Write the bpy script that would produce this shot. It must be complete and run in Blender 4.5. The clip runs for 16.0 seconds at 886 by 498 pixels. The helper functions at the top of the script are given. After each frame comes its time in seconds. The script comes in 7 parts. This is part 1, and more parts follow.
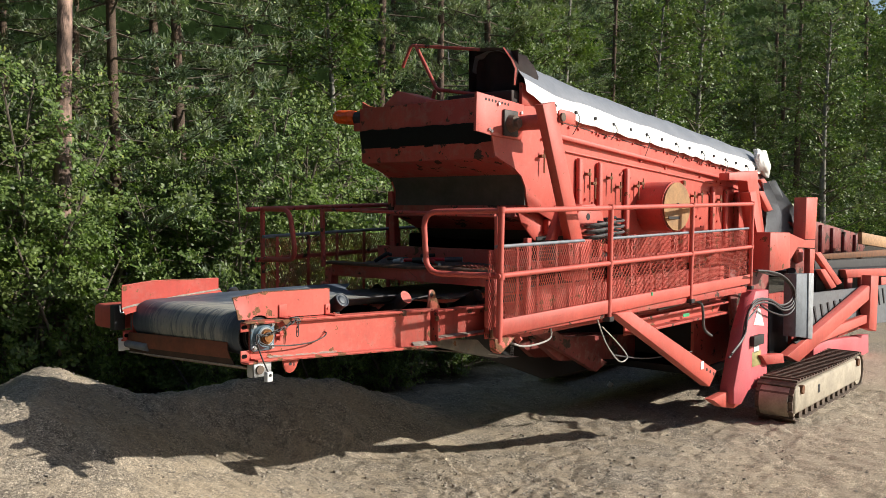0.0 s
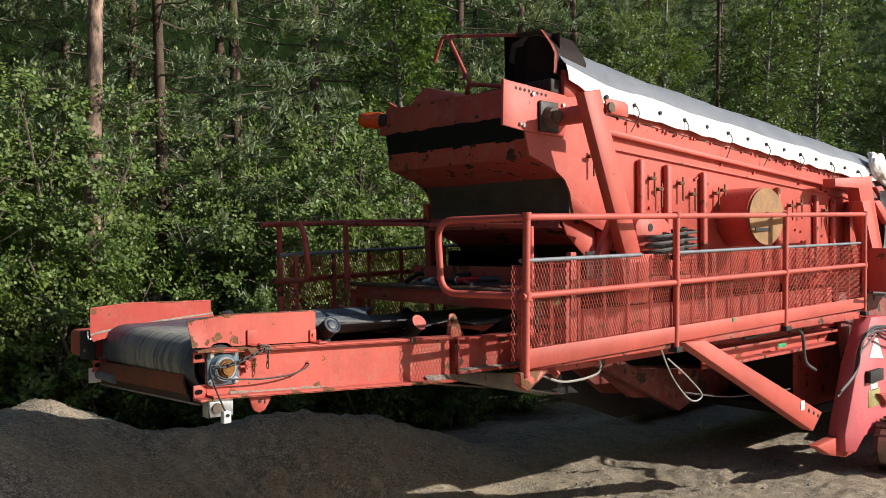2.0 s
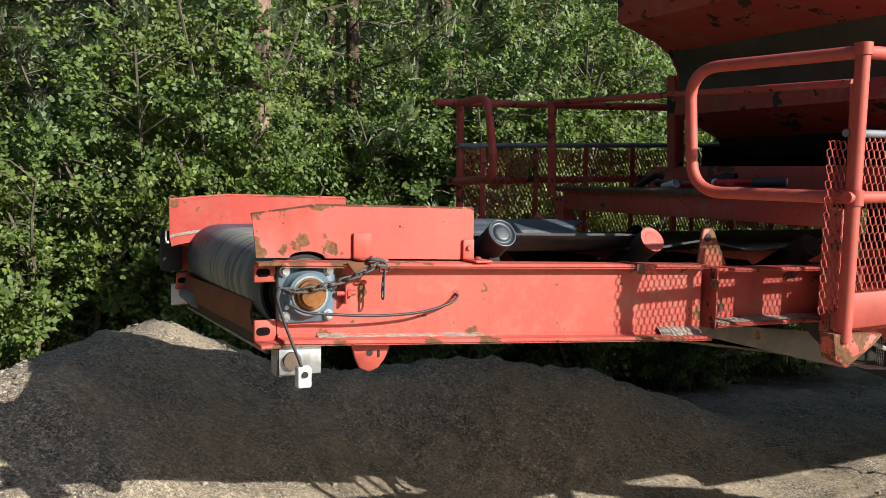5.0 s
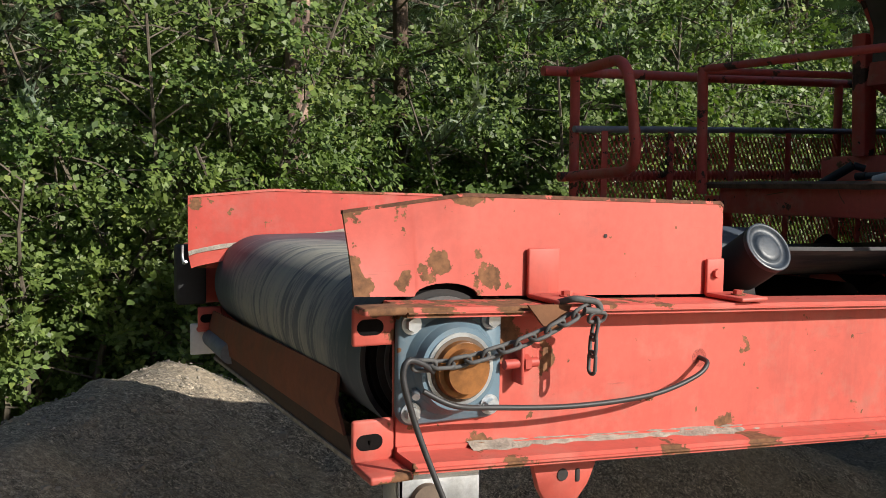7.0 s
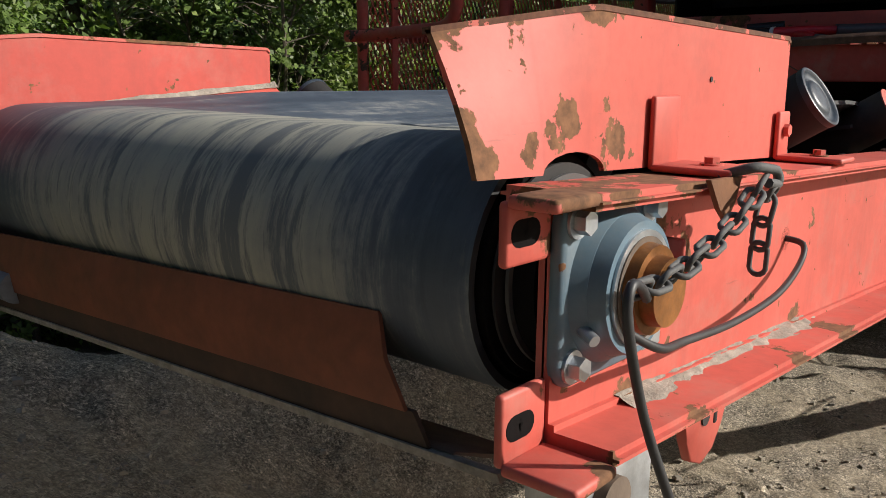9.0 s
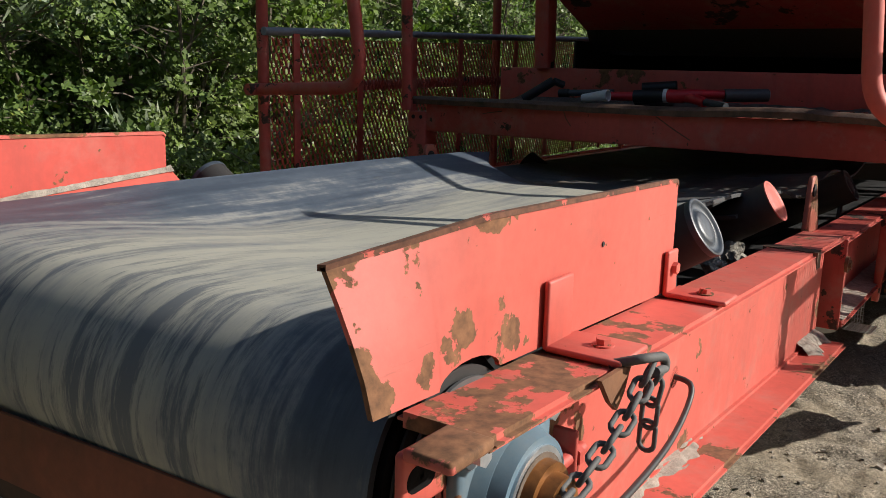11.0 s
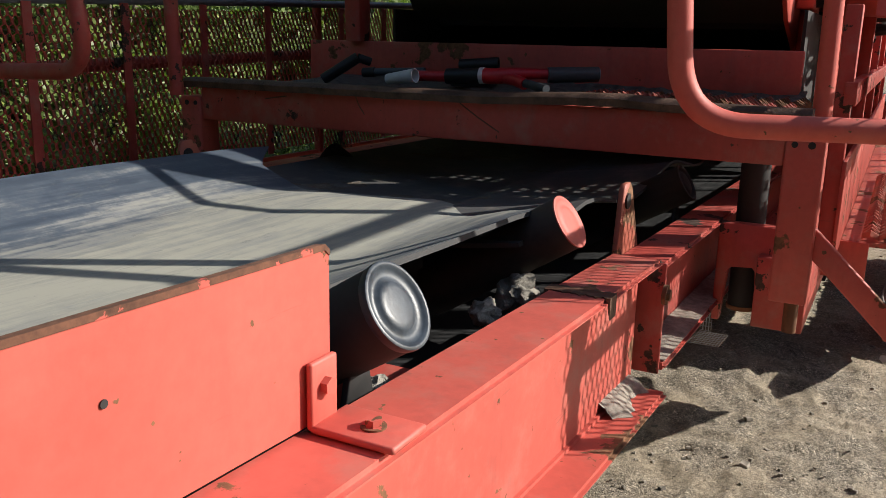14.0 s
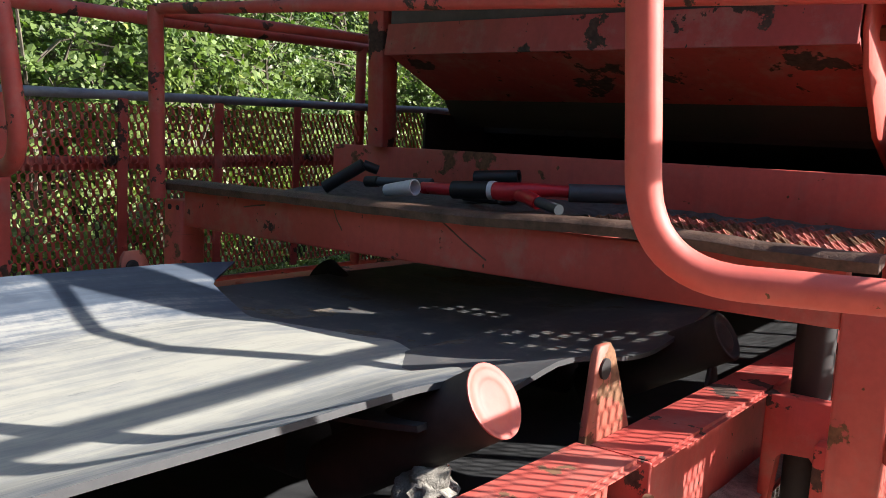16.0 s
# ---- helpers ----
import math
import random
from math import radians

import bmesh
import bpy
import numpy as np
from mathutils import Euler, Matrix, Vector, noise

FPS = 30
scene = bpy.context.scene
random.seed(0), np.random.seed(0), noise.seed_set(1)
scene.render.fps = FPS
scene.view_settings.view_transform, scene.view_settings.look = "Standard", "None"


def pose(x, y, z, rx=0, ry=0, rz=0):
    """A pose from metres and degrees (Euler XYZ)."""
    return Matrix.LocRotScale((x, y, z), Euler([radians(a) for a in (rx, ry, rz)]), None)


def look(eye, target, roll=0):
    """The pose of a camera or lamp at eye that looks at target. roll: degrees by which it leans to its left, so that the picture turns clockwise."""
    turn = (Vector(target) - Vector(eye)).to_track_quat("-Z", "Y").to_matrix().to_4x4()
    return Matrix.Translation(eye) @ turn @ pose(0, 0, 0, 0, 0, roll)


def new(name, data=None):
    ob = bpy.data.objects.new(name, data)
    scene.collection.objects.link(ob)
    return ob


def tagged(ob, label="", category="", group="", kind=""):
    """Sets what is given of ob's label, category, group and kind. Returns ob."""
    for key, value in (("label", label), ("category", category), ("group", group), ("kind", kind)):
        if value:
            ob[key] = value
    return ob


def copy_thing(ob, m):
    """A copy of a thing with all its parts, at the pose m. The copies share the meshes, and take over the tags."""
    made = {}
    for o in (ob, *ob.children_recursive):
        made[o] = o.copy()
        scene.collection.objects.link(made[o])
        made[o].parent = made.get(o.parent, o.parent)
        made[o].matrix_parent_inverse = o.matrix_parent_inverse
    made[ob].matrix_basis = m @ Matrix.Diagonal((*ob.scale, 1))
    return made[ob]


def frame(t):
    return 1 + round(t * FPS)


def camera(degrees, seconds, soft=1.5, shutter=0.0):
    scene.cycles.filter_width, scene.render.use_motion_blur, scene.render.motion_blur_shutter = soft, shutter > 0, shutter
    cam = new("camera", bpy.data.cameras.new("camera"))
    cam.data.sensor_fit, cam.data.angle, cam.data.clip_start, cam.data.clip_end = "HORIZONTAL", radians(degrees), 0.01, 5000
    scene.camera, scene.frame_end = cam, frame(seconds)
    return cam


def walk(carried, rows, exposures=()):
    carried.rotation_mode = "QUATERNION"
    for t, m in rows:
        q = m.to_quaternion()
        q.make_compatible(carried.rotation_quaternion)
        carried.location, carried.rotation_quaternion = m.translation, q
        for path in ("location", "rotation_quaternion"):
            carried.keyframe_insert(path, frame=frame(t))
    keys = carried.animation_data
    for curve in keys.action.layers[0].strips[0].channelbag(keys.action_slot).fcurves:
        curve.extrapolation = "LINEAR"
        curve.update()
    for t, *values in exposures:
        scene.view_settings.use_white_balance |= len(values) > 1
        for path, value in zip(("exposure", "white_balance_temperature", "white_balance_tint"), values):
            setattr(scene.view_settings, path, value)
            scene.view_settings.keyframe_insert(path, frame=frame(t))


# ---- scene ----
cam = camera(54.8, 16.0, soft=0.8)
PATH = [
    (0, (-3.248, -4.035, 2.246), (-1.709, -2.761, 2.161), 0.4),
    (0.5, (-2.976, -4.057, 2.215), (-1.495, -2.715, 2.147), 0.5),
    (1, (-2.691, -4.01, 2.186), (-1.235, -2.64, 2.125), 0.5),
    (1.5, (-2.398, -3.883, 2.165), (-0.963, -2.49, 2.137), -0.1),
    (2, (-2.093, -3.839, 2.118), (-0.737, -2.369, 2.103), -0.3),
    (2.5, (-1.774, -3.7, 2.081), (-0.449, -2.202, 2.057), -0.0),
    (3, (-1.503, -3.509, 2.046), (-0.222, -1.974, 2.015), -0.1),
    (3.5, (-1.26, -3.289, 1.974), (-0.141, -1.633, 1.909), -0.5),
    (4, (-1.077, -2.997, 1.933), (-0.033, -1.295, 1.827), -0.1),
    (4.5, (-0.959, -2.701, 1.9), (0.048, -0.977, 1.776), 0.5),
    (5, (-0.792, -2.379, 1.849), (0.111, -0.602, 1.681), 1.0),
    (5.2, (-0.739, -2.258, 1.85), (0.132, -0.466, 1.672), 0.8),
    (7.3, (-0.585, -0.948, 1.758), (0.282, 0.85, 1.627), 0.7),
    (7.5, (-0.605, -0.84, 1.753), (0.317, 0.931, 1.63), -0.1),
    (8, (-0.618, -0.578, 1.72), (0.54, 1.037, 1.495), -1.6),
    (8.5, (-0.668, -0.418, 1.692), (0.706, 0.988, 1.323), -0.9),
    (8.7, (-0.711, -0.37, 1.679), (0.727, 0.961, 1.278), -0.3),
    (10.8, (-0.733, -0.335, 1.901), (0.853, 0.824, 1.526), 1.8),
    (11, (-0.686, -0.339, 1.897), (0.933, 0.764, 1.495), 1.5),
    (11.5, (-0.577, -0.3, 1.894), (1.113, 0.664, 1.431), 0.3),
    (12, (-0.486, -0.255, 1.892), (1.239, 0.617, 1.378), 0.2),
    (12.5, (-0.403, -0.286, 1.9), (1.31, 0.595, 1.363), 0.6),
    (13, (-0.302, -0.335, 1.923), (1.364, 0.632, 1.386), 0.7),
    (13.5, (-0.204, -0.362, 1.929), (1.464, 0.594, 1.377), 0.9),
    (14, (-0.065, -0.365, 1.938), (1.655, 0.539, 1.465), 1.3),
    (14.5, (0.066, -0.341, 1.966), (1.803, 0.592, 1.636), 1.9),
    (15, (0.221, -0.403, 1.954), (1.889, 0.671, 1.698), 1.3),
    (15.5, (0.365, -0.445, 1.957), (1.981, 0.698, 1.672), 1.8),
    (16, (0.47, -0.43, 1.948), (2.073, 0.742, 1.706), 3.1),
]
EXPOSURES = [(0.0, 0.38, 6500, 10), (3.0, 0.18, 6500, 10), (5.0, 0.52, 6450, 10), (8.0, 0.27, 6500, 10), (12.5, 0.48, 6500, 10), (14.5, 0.62, 6400, 10), (15.2, 1.22, 6200, 12), (16.0, 1.58, 6250, 13)]
walk(cam, [(t, look(eye, target, roll)) for t, eye, target, roll in PATH], EXPOSURES)

# ---- light ----
SUN_FROM = Vector((0.69, -1.02, 0.66)).normalized()
SUN_EL = math.asin(SUN_FROM.z)
world = bpy.data.worlds.new("world")
scene.world = world
world.use_nodes = True
wn = world.node_tree
sky = wn.nodes.new("ShaderNodeTexSky")
sky.sky_type = "NISHITA"
sky.sun_disc = False
sky.sun_elevation = SUN_EL
sky.sun_rotation = math.atan2(SUN_FROM.x, SUN_FROM.y)
wn.nodes["Background"].inputs["Strength"].default_value = 0.088
wn.links.new(sky.outputs[0], wn.nodes["Background"].inputs["Color"])
sun = new("sun", bpy.data.lights.new("sun", "SUN"))
sun.data.energy = 5.0
sun.data.angle = radians(0.55)
sun.data.color = (1.0, 0.94, 0.84)
sun.matrix_basis = look(SUN_FROM * 30, (0, 0, 0))


# ---- materials ----
def nodes_of(name):
    m = bpy.data.materials.new(name)
    m.use_nodes = True
    nt = m.node_tree
    return m, nt, nt.nodes["Principled BSDF"]


def coords(nt, scale=(1, 1, 1)):
    geo = nt.nodes.new("ShaderNodeNewGeometry")
    mp = nt.nodes.new("ShaderNodeMapping")
    mp.inputs["Scale"].default_value = scale
    nt.links.new(geo.outputs["Position"], mp.inputs["Vector"])
    return mp.outputs[0]


def noise_tex(nt, vec, scale, detail=6, rough=0.6):
    n = nt.nodes.new("ShaderNodeTexNoise")
    n.inputs["Scale"].default_value = scale
    n.inputs["Detail"].default_value = detail
    n.inputs["Roughness"].default_value = rough
    nt.links.new(vec, n.inputs["Vector"])
    return n.outputs["Fac"]


def ramp(nt, fac, stops):
    r = nt.nodes.new("ShaderNodeValToRGB")
    el = r.color_ramp.elements
    while len(el) < len(stops):
        el.new(0.5)
    for e, (p, c) in zip(el, stops):
        e.position = p
        e.color = (*c, 1) if len(c) == 3 else c
    nt.links.new(fac, r.inputs[0])
    return r.outputs[0]


def grey(v):
    return (v, v, v)


def mix(nt, fac, a, b, kind="MIX"):
    m = nt.nodes.new("ShaderNodeMix")
    m.data_type = "RGBA"
    m.blend_type = kind
    for sock, val in ((m.inputs[0], fac), (m.inputs[6], a), (m.inputs[7], b)):
        if isinstance(val, (float, int)):
            sock.default_value = val
        elif isinstance(val, tuple):
            sock.default_value = (*val, 1)
        else:
            nt.links.new(val, sock)
    return m.outputs[2]


def bump(nt, bsdf, fac, strength, dist):
    b = nt.nodes.new("ShaderNodeBump")
    b.inputs["Strength"].default_value = strength
    b.inputs["Distance"].default_value = dist
    nt.links.new(fac, b.inputs["Height"])
    nt.links.new(b.outputs[0], bsdf.inputs["Normal"])


def painted(name, base, rust_at=0.66, rough=0.58, dust=0.15, scale=5.0, rust=(0.16, 0.075, 0.035), zones=(), spots=()):
    """Weathered paint: fading, chips down to rust, dust and scratches."""
    m, nt, bs = nodes_of(name)
    v = coords(nt)
    fade = noise_tex(nt, v, 1.3, 4)
    dark = tuple(c * 0.78 for c in base)
    lite = tuple(min(1, c * 1.12 + 0.015) for c in base)
    col = ramp(nt, fade, [(0.3, dark), (0.7, lite)])
    fine = noise_tex(nt, v, 55, 5)
    col = mix(nt, 0.10, col, ramp(nt, fine, [(0.35, grey(0.05)), (0.65, grey(0.6))]), "OVERLAY")
    dn = noise_tex(nt, v, 9.0, 8, 0.7)
    dmask = ramp(nt, dn, [(0.5, grey(0)), (0.8, grey(dust * 2.2))])
    col = mix(nt, dmask, col, (0.30, 0.26, 0.21))
    runs = noise_tex(nt, coords(nt, (9, 9, 1.1)), 2.2, 7, 0.66)
    col = mix(nt, ramp(nt, runs, [(0.52, grey(0)), (0.74, grey(0.20 + dust))]), col, tuple(c * 0.45 + 0.02 for c in base))
    scratch = noise_tex(nt, coords(nt, (3, 3, 46)), 1.3, 6, 0.7)
    col = mix(nt, ramp(nt, scratch, [(0.66, grey(0)), (0.70, grey(0.35))]), col, (0.10, 0.055, 0.04))
    rn = noise_tex(nt, v, scale, 9, 0.62)
    for axis, lo, hi, amount in zones:
        sp = nt.nodes.new("ShaderNodeSeparateXYZ")
        nt.links.new(v, sp.inputs[0])
        mr = nt.nodes.new("ShaderNodeMapRange")
        mr.interpolation_type = "SMOOTHSTEP"
        mr.inputs[1].default_value, mr.inputs[2].default_value = lo, hi
        mr.inputs[3].default_value, mr.inputs[4].default_value = 0.0, amount
        nt.links.new(sp.outputs["XYZ".index(axis)], mr.inputs[0])
        ad = nt.nodes.new("ShaderNodeMath")
        nt.links.new(rn, ad.inputs[0])
        nt.links.new(mr.outputs[0], ad.inputs[1])
        rn = ad.outputs[0]
    for sx, sz, wide, amount in spots:
        flat = nt.nodes.new("ShaderNodeVectorMath")
        flat.operation = "MULTIPLY"
        flat.inputs[1].default_value = (1, 0, 1)
        nt.links.new(v, flat.inputs[0])
        far = nt.nodes.new("ShaderNodeVectorMath")
        far.operation = "DISTANCE"
        far.inputs[1].default_value = (sx, 0, sz)
        nt.links.new(flat.outputs[0], far.inputs[0])
        mr = nt.nodes.new("ShaderNodeMapRange")
        mr.interpolation_type = "SMOOTHSTEP"
        mr.inputs[1].default_value, mr.inputs[2].default_value = wide, 0.0
        mr.inputs[3].default_value, mr.inputs[4].default_value = 0.0, amount
        nt.links.new(far.outputs["Value"], mr.inputs[0])
        ad = nt.nodes.new("ShaderNodeMath")
        nt.links.new(rn, ad.inputs[0])
        nt.links.new(mr.outputs[0], ad.inputs[1])
        rn = ad.outputs[0]
    rmask = ramp(nt, rn, [(rust_at, grey(0)), (rust_at + 0.012, grey(1))])
    rcol = ramp(nt, noise_tex(nt, v, 70, 6), [(0.3, tuple(c * 0.55 for c in rust)), (0.7, tuple(c * 1.5 for c in rust))])
    chips = ramp(nt, noise_tex(nt, v, 38, 4, 0.5), [(0.715, grey(0)), (0.725, grey(1))])
    rmask = mix(nt, 1.0, rmask, chips, "ADD")
    col = mix(nt, rmask, col, rcol)
    nt.links.new(col, bs.inputs["Base Color"])
    rr = ramp(nt, rmask, [(0, grey(rough)), (1, grey(0.9))])
    nt.links.new(rr, bs.inputs["Roughness"])
    bump(nt, bs, mix(nt, 0.6, fine, rmask), 0.25, 0.002)
    return m


def plain(name, base, rough=0.6, metal=0.0, var=0.25, scale=14.0, relief=0.15, depth=0.002):
    m, nt, bs = nodes_of(name)
    v = coords(nt)
    a = noise_tex(nt, v, scale, 7, 0.65)
    b = noise_tex(nt, v, scale * 7, 5)
    lo = tuple(c * (1 - var) for c in base)
    hi = tuple(min(1, c * (1 + var)) for c in base)
    col = ramp(nt, a, [(0.3, lo), (0.7, hi)])
    col = mix(nt, 0.12, col, ramp(nt, b, [(0.3, grey(0.0)), (0.7, grey(0.8))]), "OVERLAY")
    nt.links.new(col, bs.inputs["Base Color"])
    nt.links.new(ramp(nt, a, [(0.3, grey(max(0.05, rough - 0.1))), (0.7, grey(min(1, rough + 0.1)))]), bs.inputs["Roughness"])
    bs.inputs["Metallic"].default_value = metal
    bump(nt, bs, b, relief, depth)
    return m


RED = (0.56, 0.096, 0.069)
red = painted("red_paint", RED, rust_at=0.62, scale=6)
red_beam = painted("red_beam_paint", RED, rust_at=0.63, dust=0.2, scale=7, zones=(("Z", 1.565, 1.585, 0.072), ("Z", 1.385, 1.345, 0.075), ("X", 0.34, 0.10, 0.032)))
red_clean = painted("red_paint_clean", RED, rust_at=0.70, dust=0.10, scale=9)
red_worn = painted("red_paint_worn", (0.46, 0.062, 0.045), rust_at=0.598, dust=0.24, scale=8, rust=(0.06, 0.035, 0.025))
red_plate = painted("red_paint_chipped", RED, rust_at=0.69, dust=0.05, scale=24, zones=(("X", 0.20, 0.34, -0.06), ("Z", 1.735, 1.757, 0.10)),
                    spots=((-0.021, 1.644, 0.061, 0.20), (0.003, 1.666, 0.041, 0.18), (0.058, 1.617, 0.067, 0.22), (0.086, 1.630, 0.038, 0.19), (-0.072, 1.620, 0.026, 0.21), (-0.126, 1.612, 0.058, 0.20), (-0.142, 1.626, 0.041, 0.19), (-0.160, 1.662, 0.043, 0.21), (-0.166, 1.722, 0.058, 0.19), (0.046, 1.757, 0.065, 0.24), (-0.065, 1.743, 0.051, 0.19), (-0.118, 1.736, 0.043, 0.19), (0.020, 1.702, 0.023, 0.16), (0.353, 1.658, 0.006, 0.3), (0.215, 1.728, 0.005, 0.3), (0.577, 1.740, 0.035, 0.17), (0.577, 1.690, 0.016, 0.18), (0.200, 1.759, 0.058, 0.12), (0.360, 1.757, 0.072, 0.10)))
rust_edge = painted("rust_eaten_edge", RED, rust_at=0.49, dust=0.1, scale=24)
red_far = painted("red_far_plate", (0.50, 0.052, 0.034), rust_at=0.69, dust=0.12, scale=20, spots=((-0.185, 1.728, 0.055, 0.24), (-0.13, 1.738, 0.045, 0.22), (-0.075, 1.745, 0.030, 0.20), (0.22, 1.66, 0.045, 0.13), (0.30, 1.655, 0.05, 0.14)))
lip_rust = painted("rust_lip", RED, rust_at=0.37, dust=0.1, scale=34, rust=(0.12, 0.052, 0.030))
pinkish = painted("faded_pink_red_paint", (0.62, 0.11, 0.13), rust_at=0.75, dust=0.10)
rusty = plain("rusty_steel", (0.17, 0.075, 0.035), 0.85, var=0.45, scale=9, relief=0.4)
brown_edge = plain("bare_worn_steel_edge", (0.13, 0.07, 0.045), 0.6, 0.3, var=0.5, scale=16)
black_steel = plain("black_dirty_steel_and_voids", (0.022, 0.02, 0.02), 0.75, var=0.4)
rubber = plain("black_rubber", (0.022, 0.023, 0.025), 0.7, var=0.4)
cable_grey = plain("grey_cable", (0.085, 0.085, 0.085), 0.55)
cable_black = plain("black_cable", (0.03, 0.03, 0.032), 0.5)
galv = plain("galvanised_steel", (0.48, 0.50, 0.52), 0.42, 0.7, var=0.2, scale=25)
zinc = plain("zinc_bolt", (0.5, 0.53, 0.56), 0.35, 0.8, var=0.15)
chain_mat = plain("dull_chain_steel", (0.10, 0.10, 0.10), 0.75, 0.25, var=0.3, scale=40)
bluegrey = painted("blue_grey_paint", (0.115, 0.185, 0.24), rust_at=0.72, rough=0.5, dust=0.2, scale=11)
shaft_rust = plain("orange_rusted_shaft", (0.26, 0.105, 0.028), 0.5, 0.4, var=0.5, scale=20)
grey_roof = plain("grey_tarpaulin", (0.185, 0.20, 0.225), 0.5, var=0.12, scale=3)
white_tarp = plain("white_tarpaulin", (0.78, 0.78, 0.76), 0.5, var=0.06, scale=4)
grey_bar = plain("grey_weathered_tube", (0.20, 0.22, 0.25), 0.6, 0.2, var=0.25)
roller_face = plain("blue_grey_roller_cap", (0.036, 0.047, 0.062), 0.42, 0.0, var=0.5, scale=26)
orange = plain("orange_plastic_lens", (0.80, 0.10, 0.012), 0.25, var=0.1)
pvc = plain("dark_grey_plastic_tube", (0.055, 0.065, 0.075), 0.45, var=0.15)
tool_red = plain("bright_red_plastic", (0.55, 0.02, 0.03), 0.35, var=0.1)
tool_black = plain("black_plastic_grip", (0.012, 0.012, 0.014), 0.5, var=0.2)
white_plastic = plain("white_plastic", (0.7, 0.71, 0.72), 0.4, var=0.08)
track_body = plain("dusty_beige_track_frame", (0.40, 0.35, 0.27), 0.85, var=0.25, scale=6, relief=0.4)
track_steel = plain("dirty_track_steel", (0.14, 0.105, 0.08), 0.8, 0.2, var=0.45, scale=12, relief=0.4)
sand = plain("spilled_sand", (0.32, 0.285, 0.24), 0.95, var=0.4, scale=45, relief=0.6, depth=0.006)
green_tag = plain("green_plastic_tag", (0.05, 0.35, 0.15), 0.5)
paper = plain("white_sticker", (0.72, 0.72, 0.70), 0.6, var=0.05)


def belt_material():
    """Black rubber polished and dusted lengthways: pale cream along the middle, blue-black scuffs with torn edges."""
    m, nt, bs = nodes_of("worn_rubber_belt")
    streak = noise_tex(nt, coords(nt, (0.9, 6, 0.9)), 2.2, 8, 0.60)
    thin = noise_tex(nt, coords(nt, (0.7, 26, 0.8)), 1.5, 8, 0.7)
    blot = noise_tex(nt, coords(nt, (0.55, 3.6, 0.8)), 3.0, 8, 0.68)
    grime = noise_tex(nt, coords(nt, (1, 1, 1)), 26, 7, 0.7)
    geo = nt.nodes.new("ShaderNodeNewGeometry")
    sep = nt.nodes.new("ShaderNodeSeparateXYZ")
    nt.links.new(geo.outputs["Position"], sep.inputs[0])
    across = nt.nodes.new("ShaderNodeMapRange")
    across.inputs[1].default_value, across.inputs[2].default_value = 0.10, 1.3
    nt.links.new(sep.outputs["Y"], across.inputs[0])
    prof = ramp(nt, across.outputs[0], [(0.0, grey(0.26)), (0.05, grey(0.36)), (0.11, grey(0.46)), (0.16, grey(0.54)), (0.28, grey(0.66)), (0.5, grey(0.70)), (0.64, grey(0.60)), (0.74, grey(0.49)), (0.88, grey(0.34))])
    s = mix(nt, 0.30, prof, streak)
    s = mix(nt, 0.24, s, thin)
    s = mix(nt, 0.26, s, blot)
    s = mix(nt, 0.10, s, grime)
    dustm = ramp(nt, s, [(0.36, grey(0.0)), (0.43, grey(0.08)), (0.47, grey(0.22)), (0.505, grey(0.60)), (0.57, grey(1.0))])
    col = ramp(nt, dustm, [(0.0, (0.030, 0.040, 0.060)), (0.16, (0.062, 0.080, 0.108)), (0.5, (0.19, 0.20, 0.205)), (1.0, (0.335, 0.328, 0.278))])
    scuff = ramp(nt, noise_tex(nt, coords(nt, (1.9, 15, 1.9)), 1.8, 9, 0.75), [(0.49, grey(0)), (0.58, grey(0.72))])
    # blue-black marks come out stronger where the belt bends over the drum
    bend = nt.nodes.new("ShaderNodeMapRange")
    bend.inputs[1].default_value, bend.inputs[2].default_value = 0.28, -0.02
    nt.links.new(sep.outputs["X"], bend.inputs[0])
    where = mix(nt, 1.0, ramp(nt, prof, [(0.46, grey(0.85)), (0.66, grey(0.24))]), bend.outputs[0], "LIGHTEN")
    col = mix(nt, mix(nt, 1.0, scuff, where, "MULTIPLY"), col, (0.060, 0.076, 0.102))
    crack = noise_tex(nt, coords(nt, (3.2, 13, 3.2)), 2.6, 9, 0.78)
    col = mix(nt, ramp(nt, crack, [(0.60, grey(0)), (0.64, grey(0.42)), (0.70, grey(0.55))]), col, (0.115, 0.125, 0.125))
    nt.links.new(col, bs.inputs["Base Color"])
    nt.links.new(ramp(nt, dustm, [(0, grey(0.5)), (1, grey(0.85))]), bs.inputs["Roughness"])
    bump(nt, bs, mix(nt, 0.5, streak, grime), 0.3, 0.002)
    return m


belt_mat = belt_material()


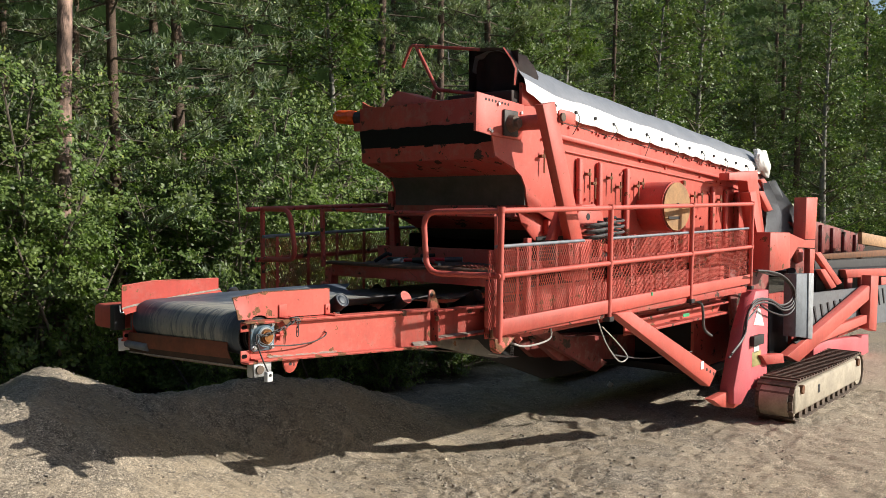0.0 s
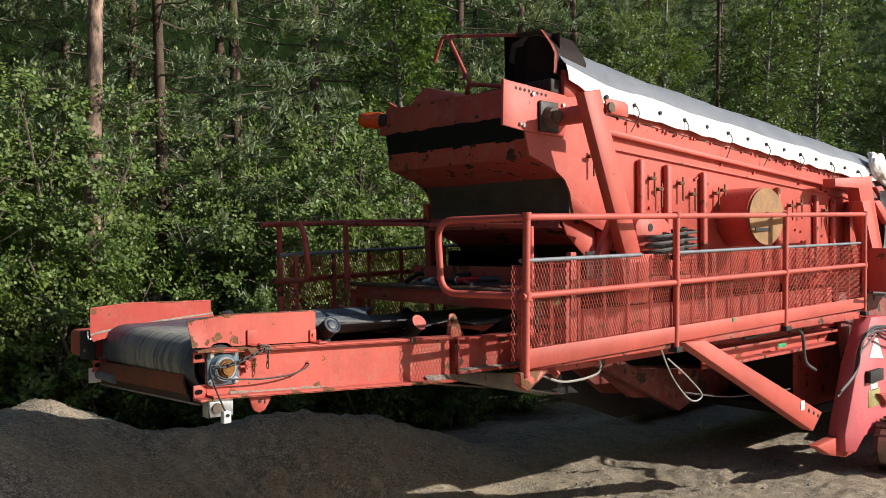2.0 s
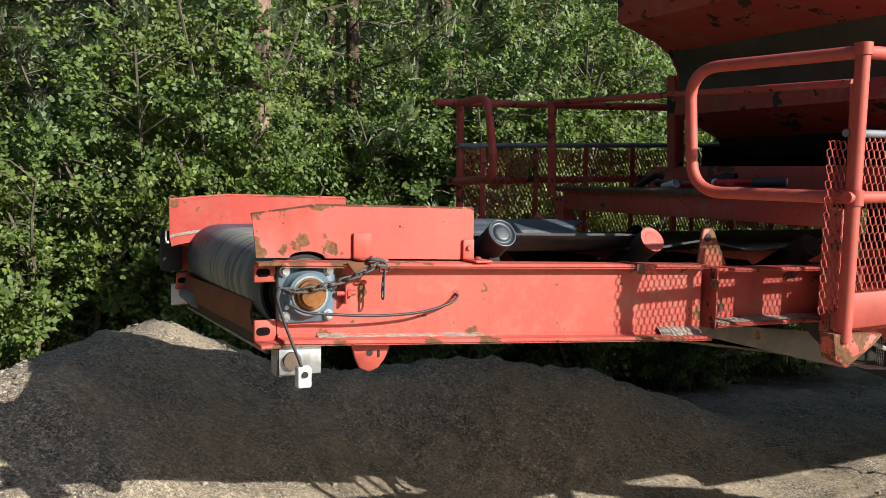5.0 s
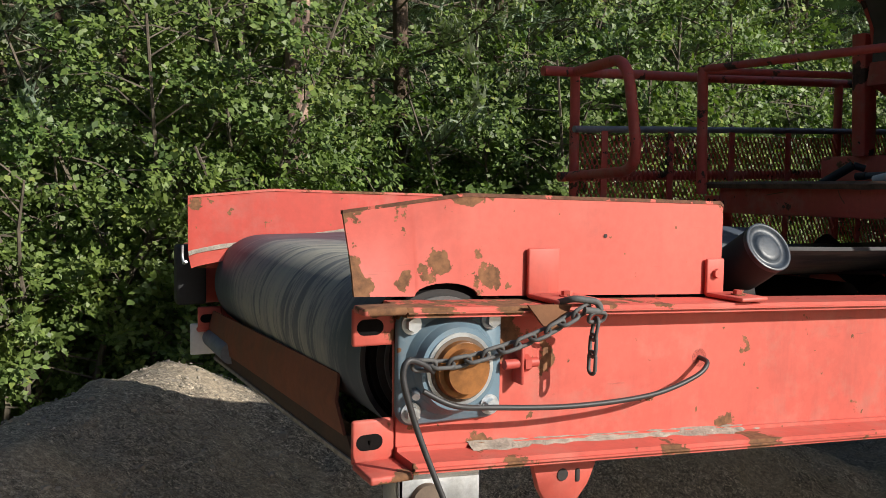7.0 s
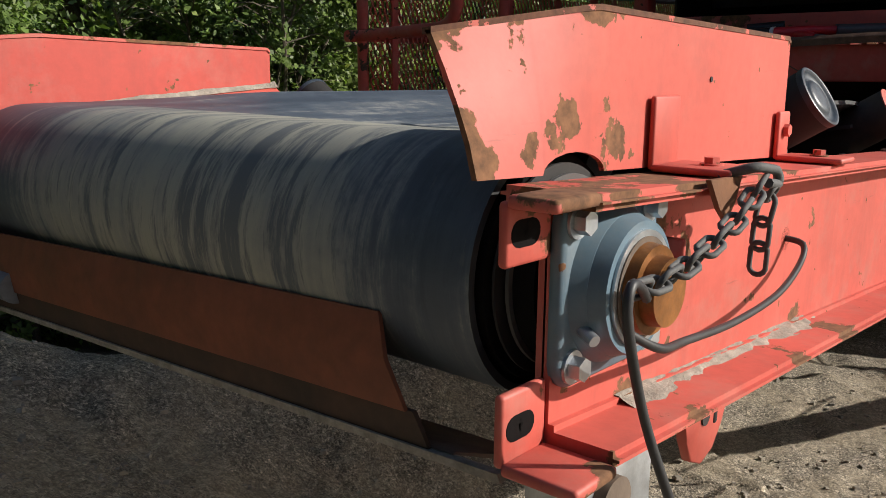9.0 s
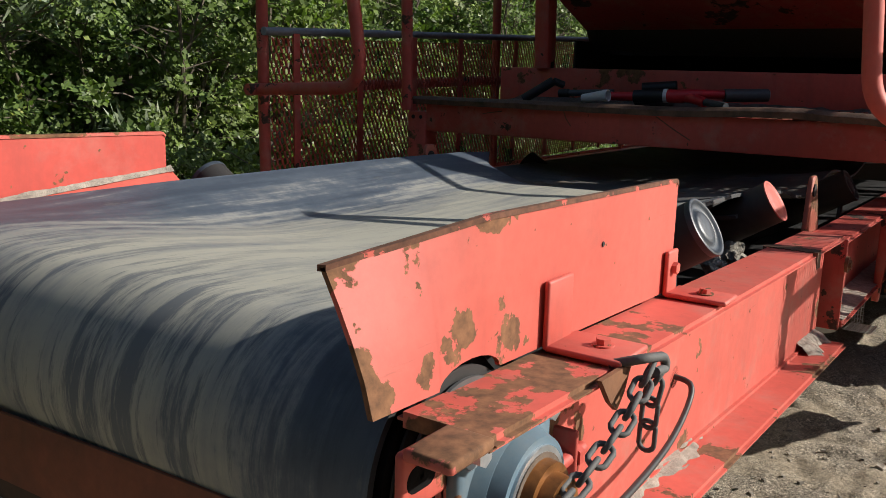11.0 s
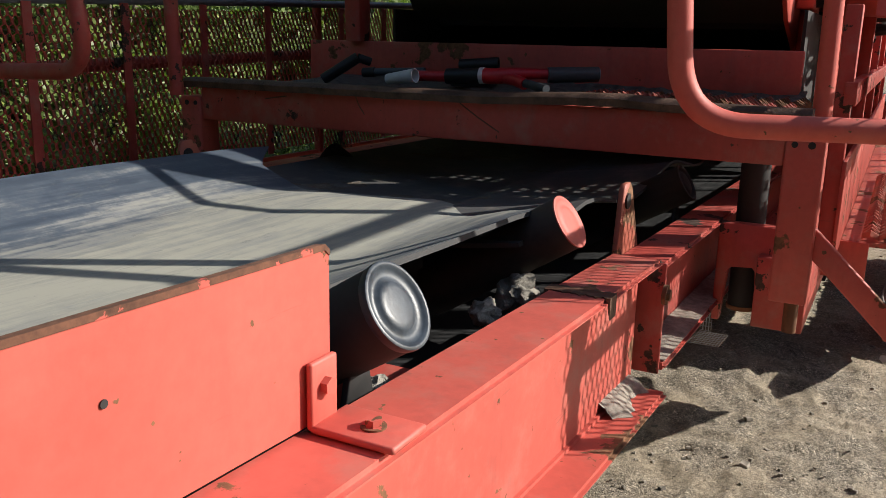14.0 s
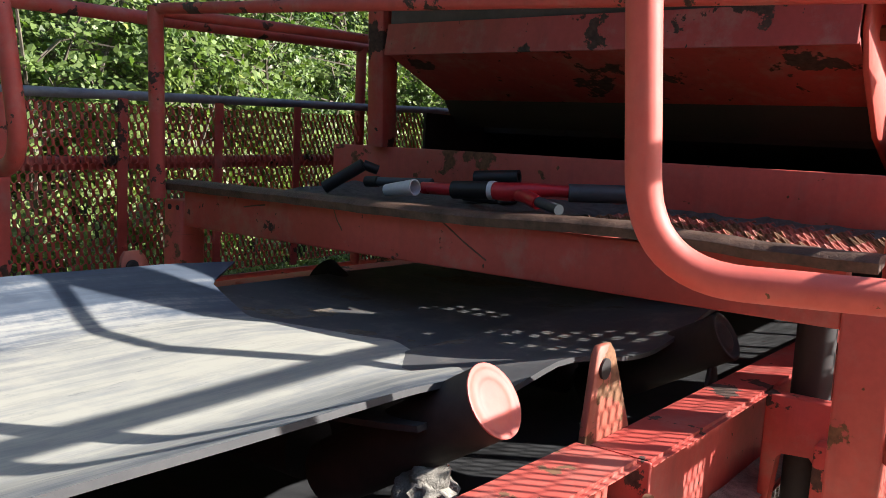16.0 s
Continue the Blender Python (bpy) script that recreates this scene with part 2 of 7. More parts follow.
def gravel_material():
    m, nt, bs = nodes_of("gravel_ground")
    v = coords(nt)
    vo = nt.nodes.new("ShaderNodeTexVoronoi")
    vo.inputs["Scale"].default_value = 120
    nt.links.new(v, vo.inputs["Vector"])
    big = noise_tex(nt, v, 0.9, 6)
    mid = noise_tex(nt, v, 9, 8, 0.7)
    col = ramp(nt, mid, [(0.25, (0.185, 0.165, 0.146)), (0.75, (0.42, 0.383, 0.338))])
    pc = nt.nodes.new("ShaderNodeSeparateColor")
    nt.links.new(vo.outputs["Color"], pc.inputs[0])
    col = mix(nt, 0.55, col, ramp(nt, pc.outputs[0], [(0.0, grey(0.06)), (0.6, grey(0.45)), (1.0, grey(0.95))]), "OVERLAY")
    col = mix(nt, ramp(nt, big, [(0.45, grey(0)), (0.7, grey(0.5))]), col, (0.38, 0.345, 0.30))
    nt.links.new(col, bs.inputs["Base Color"])
    bs.inputs["Roughness"].default_value = 0.95
    clod = noise_tex(nt, v, 48, 10, 0.8)
    sp = nt.nodes.new("ShaderNodeSeparateXYZ")
    nt.links.new(v, sp.inputs[0])
    wob = nt.nodes.new("ShaderNodeMath")
    wob.operation = "MULTIPLY_ADD"
    nt.links.new(noise_tex(nt, v, 0.8, 5), wob.inputs[0])
    wob.inputs[1].default_value = 2.4
    nt.links.new(sp.outputs["Y"], wob.inputs[2])
    lane = nt.nodes.new("ShaderNodeMapRange")
    lane.inputs[1].default_value, lane.inputs[2].default_value = 0.9, -0.5
    nt.links.new(wob.outputs[0], lane.inputs[0])
    col = mix(nt, ramp(nt, lane.outputs[0], [(0, grey(0)), (1, grey(0.7))]), col, ramp(nt, mid, [(0.3, (0.36, 0.308, 0.238)), (0.7, (0.52, 0.45, 0.352))]))
    col2 = mix(nt, 0.45, col, ramp(nt, clod, [(0.35, grey(0.18)), (0.65, grey(0.75))]), "OVERLAY")
    nt.links.new(col2, bs.inputs["Base Color"])
    pack = ramp(nt, noise_tex(nt, v, 2.2, 9, 0.7), [(0.44, grey(0)), (0.58, grey(1))])
    col2 = mix(nt, mix(nt, 1.0, pack, grey(0.75), "MULTIPLY"), col2, ramp(nt, noise_tex(nt, v, 30, 8, 0.7), [(0.3, (0.21, 0.178, 0.140)), (0.7, (0.40, 0.35, 0.285))]))
    nt.links.new(col2, bs.inputs["Base Color"])
    for size, lo, hi in ((170, 0.45, 1.55), (62, 0.68, 1.35)):
        sv = nt.nodes.new("ShaderNodeTexVoronoi")
        sv.inputs["Scale"].default_value = size
        nt.links.new(v, sv.inputs["Vector"])
        sc = nt.nodes.new("ShaderNodeSeparateColor")
        nt.links.new(sv.outputs["Color"], sc.inputs[0])
        grain = ramp(nt, sc.outputs[0], [(0.0, grey(lo)), (0.55, grey(0.95)), (1.0, grey(hi))])
        col2 = mix(nt, ramp(nt, pack, [(0, grey(1.0)), (1, grey(0.55))]), col2, mix(nt, 1.0, col2, grain, "MULTIPLY"))
    nt.links.new(col2, bs.inputs["Base Color"])
    col2 = mix(nt, 1.0, col2, (1.13, 1.07, 0.95), "MULTIPLY")
    nt.links.new(col2, bs.inputs["Base Color"])
    # ground behind the heap darkens: the shade under the shrubs is put into the colour
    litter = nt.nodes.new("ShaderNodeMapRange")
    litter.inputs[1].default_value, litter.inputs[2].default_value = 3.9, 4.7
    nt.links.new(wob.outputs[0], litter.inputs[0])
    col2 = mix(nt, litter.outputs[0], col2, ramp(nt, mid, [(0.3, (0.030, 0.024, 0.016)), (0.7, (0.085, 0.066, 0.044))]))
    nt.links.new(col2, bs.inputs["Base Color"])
    lumps = noise_tex(nt, v, 6.5, 10, 0.72)
    h = mix(nt, 0.45, mix(nt, 0.7, vo.outputs["Distance"], mid), clod)
    h = mix(nt, mix(nt, 1.0, pack, grey(0.7), "MULTIPLY"), h, lumps)
    bump(nt, bs, h, 0.9, 0.036)
    return m


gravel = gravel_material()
pebble_mat = plain("loose_stones", (0.30, 0.265, 0.22), 0.9, var=0.45, scale=11, relief=0.3)


def leaf_material(name, a, b, gloss=0.48):
    m, nt, bs = nodes_of(name)
    geo = nt.nodes.new("ShaderNodeNewGeometry")
    col = ramp(nt, geo.outputs["Random Per Island"], [(0.0, a), (0.8, b), (0.97, tuple(min(1, c * 1.35) for c in b)), (1.0, (b[0] * 1.9, b[1] * 1.35, b[2]))])
    patch = noise_tex(nt, coords(nt), 0.9, 4)
    col = mix(nt, ramp(nt, patch, [(0.40, grey(0)), (0.68, grey(0.55))]), col, (b[0] * 1.25, b[1] * 1.0, b[2] * 0.8))
    nt.links.new(col, bs.inputs["Base Color"])
    bs.inputs["Roughness"].default_value = gloss
    bs.inputs["Specular IOR Level"].default_value = 0.4
    tr = nt.nodes.new("ShaderNodeBsdfTranslucent")
    nt.links.new(mix(nt, 1.0, col, (1.15, 1.40, 0.55), "MULTIPLY"), tr.inputs["Color"])
    ms = nt.nodes.new("ShaderNodeMixShader")
    ms.inputs[0].default_value = 0.28
    nt.links.new(bs.outputs[0], ms.inputs[1])
    nt.links.new(tr.outputs[0], ms.inputs[2])
    nt.links.new(ms.outputs[0], nt.nodes["Material Output"].inputs["Surface"])
    return m


leaf_bush = leaf_material("shrub_leaves", (0.034, 0.072, 0.021), (0.150, 0.225, 0.062))
leaf_tree = leaf_material("birch_leaves", (0.045, 0.085, 0.026), (0.135, 0.195, 0.062))
needle = leaf_material("pine_needles", (0.060, 0.100, 0.066), (0.255, 0.320, 0.225), 0.55)
twig = plain("twig_bark", (0.12, 0.10, 0.075), 0.9, var=0.4)
def bark_material(name, dark, pale, grain):
    """Flaking bark: pale plates between dark furrows, drawn out along the trunk."""
    m, nt, bs = nodes_of(name)
    v = coords(nt, (1, 1, 0.35))
    plates = noise_tex(nt, v, grain, 8, 0.7)
    big = noise_tex(nt, coords(nt), 1.6, 4)
    col = ramp(nt, plates, [(0.38, dark), (0.47, tuple((a + b) / 2 for a, b in zip(dark, pale))), (0.57, pale)])
    col = mix(nt, ramp(nt, big, [(0.46, grey(0)), (0.60, grey(0.75))]), col, tuple(c * 0.9 for c in dark))
    nt.links.new(col, bs.inputs["Base Color"])
    bs.inputs["Roughness"].default_value = 0.9
    bump(nt, bs, plates, 0.8, 0.03)
    return m


pine_trunk = bark_material("flaking_pine_bark", (0.050, 0.036, 0.031), (0.50, 0.335, 0.26), 11)
pale_bark = plain("pale_bark", (0.20, 0.19, 0.17), 0.85, var=0.5, scale=9)
pine_bark = plain("brown_pine_bark", (0.105, 0.070, 0.050), 0.9, var=0.5, scale=8, relief=0.6, depth=0.02)
# near-black green: the shade inside the wood is put into the colour
wood_shade = plain("dark_forest", (0.010, 0.018, 0.006), 1.0, var=0.6, scale=2.5)
wood_shade.node_tree.nodes["Principled BSDF"].inputs["Specular IOR Level"].default_value = 0.0


# ---- building helpers ----
def finish(name, bm, material, smooth=False):
    bmesh.ops.recalc_face_normals(bm, faces=bm.faces)
    me = bpy.data.meshes.new(name)
    bm.to_mesh(me)
    bm.free()
    me.materials.append(material)
    if smooth:
        me.shade_smooth()
        me.set_sharp_from_angle(angle=radians(50))
    return me


def part(name, bm, material, parent, label="", smooth=True):
    ob = new(name, finish(name, bm, material, smooth))
    ob.parent = parent
    if parent.type == "EMPTY":
        ob.matrix_parent_inverse = parent.matrix_basis.inverted()
    if label:
        ob["label"] = label
    return ob


def thing(name, bm, material, label, category, group="", kind="", smooth=True):
    return tagged(new(name, finish(name, bm, material, smooth)), label, category, group, kind)


def base(name, at, label, category, group=""):
    e = new(name)
    e.matrix_basis = Matrix.Translation(at)
    return tagged(e, label, category, group)


def add_box(bm, lo, hi, bevel=0.0, m=None):
    c = [(a + b) / 2 for a, b in zip(lo, hi)]
    d = [abs(b - a) for a, b in zip(lo, hi)]
    r = bmesh.ops.create_cube(bm, size=1, matrix=(m or Matrix()) @ Matrix.Translation(c) @ Matrix.Diagonal((*d, 1)))
    if bevel:
        ed = list({e for v in r["verts"] for e in v.link_edges})
        bmesh.ops.bevel(bm, geom=ed, offset=min(bevel, min(d) * 0.4), segments=2, affect="EDGES", profile=0.5)
    return bm


def box(lo, hi, bevel=0.004, m=None):
    return add_box(bmesh.new(), lo, hi, bevel, m)


def add_prism(bm, pts, axis, a, b, bevel=0.0):
    """Extrude a 2D outline along an axis from a to b. Outline in (x,z) for y, (y,z) for x, (x,y) for z."""
    def at(p, k):
        return {"y": (p[0], k, p[1]), "x": (k, p[0], p[1]), "z": (p[0], p[1], k)}[axis]
    lo = [bm.verts.new(at(p, a)) for p in pts]
    hi = [bm.verts.new(at(p, b)) for p in pts]
    n = len(pts)
    fs = [bm.faces.new(lo[::-1]), bm.faces.new(hi)]
    for i in range(n):
        fs.append(bm.faces.new((lo[i], lo[(i + 1) % n], hi[(i + 1) % n], hi[i])))
    if bevel:
        ed = list({e for f in fs[:2] for e in f.edges})
        bmesh.ops.bevel(bm, geom=ed, offset=bevel, segments=1, affect="EDGES")
    return bm


def prism(pts, axis, a, b, bevel=0.0):
    return add_prism(bmesh.new(), pts, axis, a, b, bevel)


def add_cyl(bm, p, q, r, seg=16, r2=None, cap=True):
    p, q = Vector(p), Vector(q)
    d = q - p
    m = Matrix.Translation((p + q) / 2) @ d.to_track_quat("Z", "Y").to_matrix().to_4x4()
    bmesh.ops.create_cone(bm, cap_ends=cap, segments=seg, radius1=r, radius2=r if r2 is None else r2, depth=d.length, matrix=m)
    return bm


def cyl(p, q, r, seg=16, r2=None):
    return add_cyl(bmesh.new(), p, q, r, seg, r2)


def smooth_path(pts, steps=6):
    """Points on a Catmull-Rom curve through pts."""
    pts = [Vector(p) for p in pts]
    out = []
    for i in range(len(pts) - 1):
        a, b = pts[max(0, i - 1)], pts[i]
        c, d = pts[i + 1], pts[min(len(pts) - 1, i + 2)]
        for k in range(steps):
            t = k / steps
            out.append(0.5 * ((2 * b) + (c - a) * t + (2 * a - 5 * b + 4 * c - d) * t * t + (3 * b - a - 3 * c + d) * t ** 3))
    return out + [pts[-1]]


def round_path(pts, r, steps=6):
    """A polyline with its inner corners rounded."""
    pts = [Vector(p) for p in pts]
    out = [pts[0]]
    for a, b, c in zip(pts, pts[1:], pts[2:]):
        u, w = (a - b).normalized(), (c - b).normalized()
        k = min(r, (a - b).length * 0.49, (c - b).length * 0.49)
        s, e = b + u * k, b + w * k
        for i in range(steps + 1):
            t = i / steps
            out.append((1 - t) ** 2 * s + 2 * t * (1 - t) * b + t * t * e)
    return out + [pts[-1]]


def add_tube(bm, path, r, seg=8, cap=True):
    path = [Vector(p) for p in path]
    rings = []
    up = Vector((0.13, 0.21, 0.97)).normalized()
    for i, p in enumerate(path):
        d = (path[min(i + 1, len(path) - 1)] - path[max(i - 1, 0)]).normalized()
        s = d.cross(up)
        if s.length < 0.1:
            s = d.cross(Vector((1, 0, 0)))
        s.normalize()
        w = s.cross(d)
        rr = r[i] if isinstance(r, (list, tuple)) else r
        rings.append([bm.verts.new(p + (s * math.cos(2 * math.pi * k / seg) + w * math.sin(2 * math.pi * k / seg)) * rr) for k in range(seg)])
    for a, b in zip(rings, rings[1:]):
        for k in range(seg):
            bm.faces.new((a[k], a[(k + 1) % seg], b[(k + 1) % seg], b[k]))
    if cap:
        bm.faces.new(rings[0][::-1])
        bm.faces.new(rings[-1])
    return bm


def tube(path, r, seg=8):
    return add_tube(bmesh.new(), path, r, seg)


def from_arrays(name, verts, faces, material):
    me = bpy.data.meshes.new(name)
    me.from_pydata(verts, [], faces)
    me.materials.append(material)
    return me


def expanded_metal(x0, x1, y, z0, z1, slope=0.0, cw=0.0132, ch=0.054, wire=0.0014, bulge=0.002):
    """A standing sheet of expanded metal in the plane y, its cells taller than wide."""
    bm = bmesh.new()
    n = max(2, int((x1 - x0) / cw))
    rows = max(2, int((z1 - z0) / (ch / 2)))
    for j in range(n + 1):
        rings = []
        for k in range(rows + 1):
            s = (-1) ** (j + k)
            bond = x0 + j * cw + s * cw / 2
            u = bond - s * wire + 0.0016 * noise.noise(Vector((bond * 23, k * 1.7, y * 9)))
            for dz in (-ch * 0.18, ch * 0.18):
                h = k * ch / 2 + dz
                if h < 0 or h > z1 - z0:
                    continue
                z = z0 + slope * (u - x0) + h
                rings.append([bm.verts.new((u + a * wire, y + (bulge if dz > 0 else -bulge) + b * 0.0020, z)) for a, b in ((-1, -1), (1, -1), (1, 1), (-1, 1))])
        for a, b in zip(rings, rings[1:]):
            for k in range(4):
                bm.faces.new((a[k], a[(k + 1) % 4], b[(k + 1) % 4], b[k]))
    bmesh.ops.remove_doubles(bm, verts=bm.verts, dist=0.0006)
    return bm


# ---- the ground ----
# the heap's long tail under the machine: crest points
RIDGE = ((-0.03, 2.72, 0.935), (0.20, 2.56, 0.87), (0.48, 2.36, 0.74), (1.10, 2.40, 0.655), (1.78, 2.40, 0.675), (2.25, 2.42, 0.595), (2.75, 2.45, 0.53), (3.6, 2.5, 0.22))


def ground_height(x, y):
    """Level yard with a heap whose ridge bends towards the tail conveyor, small heaps beside it, and a bank under the trees."""
    best = 9.0
    for (ax, ay), (bx, by) in (((-0.06, 2.70), (-0.80, 1.62)), ((-0.80, 1.62), (-2.6, 1.9))):
        ux, uy = bx - ax, by - ay
        s = min(1.0, max(0.0, ((x - ax) * ux + (y - ay) * uy) / (ux * ux + uy * uy)))
        best = min(best, math.hypot(x - ax - s * ux, y - ay - s * uy))
    d = max(0.0, math.sqrt(best * best + 0.006) - 0.12)
    n = noise.noise(Vector((x * 0.9, y * 0.9, 0))) * 0.10 + noise.noise(Vector((x * 3.1, y * 3.1, 4))) * 0.03
    calm = min(1.0, max(0.0, (x + 3.9) / 1.2), max(0.0, (12.6 - x) / 1.5)) * min(1.0, max(0.0, (y + 4.4) / 1.2), max(0.0, (5.2 - y) / 0.8))
    n *= calm
    h = -0.06 + n * 0.5
    k = 0.985 - 0.60 * d + 0.09 * d * d + n * 0.5 if d < 3.2 else -1.0
    for (ax, ay, az), (bx, by, bz) in zip(RIDGE, RIDGE[1:]):
        ux, uy = bx - ax, by - ay
        u = min(1.0, max(0.0, ((x - ax) * ux + (y - ay) * uy) / (ux * ux + uy * uy)))
        off = math.hypot(x - ax - u * ux, y - ay - u * uy)
        k = max(k, az + (bz - az) * u + 0.09 - 0.58 * math.sqrt(off * off + 0.026) + n * 0.45)
    top = max(h, k)
    w = max(0.0, 1 - abs(h - k) / 0.25)
    return top + 0.06 * w * w + 0.06 * max(0.0, y - 5.0)


def make_ground():
    bm = bmesh.new()
    xs = [-60, -30, -14, -8] + [-4 + 0.05 * i for i in range(86)] + [0.275 + 0.025 * i for i in range(112)] + [3.1 + 0.05 * i for i in range(120)] + [9.3 + 0.2 * i for i in range(20)] + [14, 17, 22, 30, 45, 70, 110]
    ys = [-60, -30, -14, -8] + [-4.6 + 0.1 * i for i in range(16)] + [-3.05 + 0.05 * i for i in range(30)] + [-1.55 + 0.025 * i for i in range(84)] + [0.55 + 0.05 * i for i in range(91)] + [5.3] + [6.5, 8, 11, 16, 24, 40, 70, 110]
    grid = []
    for y in ys:
        row = []
        for x in xs:
            near = -3.9 < x < 9.0 and -3.0 < y < 5.0
            z = ground_height(x, y)
            if near:
                c = noise.noise(Vector((x * 4.2, y * 4.2, 9)))
                z += noise.noise(Vector((x * 9, y * 9, 2))) * 0.016 + abs(c) * 0.04 - 0.012 + noise.noise(Vector((x * 19, y * 19, 2))) * 0.010 + abs(noise.noise(Vector((x * 13, y * 13, 6)))) * 0.014 + noise.noise(Vector((x * 37, y * 37, 8))) * 0.006
                lane = min(1.0, max(0.0, (0.35 - y) / 0.3)) * min(1.0, max(0.0, (x - 0.4) / 0.5)) * min(1.0, max(0.0, (3.3 - x) / 0.8)) * min(1.0, max(0.0, (y + 1.5) / 0.5))
                z += lane * (abs(noise.noise(Vector((x * 7.5, y * 7.5, 21)))) * 0.034 + noise.noise(Vector((x * 15, y * 15, 23))) * 0.016 + noise.noise(Vector((x * 28, y * 28, 25))) * 0.011 - 0.012)
            row.append(bm.verts.new((x, y, z)))
        grid.append(row)
    for a, b in zip(grid, grid[1:]):
        for i in range(len(xs) - 1):
            bm.faces.new((a[i], a[i + 1], b[i + 1], b[i]))
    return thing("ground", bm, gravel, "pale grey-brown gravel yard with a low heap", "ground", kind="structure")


make_ground()


def make_stones():
    rnd = random.Random(4)
    verts, faces = [], []
    shape = [(sx * k, sy * k, sz) for sz, k in ((-0.5, 0.8), (0.5, 0.62)) for sx, sy in ((1, 0.9), (-0.9, 1), (-1, -0.8), (0.8, -1))]
    tri = [(0, 1, 5, 4), (1, 2, 6, 5), (2, 3, 7, 6), (3, 0, 4, 7), (4, 5, 6, 7)]
    for i in range(17000):
        if i < 7500:
            x, y = rnd.gauss(-0.4, 0.9), rnd.gauss(1.3, 0.9)
        elif i < 13000:
            x, y = rnd.gauss(2.0, 1.5), rnd.gauss(-0.4, 1.0)
        else:
            x, y = rnd.uniform(-3, 10), rnd.uniform(-4, 4)
        r = 0.003 + 0.007 * rnd.random() ** 5 if i < 7500 else 0.0035 + 0.012 * rnd.random() ** 4.5 + (0.016 if rnd.random() < 0.003 else 0)
        z = ground_height(x, y) + r * 0.3
        sx, sy, sz = r * rnd.uniform(0.7, 1.5), r * rnd.uniform(0.7, 1.3), r * rnd.uniform(0.5, 0.9)
        a = rnd.uniform(0, 6.28)
        k = len(verts)
        for p in shape:
            px, py = p[0] * sx, p[1] * sy
            verts.append((x + px * math.cos(a) - py * math.sin(a), y + px * math.sin(a) + py * math.cos(a), z + p[2] * sz + rnd.uniform(-0.28, 0.28) * r))
        faces += [tuple(k + q for q in f) for f in tri]
    tagged(new("loose_gravel", from_arrays("loose_gravel", verts, faces, pebble_mat)), "loose grey and brown stones scattered over the yard", "gravel", kind="stuff")


make_stones()

# ---- the screening machine ----
MID = 0.70
machine = base("mobile_screener", (5.0, MID, -0.05), "weathered red tracked mobile screening machine with a grey tarpaulin cover", "screening machine")


def mir(y):
    return 2 * MID - y


# near-black without sheen: the dark of the gap behind the arch is in the colour
drum_black = plain("gap_black_drum", (0.007, 0.006, 0.006), 0.9, var=0.5)
drum_black.node_tree.nodes["Principled BSDF"].inputs["Specular IOR Level"].default_value = 0.1

# tail conveyor: beams
def beam_top(x):
    return 1.592 - 0.035 * x


def beam_bot(x):
    return 1.352 - 0.062 * x


def channel(x0, x1, side, top=beam_top, bot=beam_bot, out=0.0, web=0.046, inner=0.106, low=-0.028):
    """A rolled channel, open outwards, along x; side 1 is the near one."""
    bm = bmesh.new()
    f = (lambda y: y) if side > 0 else mir
    t, e = 0.016, 0.015
    ends = []
    for x in (x0, x1):
        zt, zb = top(x), bot(x)
        prof = ((out, zt), (inner, zt), (inner, zt - t), (web + t, zt - t), (web + t, zb + t), (inner, zb + t), (inner, zb), (low, zb), (low, zb + t), (web, zb + t), (web, zt - e), (out, zt - e))
        ends.append([bm.verts.new((x, f(y), z)) for y, z in prof])
    a, b = ends
    for k in range(12):
        bm.faces.new((a[k], a[(k + 1) % 12], b[(k + 1) % 12], b[k]))
    for e in (a, b):
        for q in ((0, 1, 2, 3, 10, 11), (3, 4, 9, 10), (4, 5, 6, 7, 8, 9)):
            bm.faces.new([e[k] for k in q])
    bmesh.ops.recalc_face_normals(bm, faces=bm.faces)
    bmesh.ops.bevel(bm, geom=[e for e in bm.edges if e.calc_length() > 0.5], offset=0.0065, segments=4, affect="EDGES")
    return bm


near_beam = part("conveyor_beam", channel(-0.10, 1.540, 1), red_beam, machine, "red rolled-steel channel with chipped paint and mesh-shaped shade")
far_beam = part("conveyor_beam", channel(-0.10, 1.540, -1), red_beam, machine)
# second, wider pair of beams that the first slide into
for side in (1, -1):
    f = (lambda y: y) if side > 0 else mir
    lower = part("inner_conveyor_beam", channel(1.583, 4.2, side, lambda x: 1.524 - 0.022 * (x - 1.58), lambda x: 1.300 - 0.022 * (x - 1.58), 0.0, 0.058, 0.104, -0.012), red_worn, machine, "dark red channel beam with dust along its lower flange")
    part("beam_end_plate", box((1.574, f(0.0), 1.292), (1.582, f(0.10), 1.524), 0.003), red_worn, lower)
    du = bmesh.new()
    dg = [[du.verts.new((1.59 + 0.05 * i, f(-0.008 + 0.016 * j), 1.3165 - 0.0011 * i + 0.007 * max(0.0, noise.noise(Vector((i * 0.6, j * 0.8, side))) + 0.25) + 0.002 * j)) for j in range(5)] for i in range(20)]
    for a, b in zip(dg, dg[1:]):
        for j in range(4):
            du.faces.new((a[j], a[j + 1], b[j + 1], b[j]))
    tagged(part("dust", du, sand, lower, "grey dust on the lower flange"), kind="stuff")
    bp = part("hanger_plate", prism([(1.565, 1.50), (1.59, 1.655), (1.60, 1.668), (1.635, 1.668), (1.65, 1.655), (1.74, 1.49)], "y", f(0.100), f(0.112), 0.002), painted("red_brown_plate" + str(side), (0.40, 0.10, 0.06), rust_at=0.5, scale=9), machine, "worn triangular plate with a round hole")
    part("hole", cyl((1.615, f(0.096), 1.632), (1.615, f(0.116), 1.632), 0.016, 20), black_steel, bp)
sh = bmesh.new()
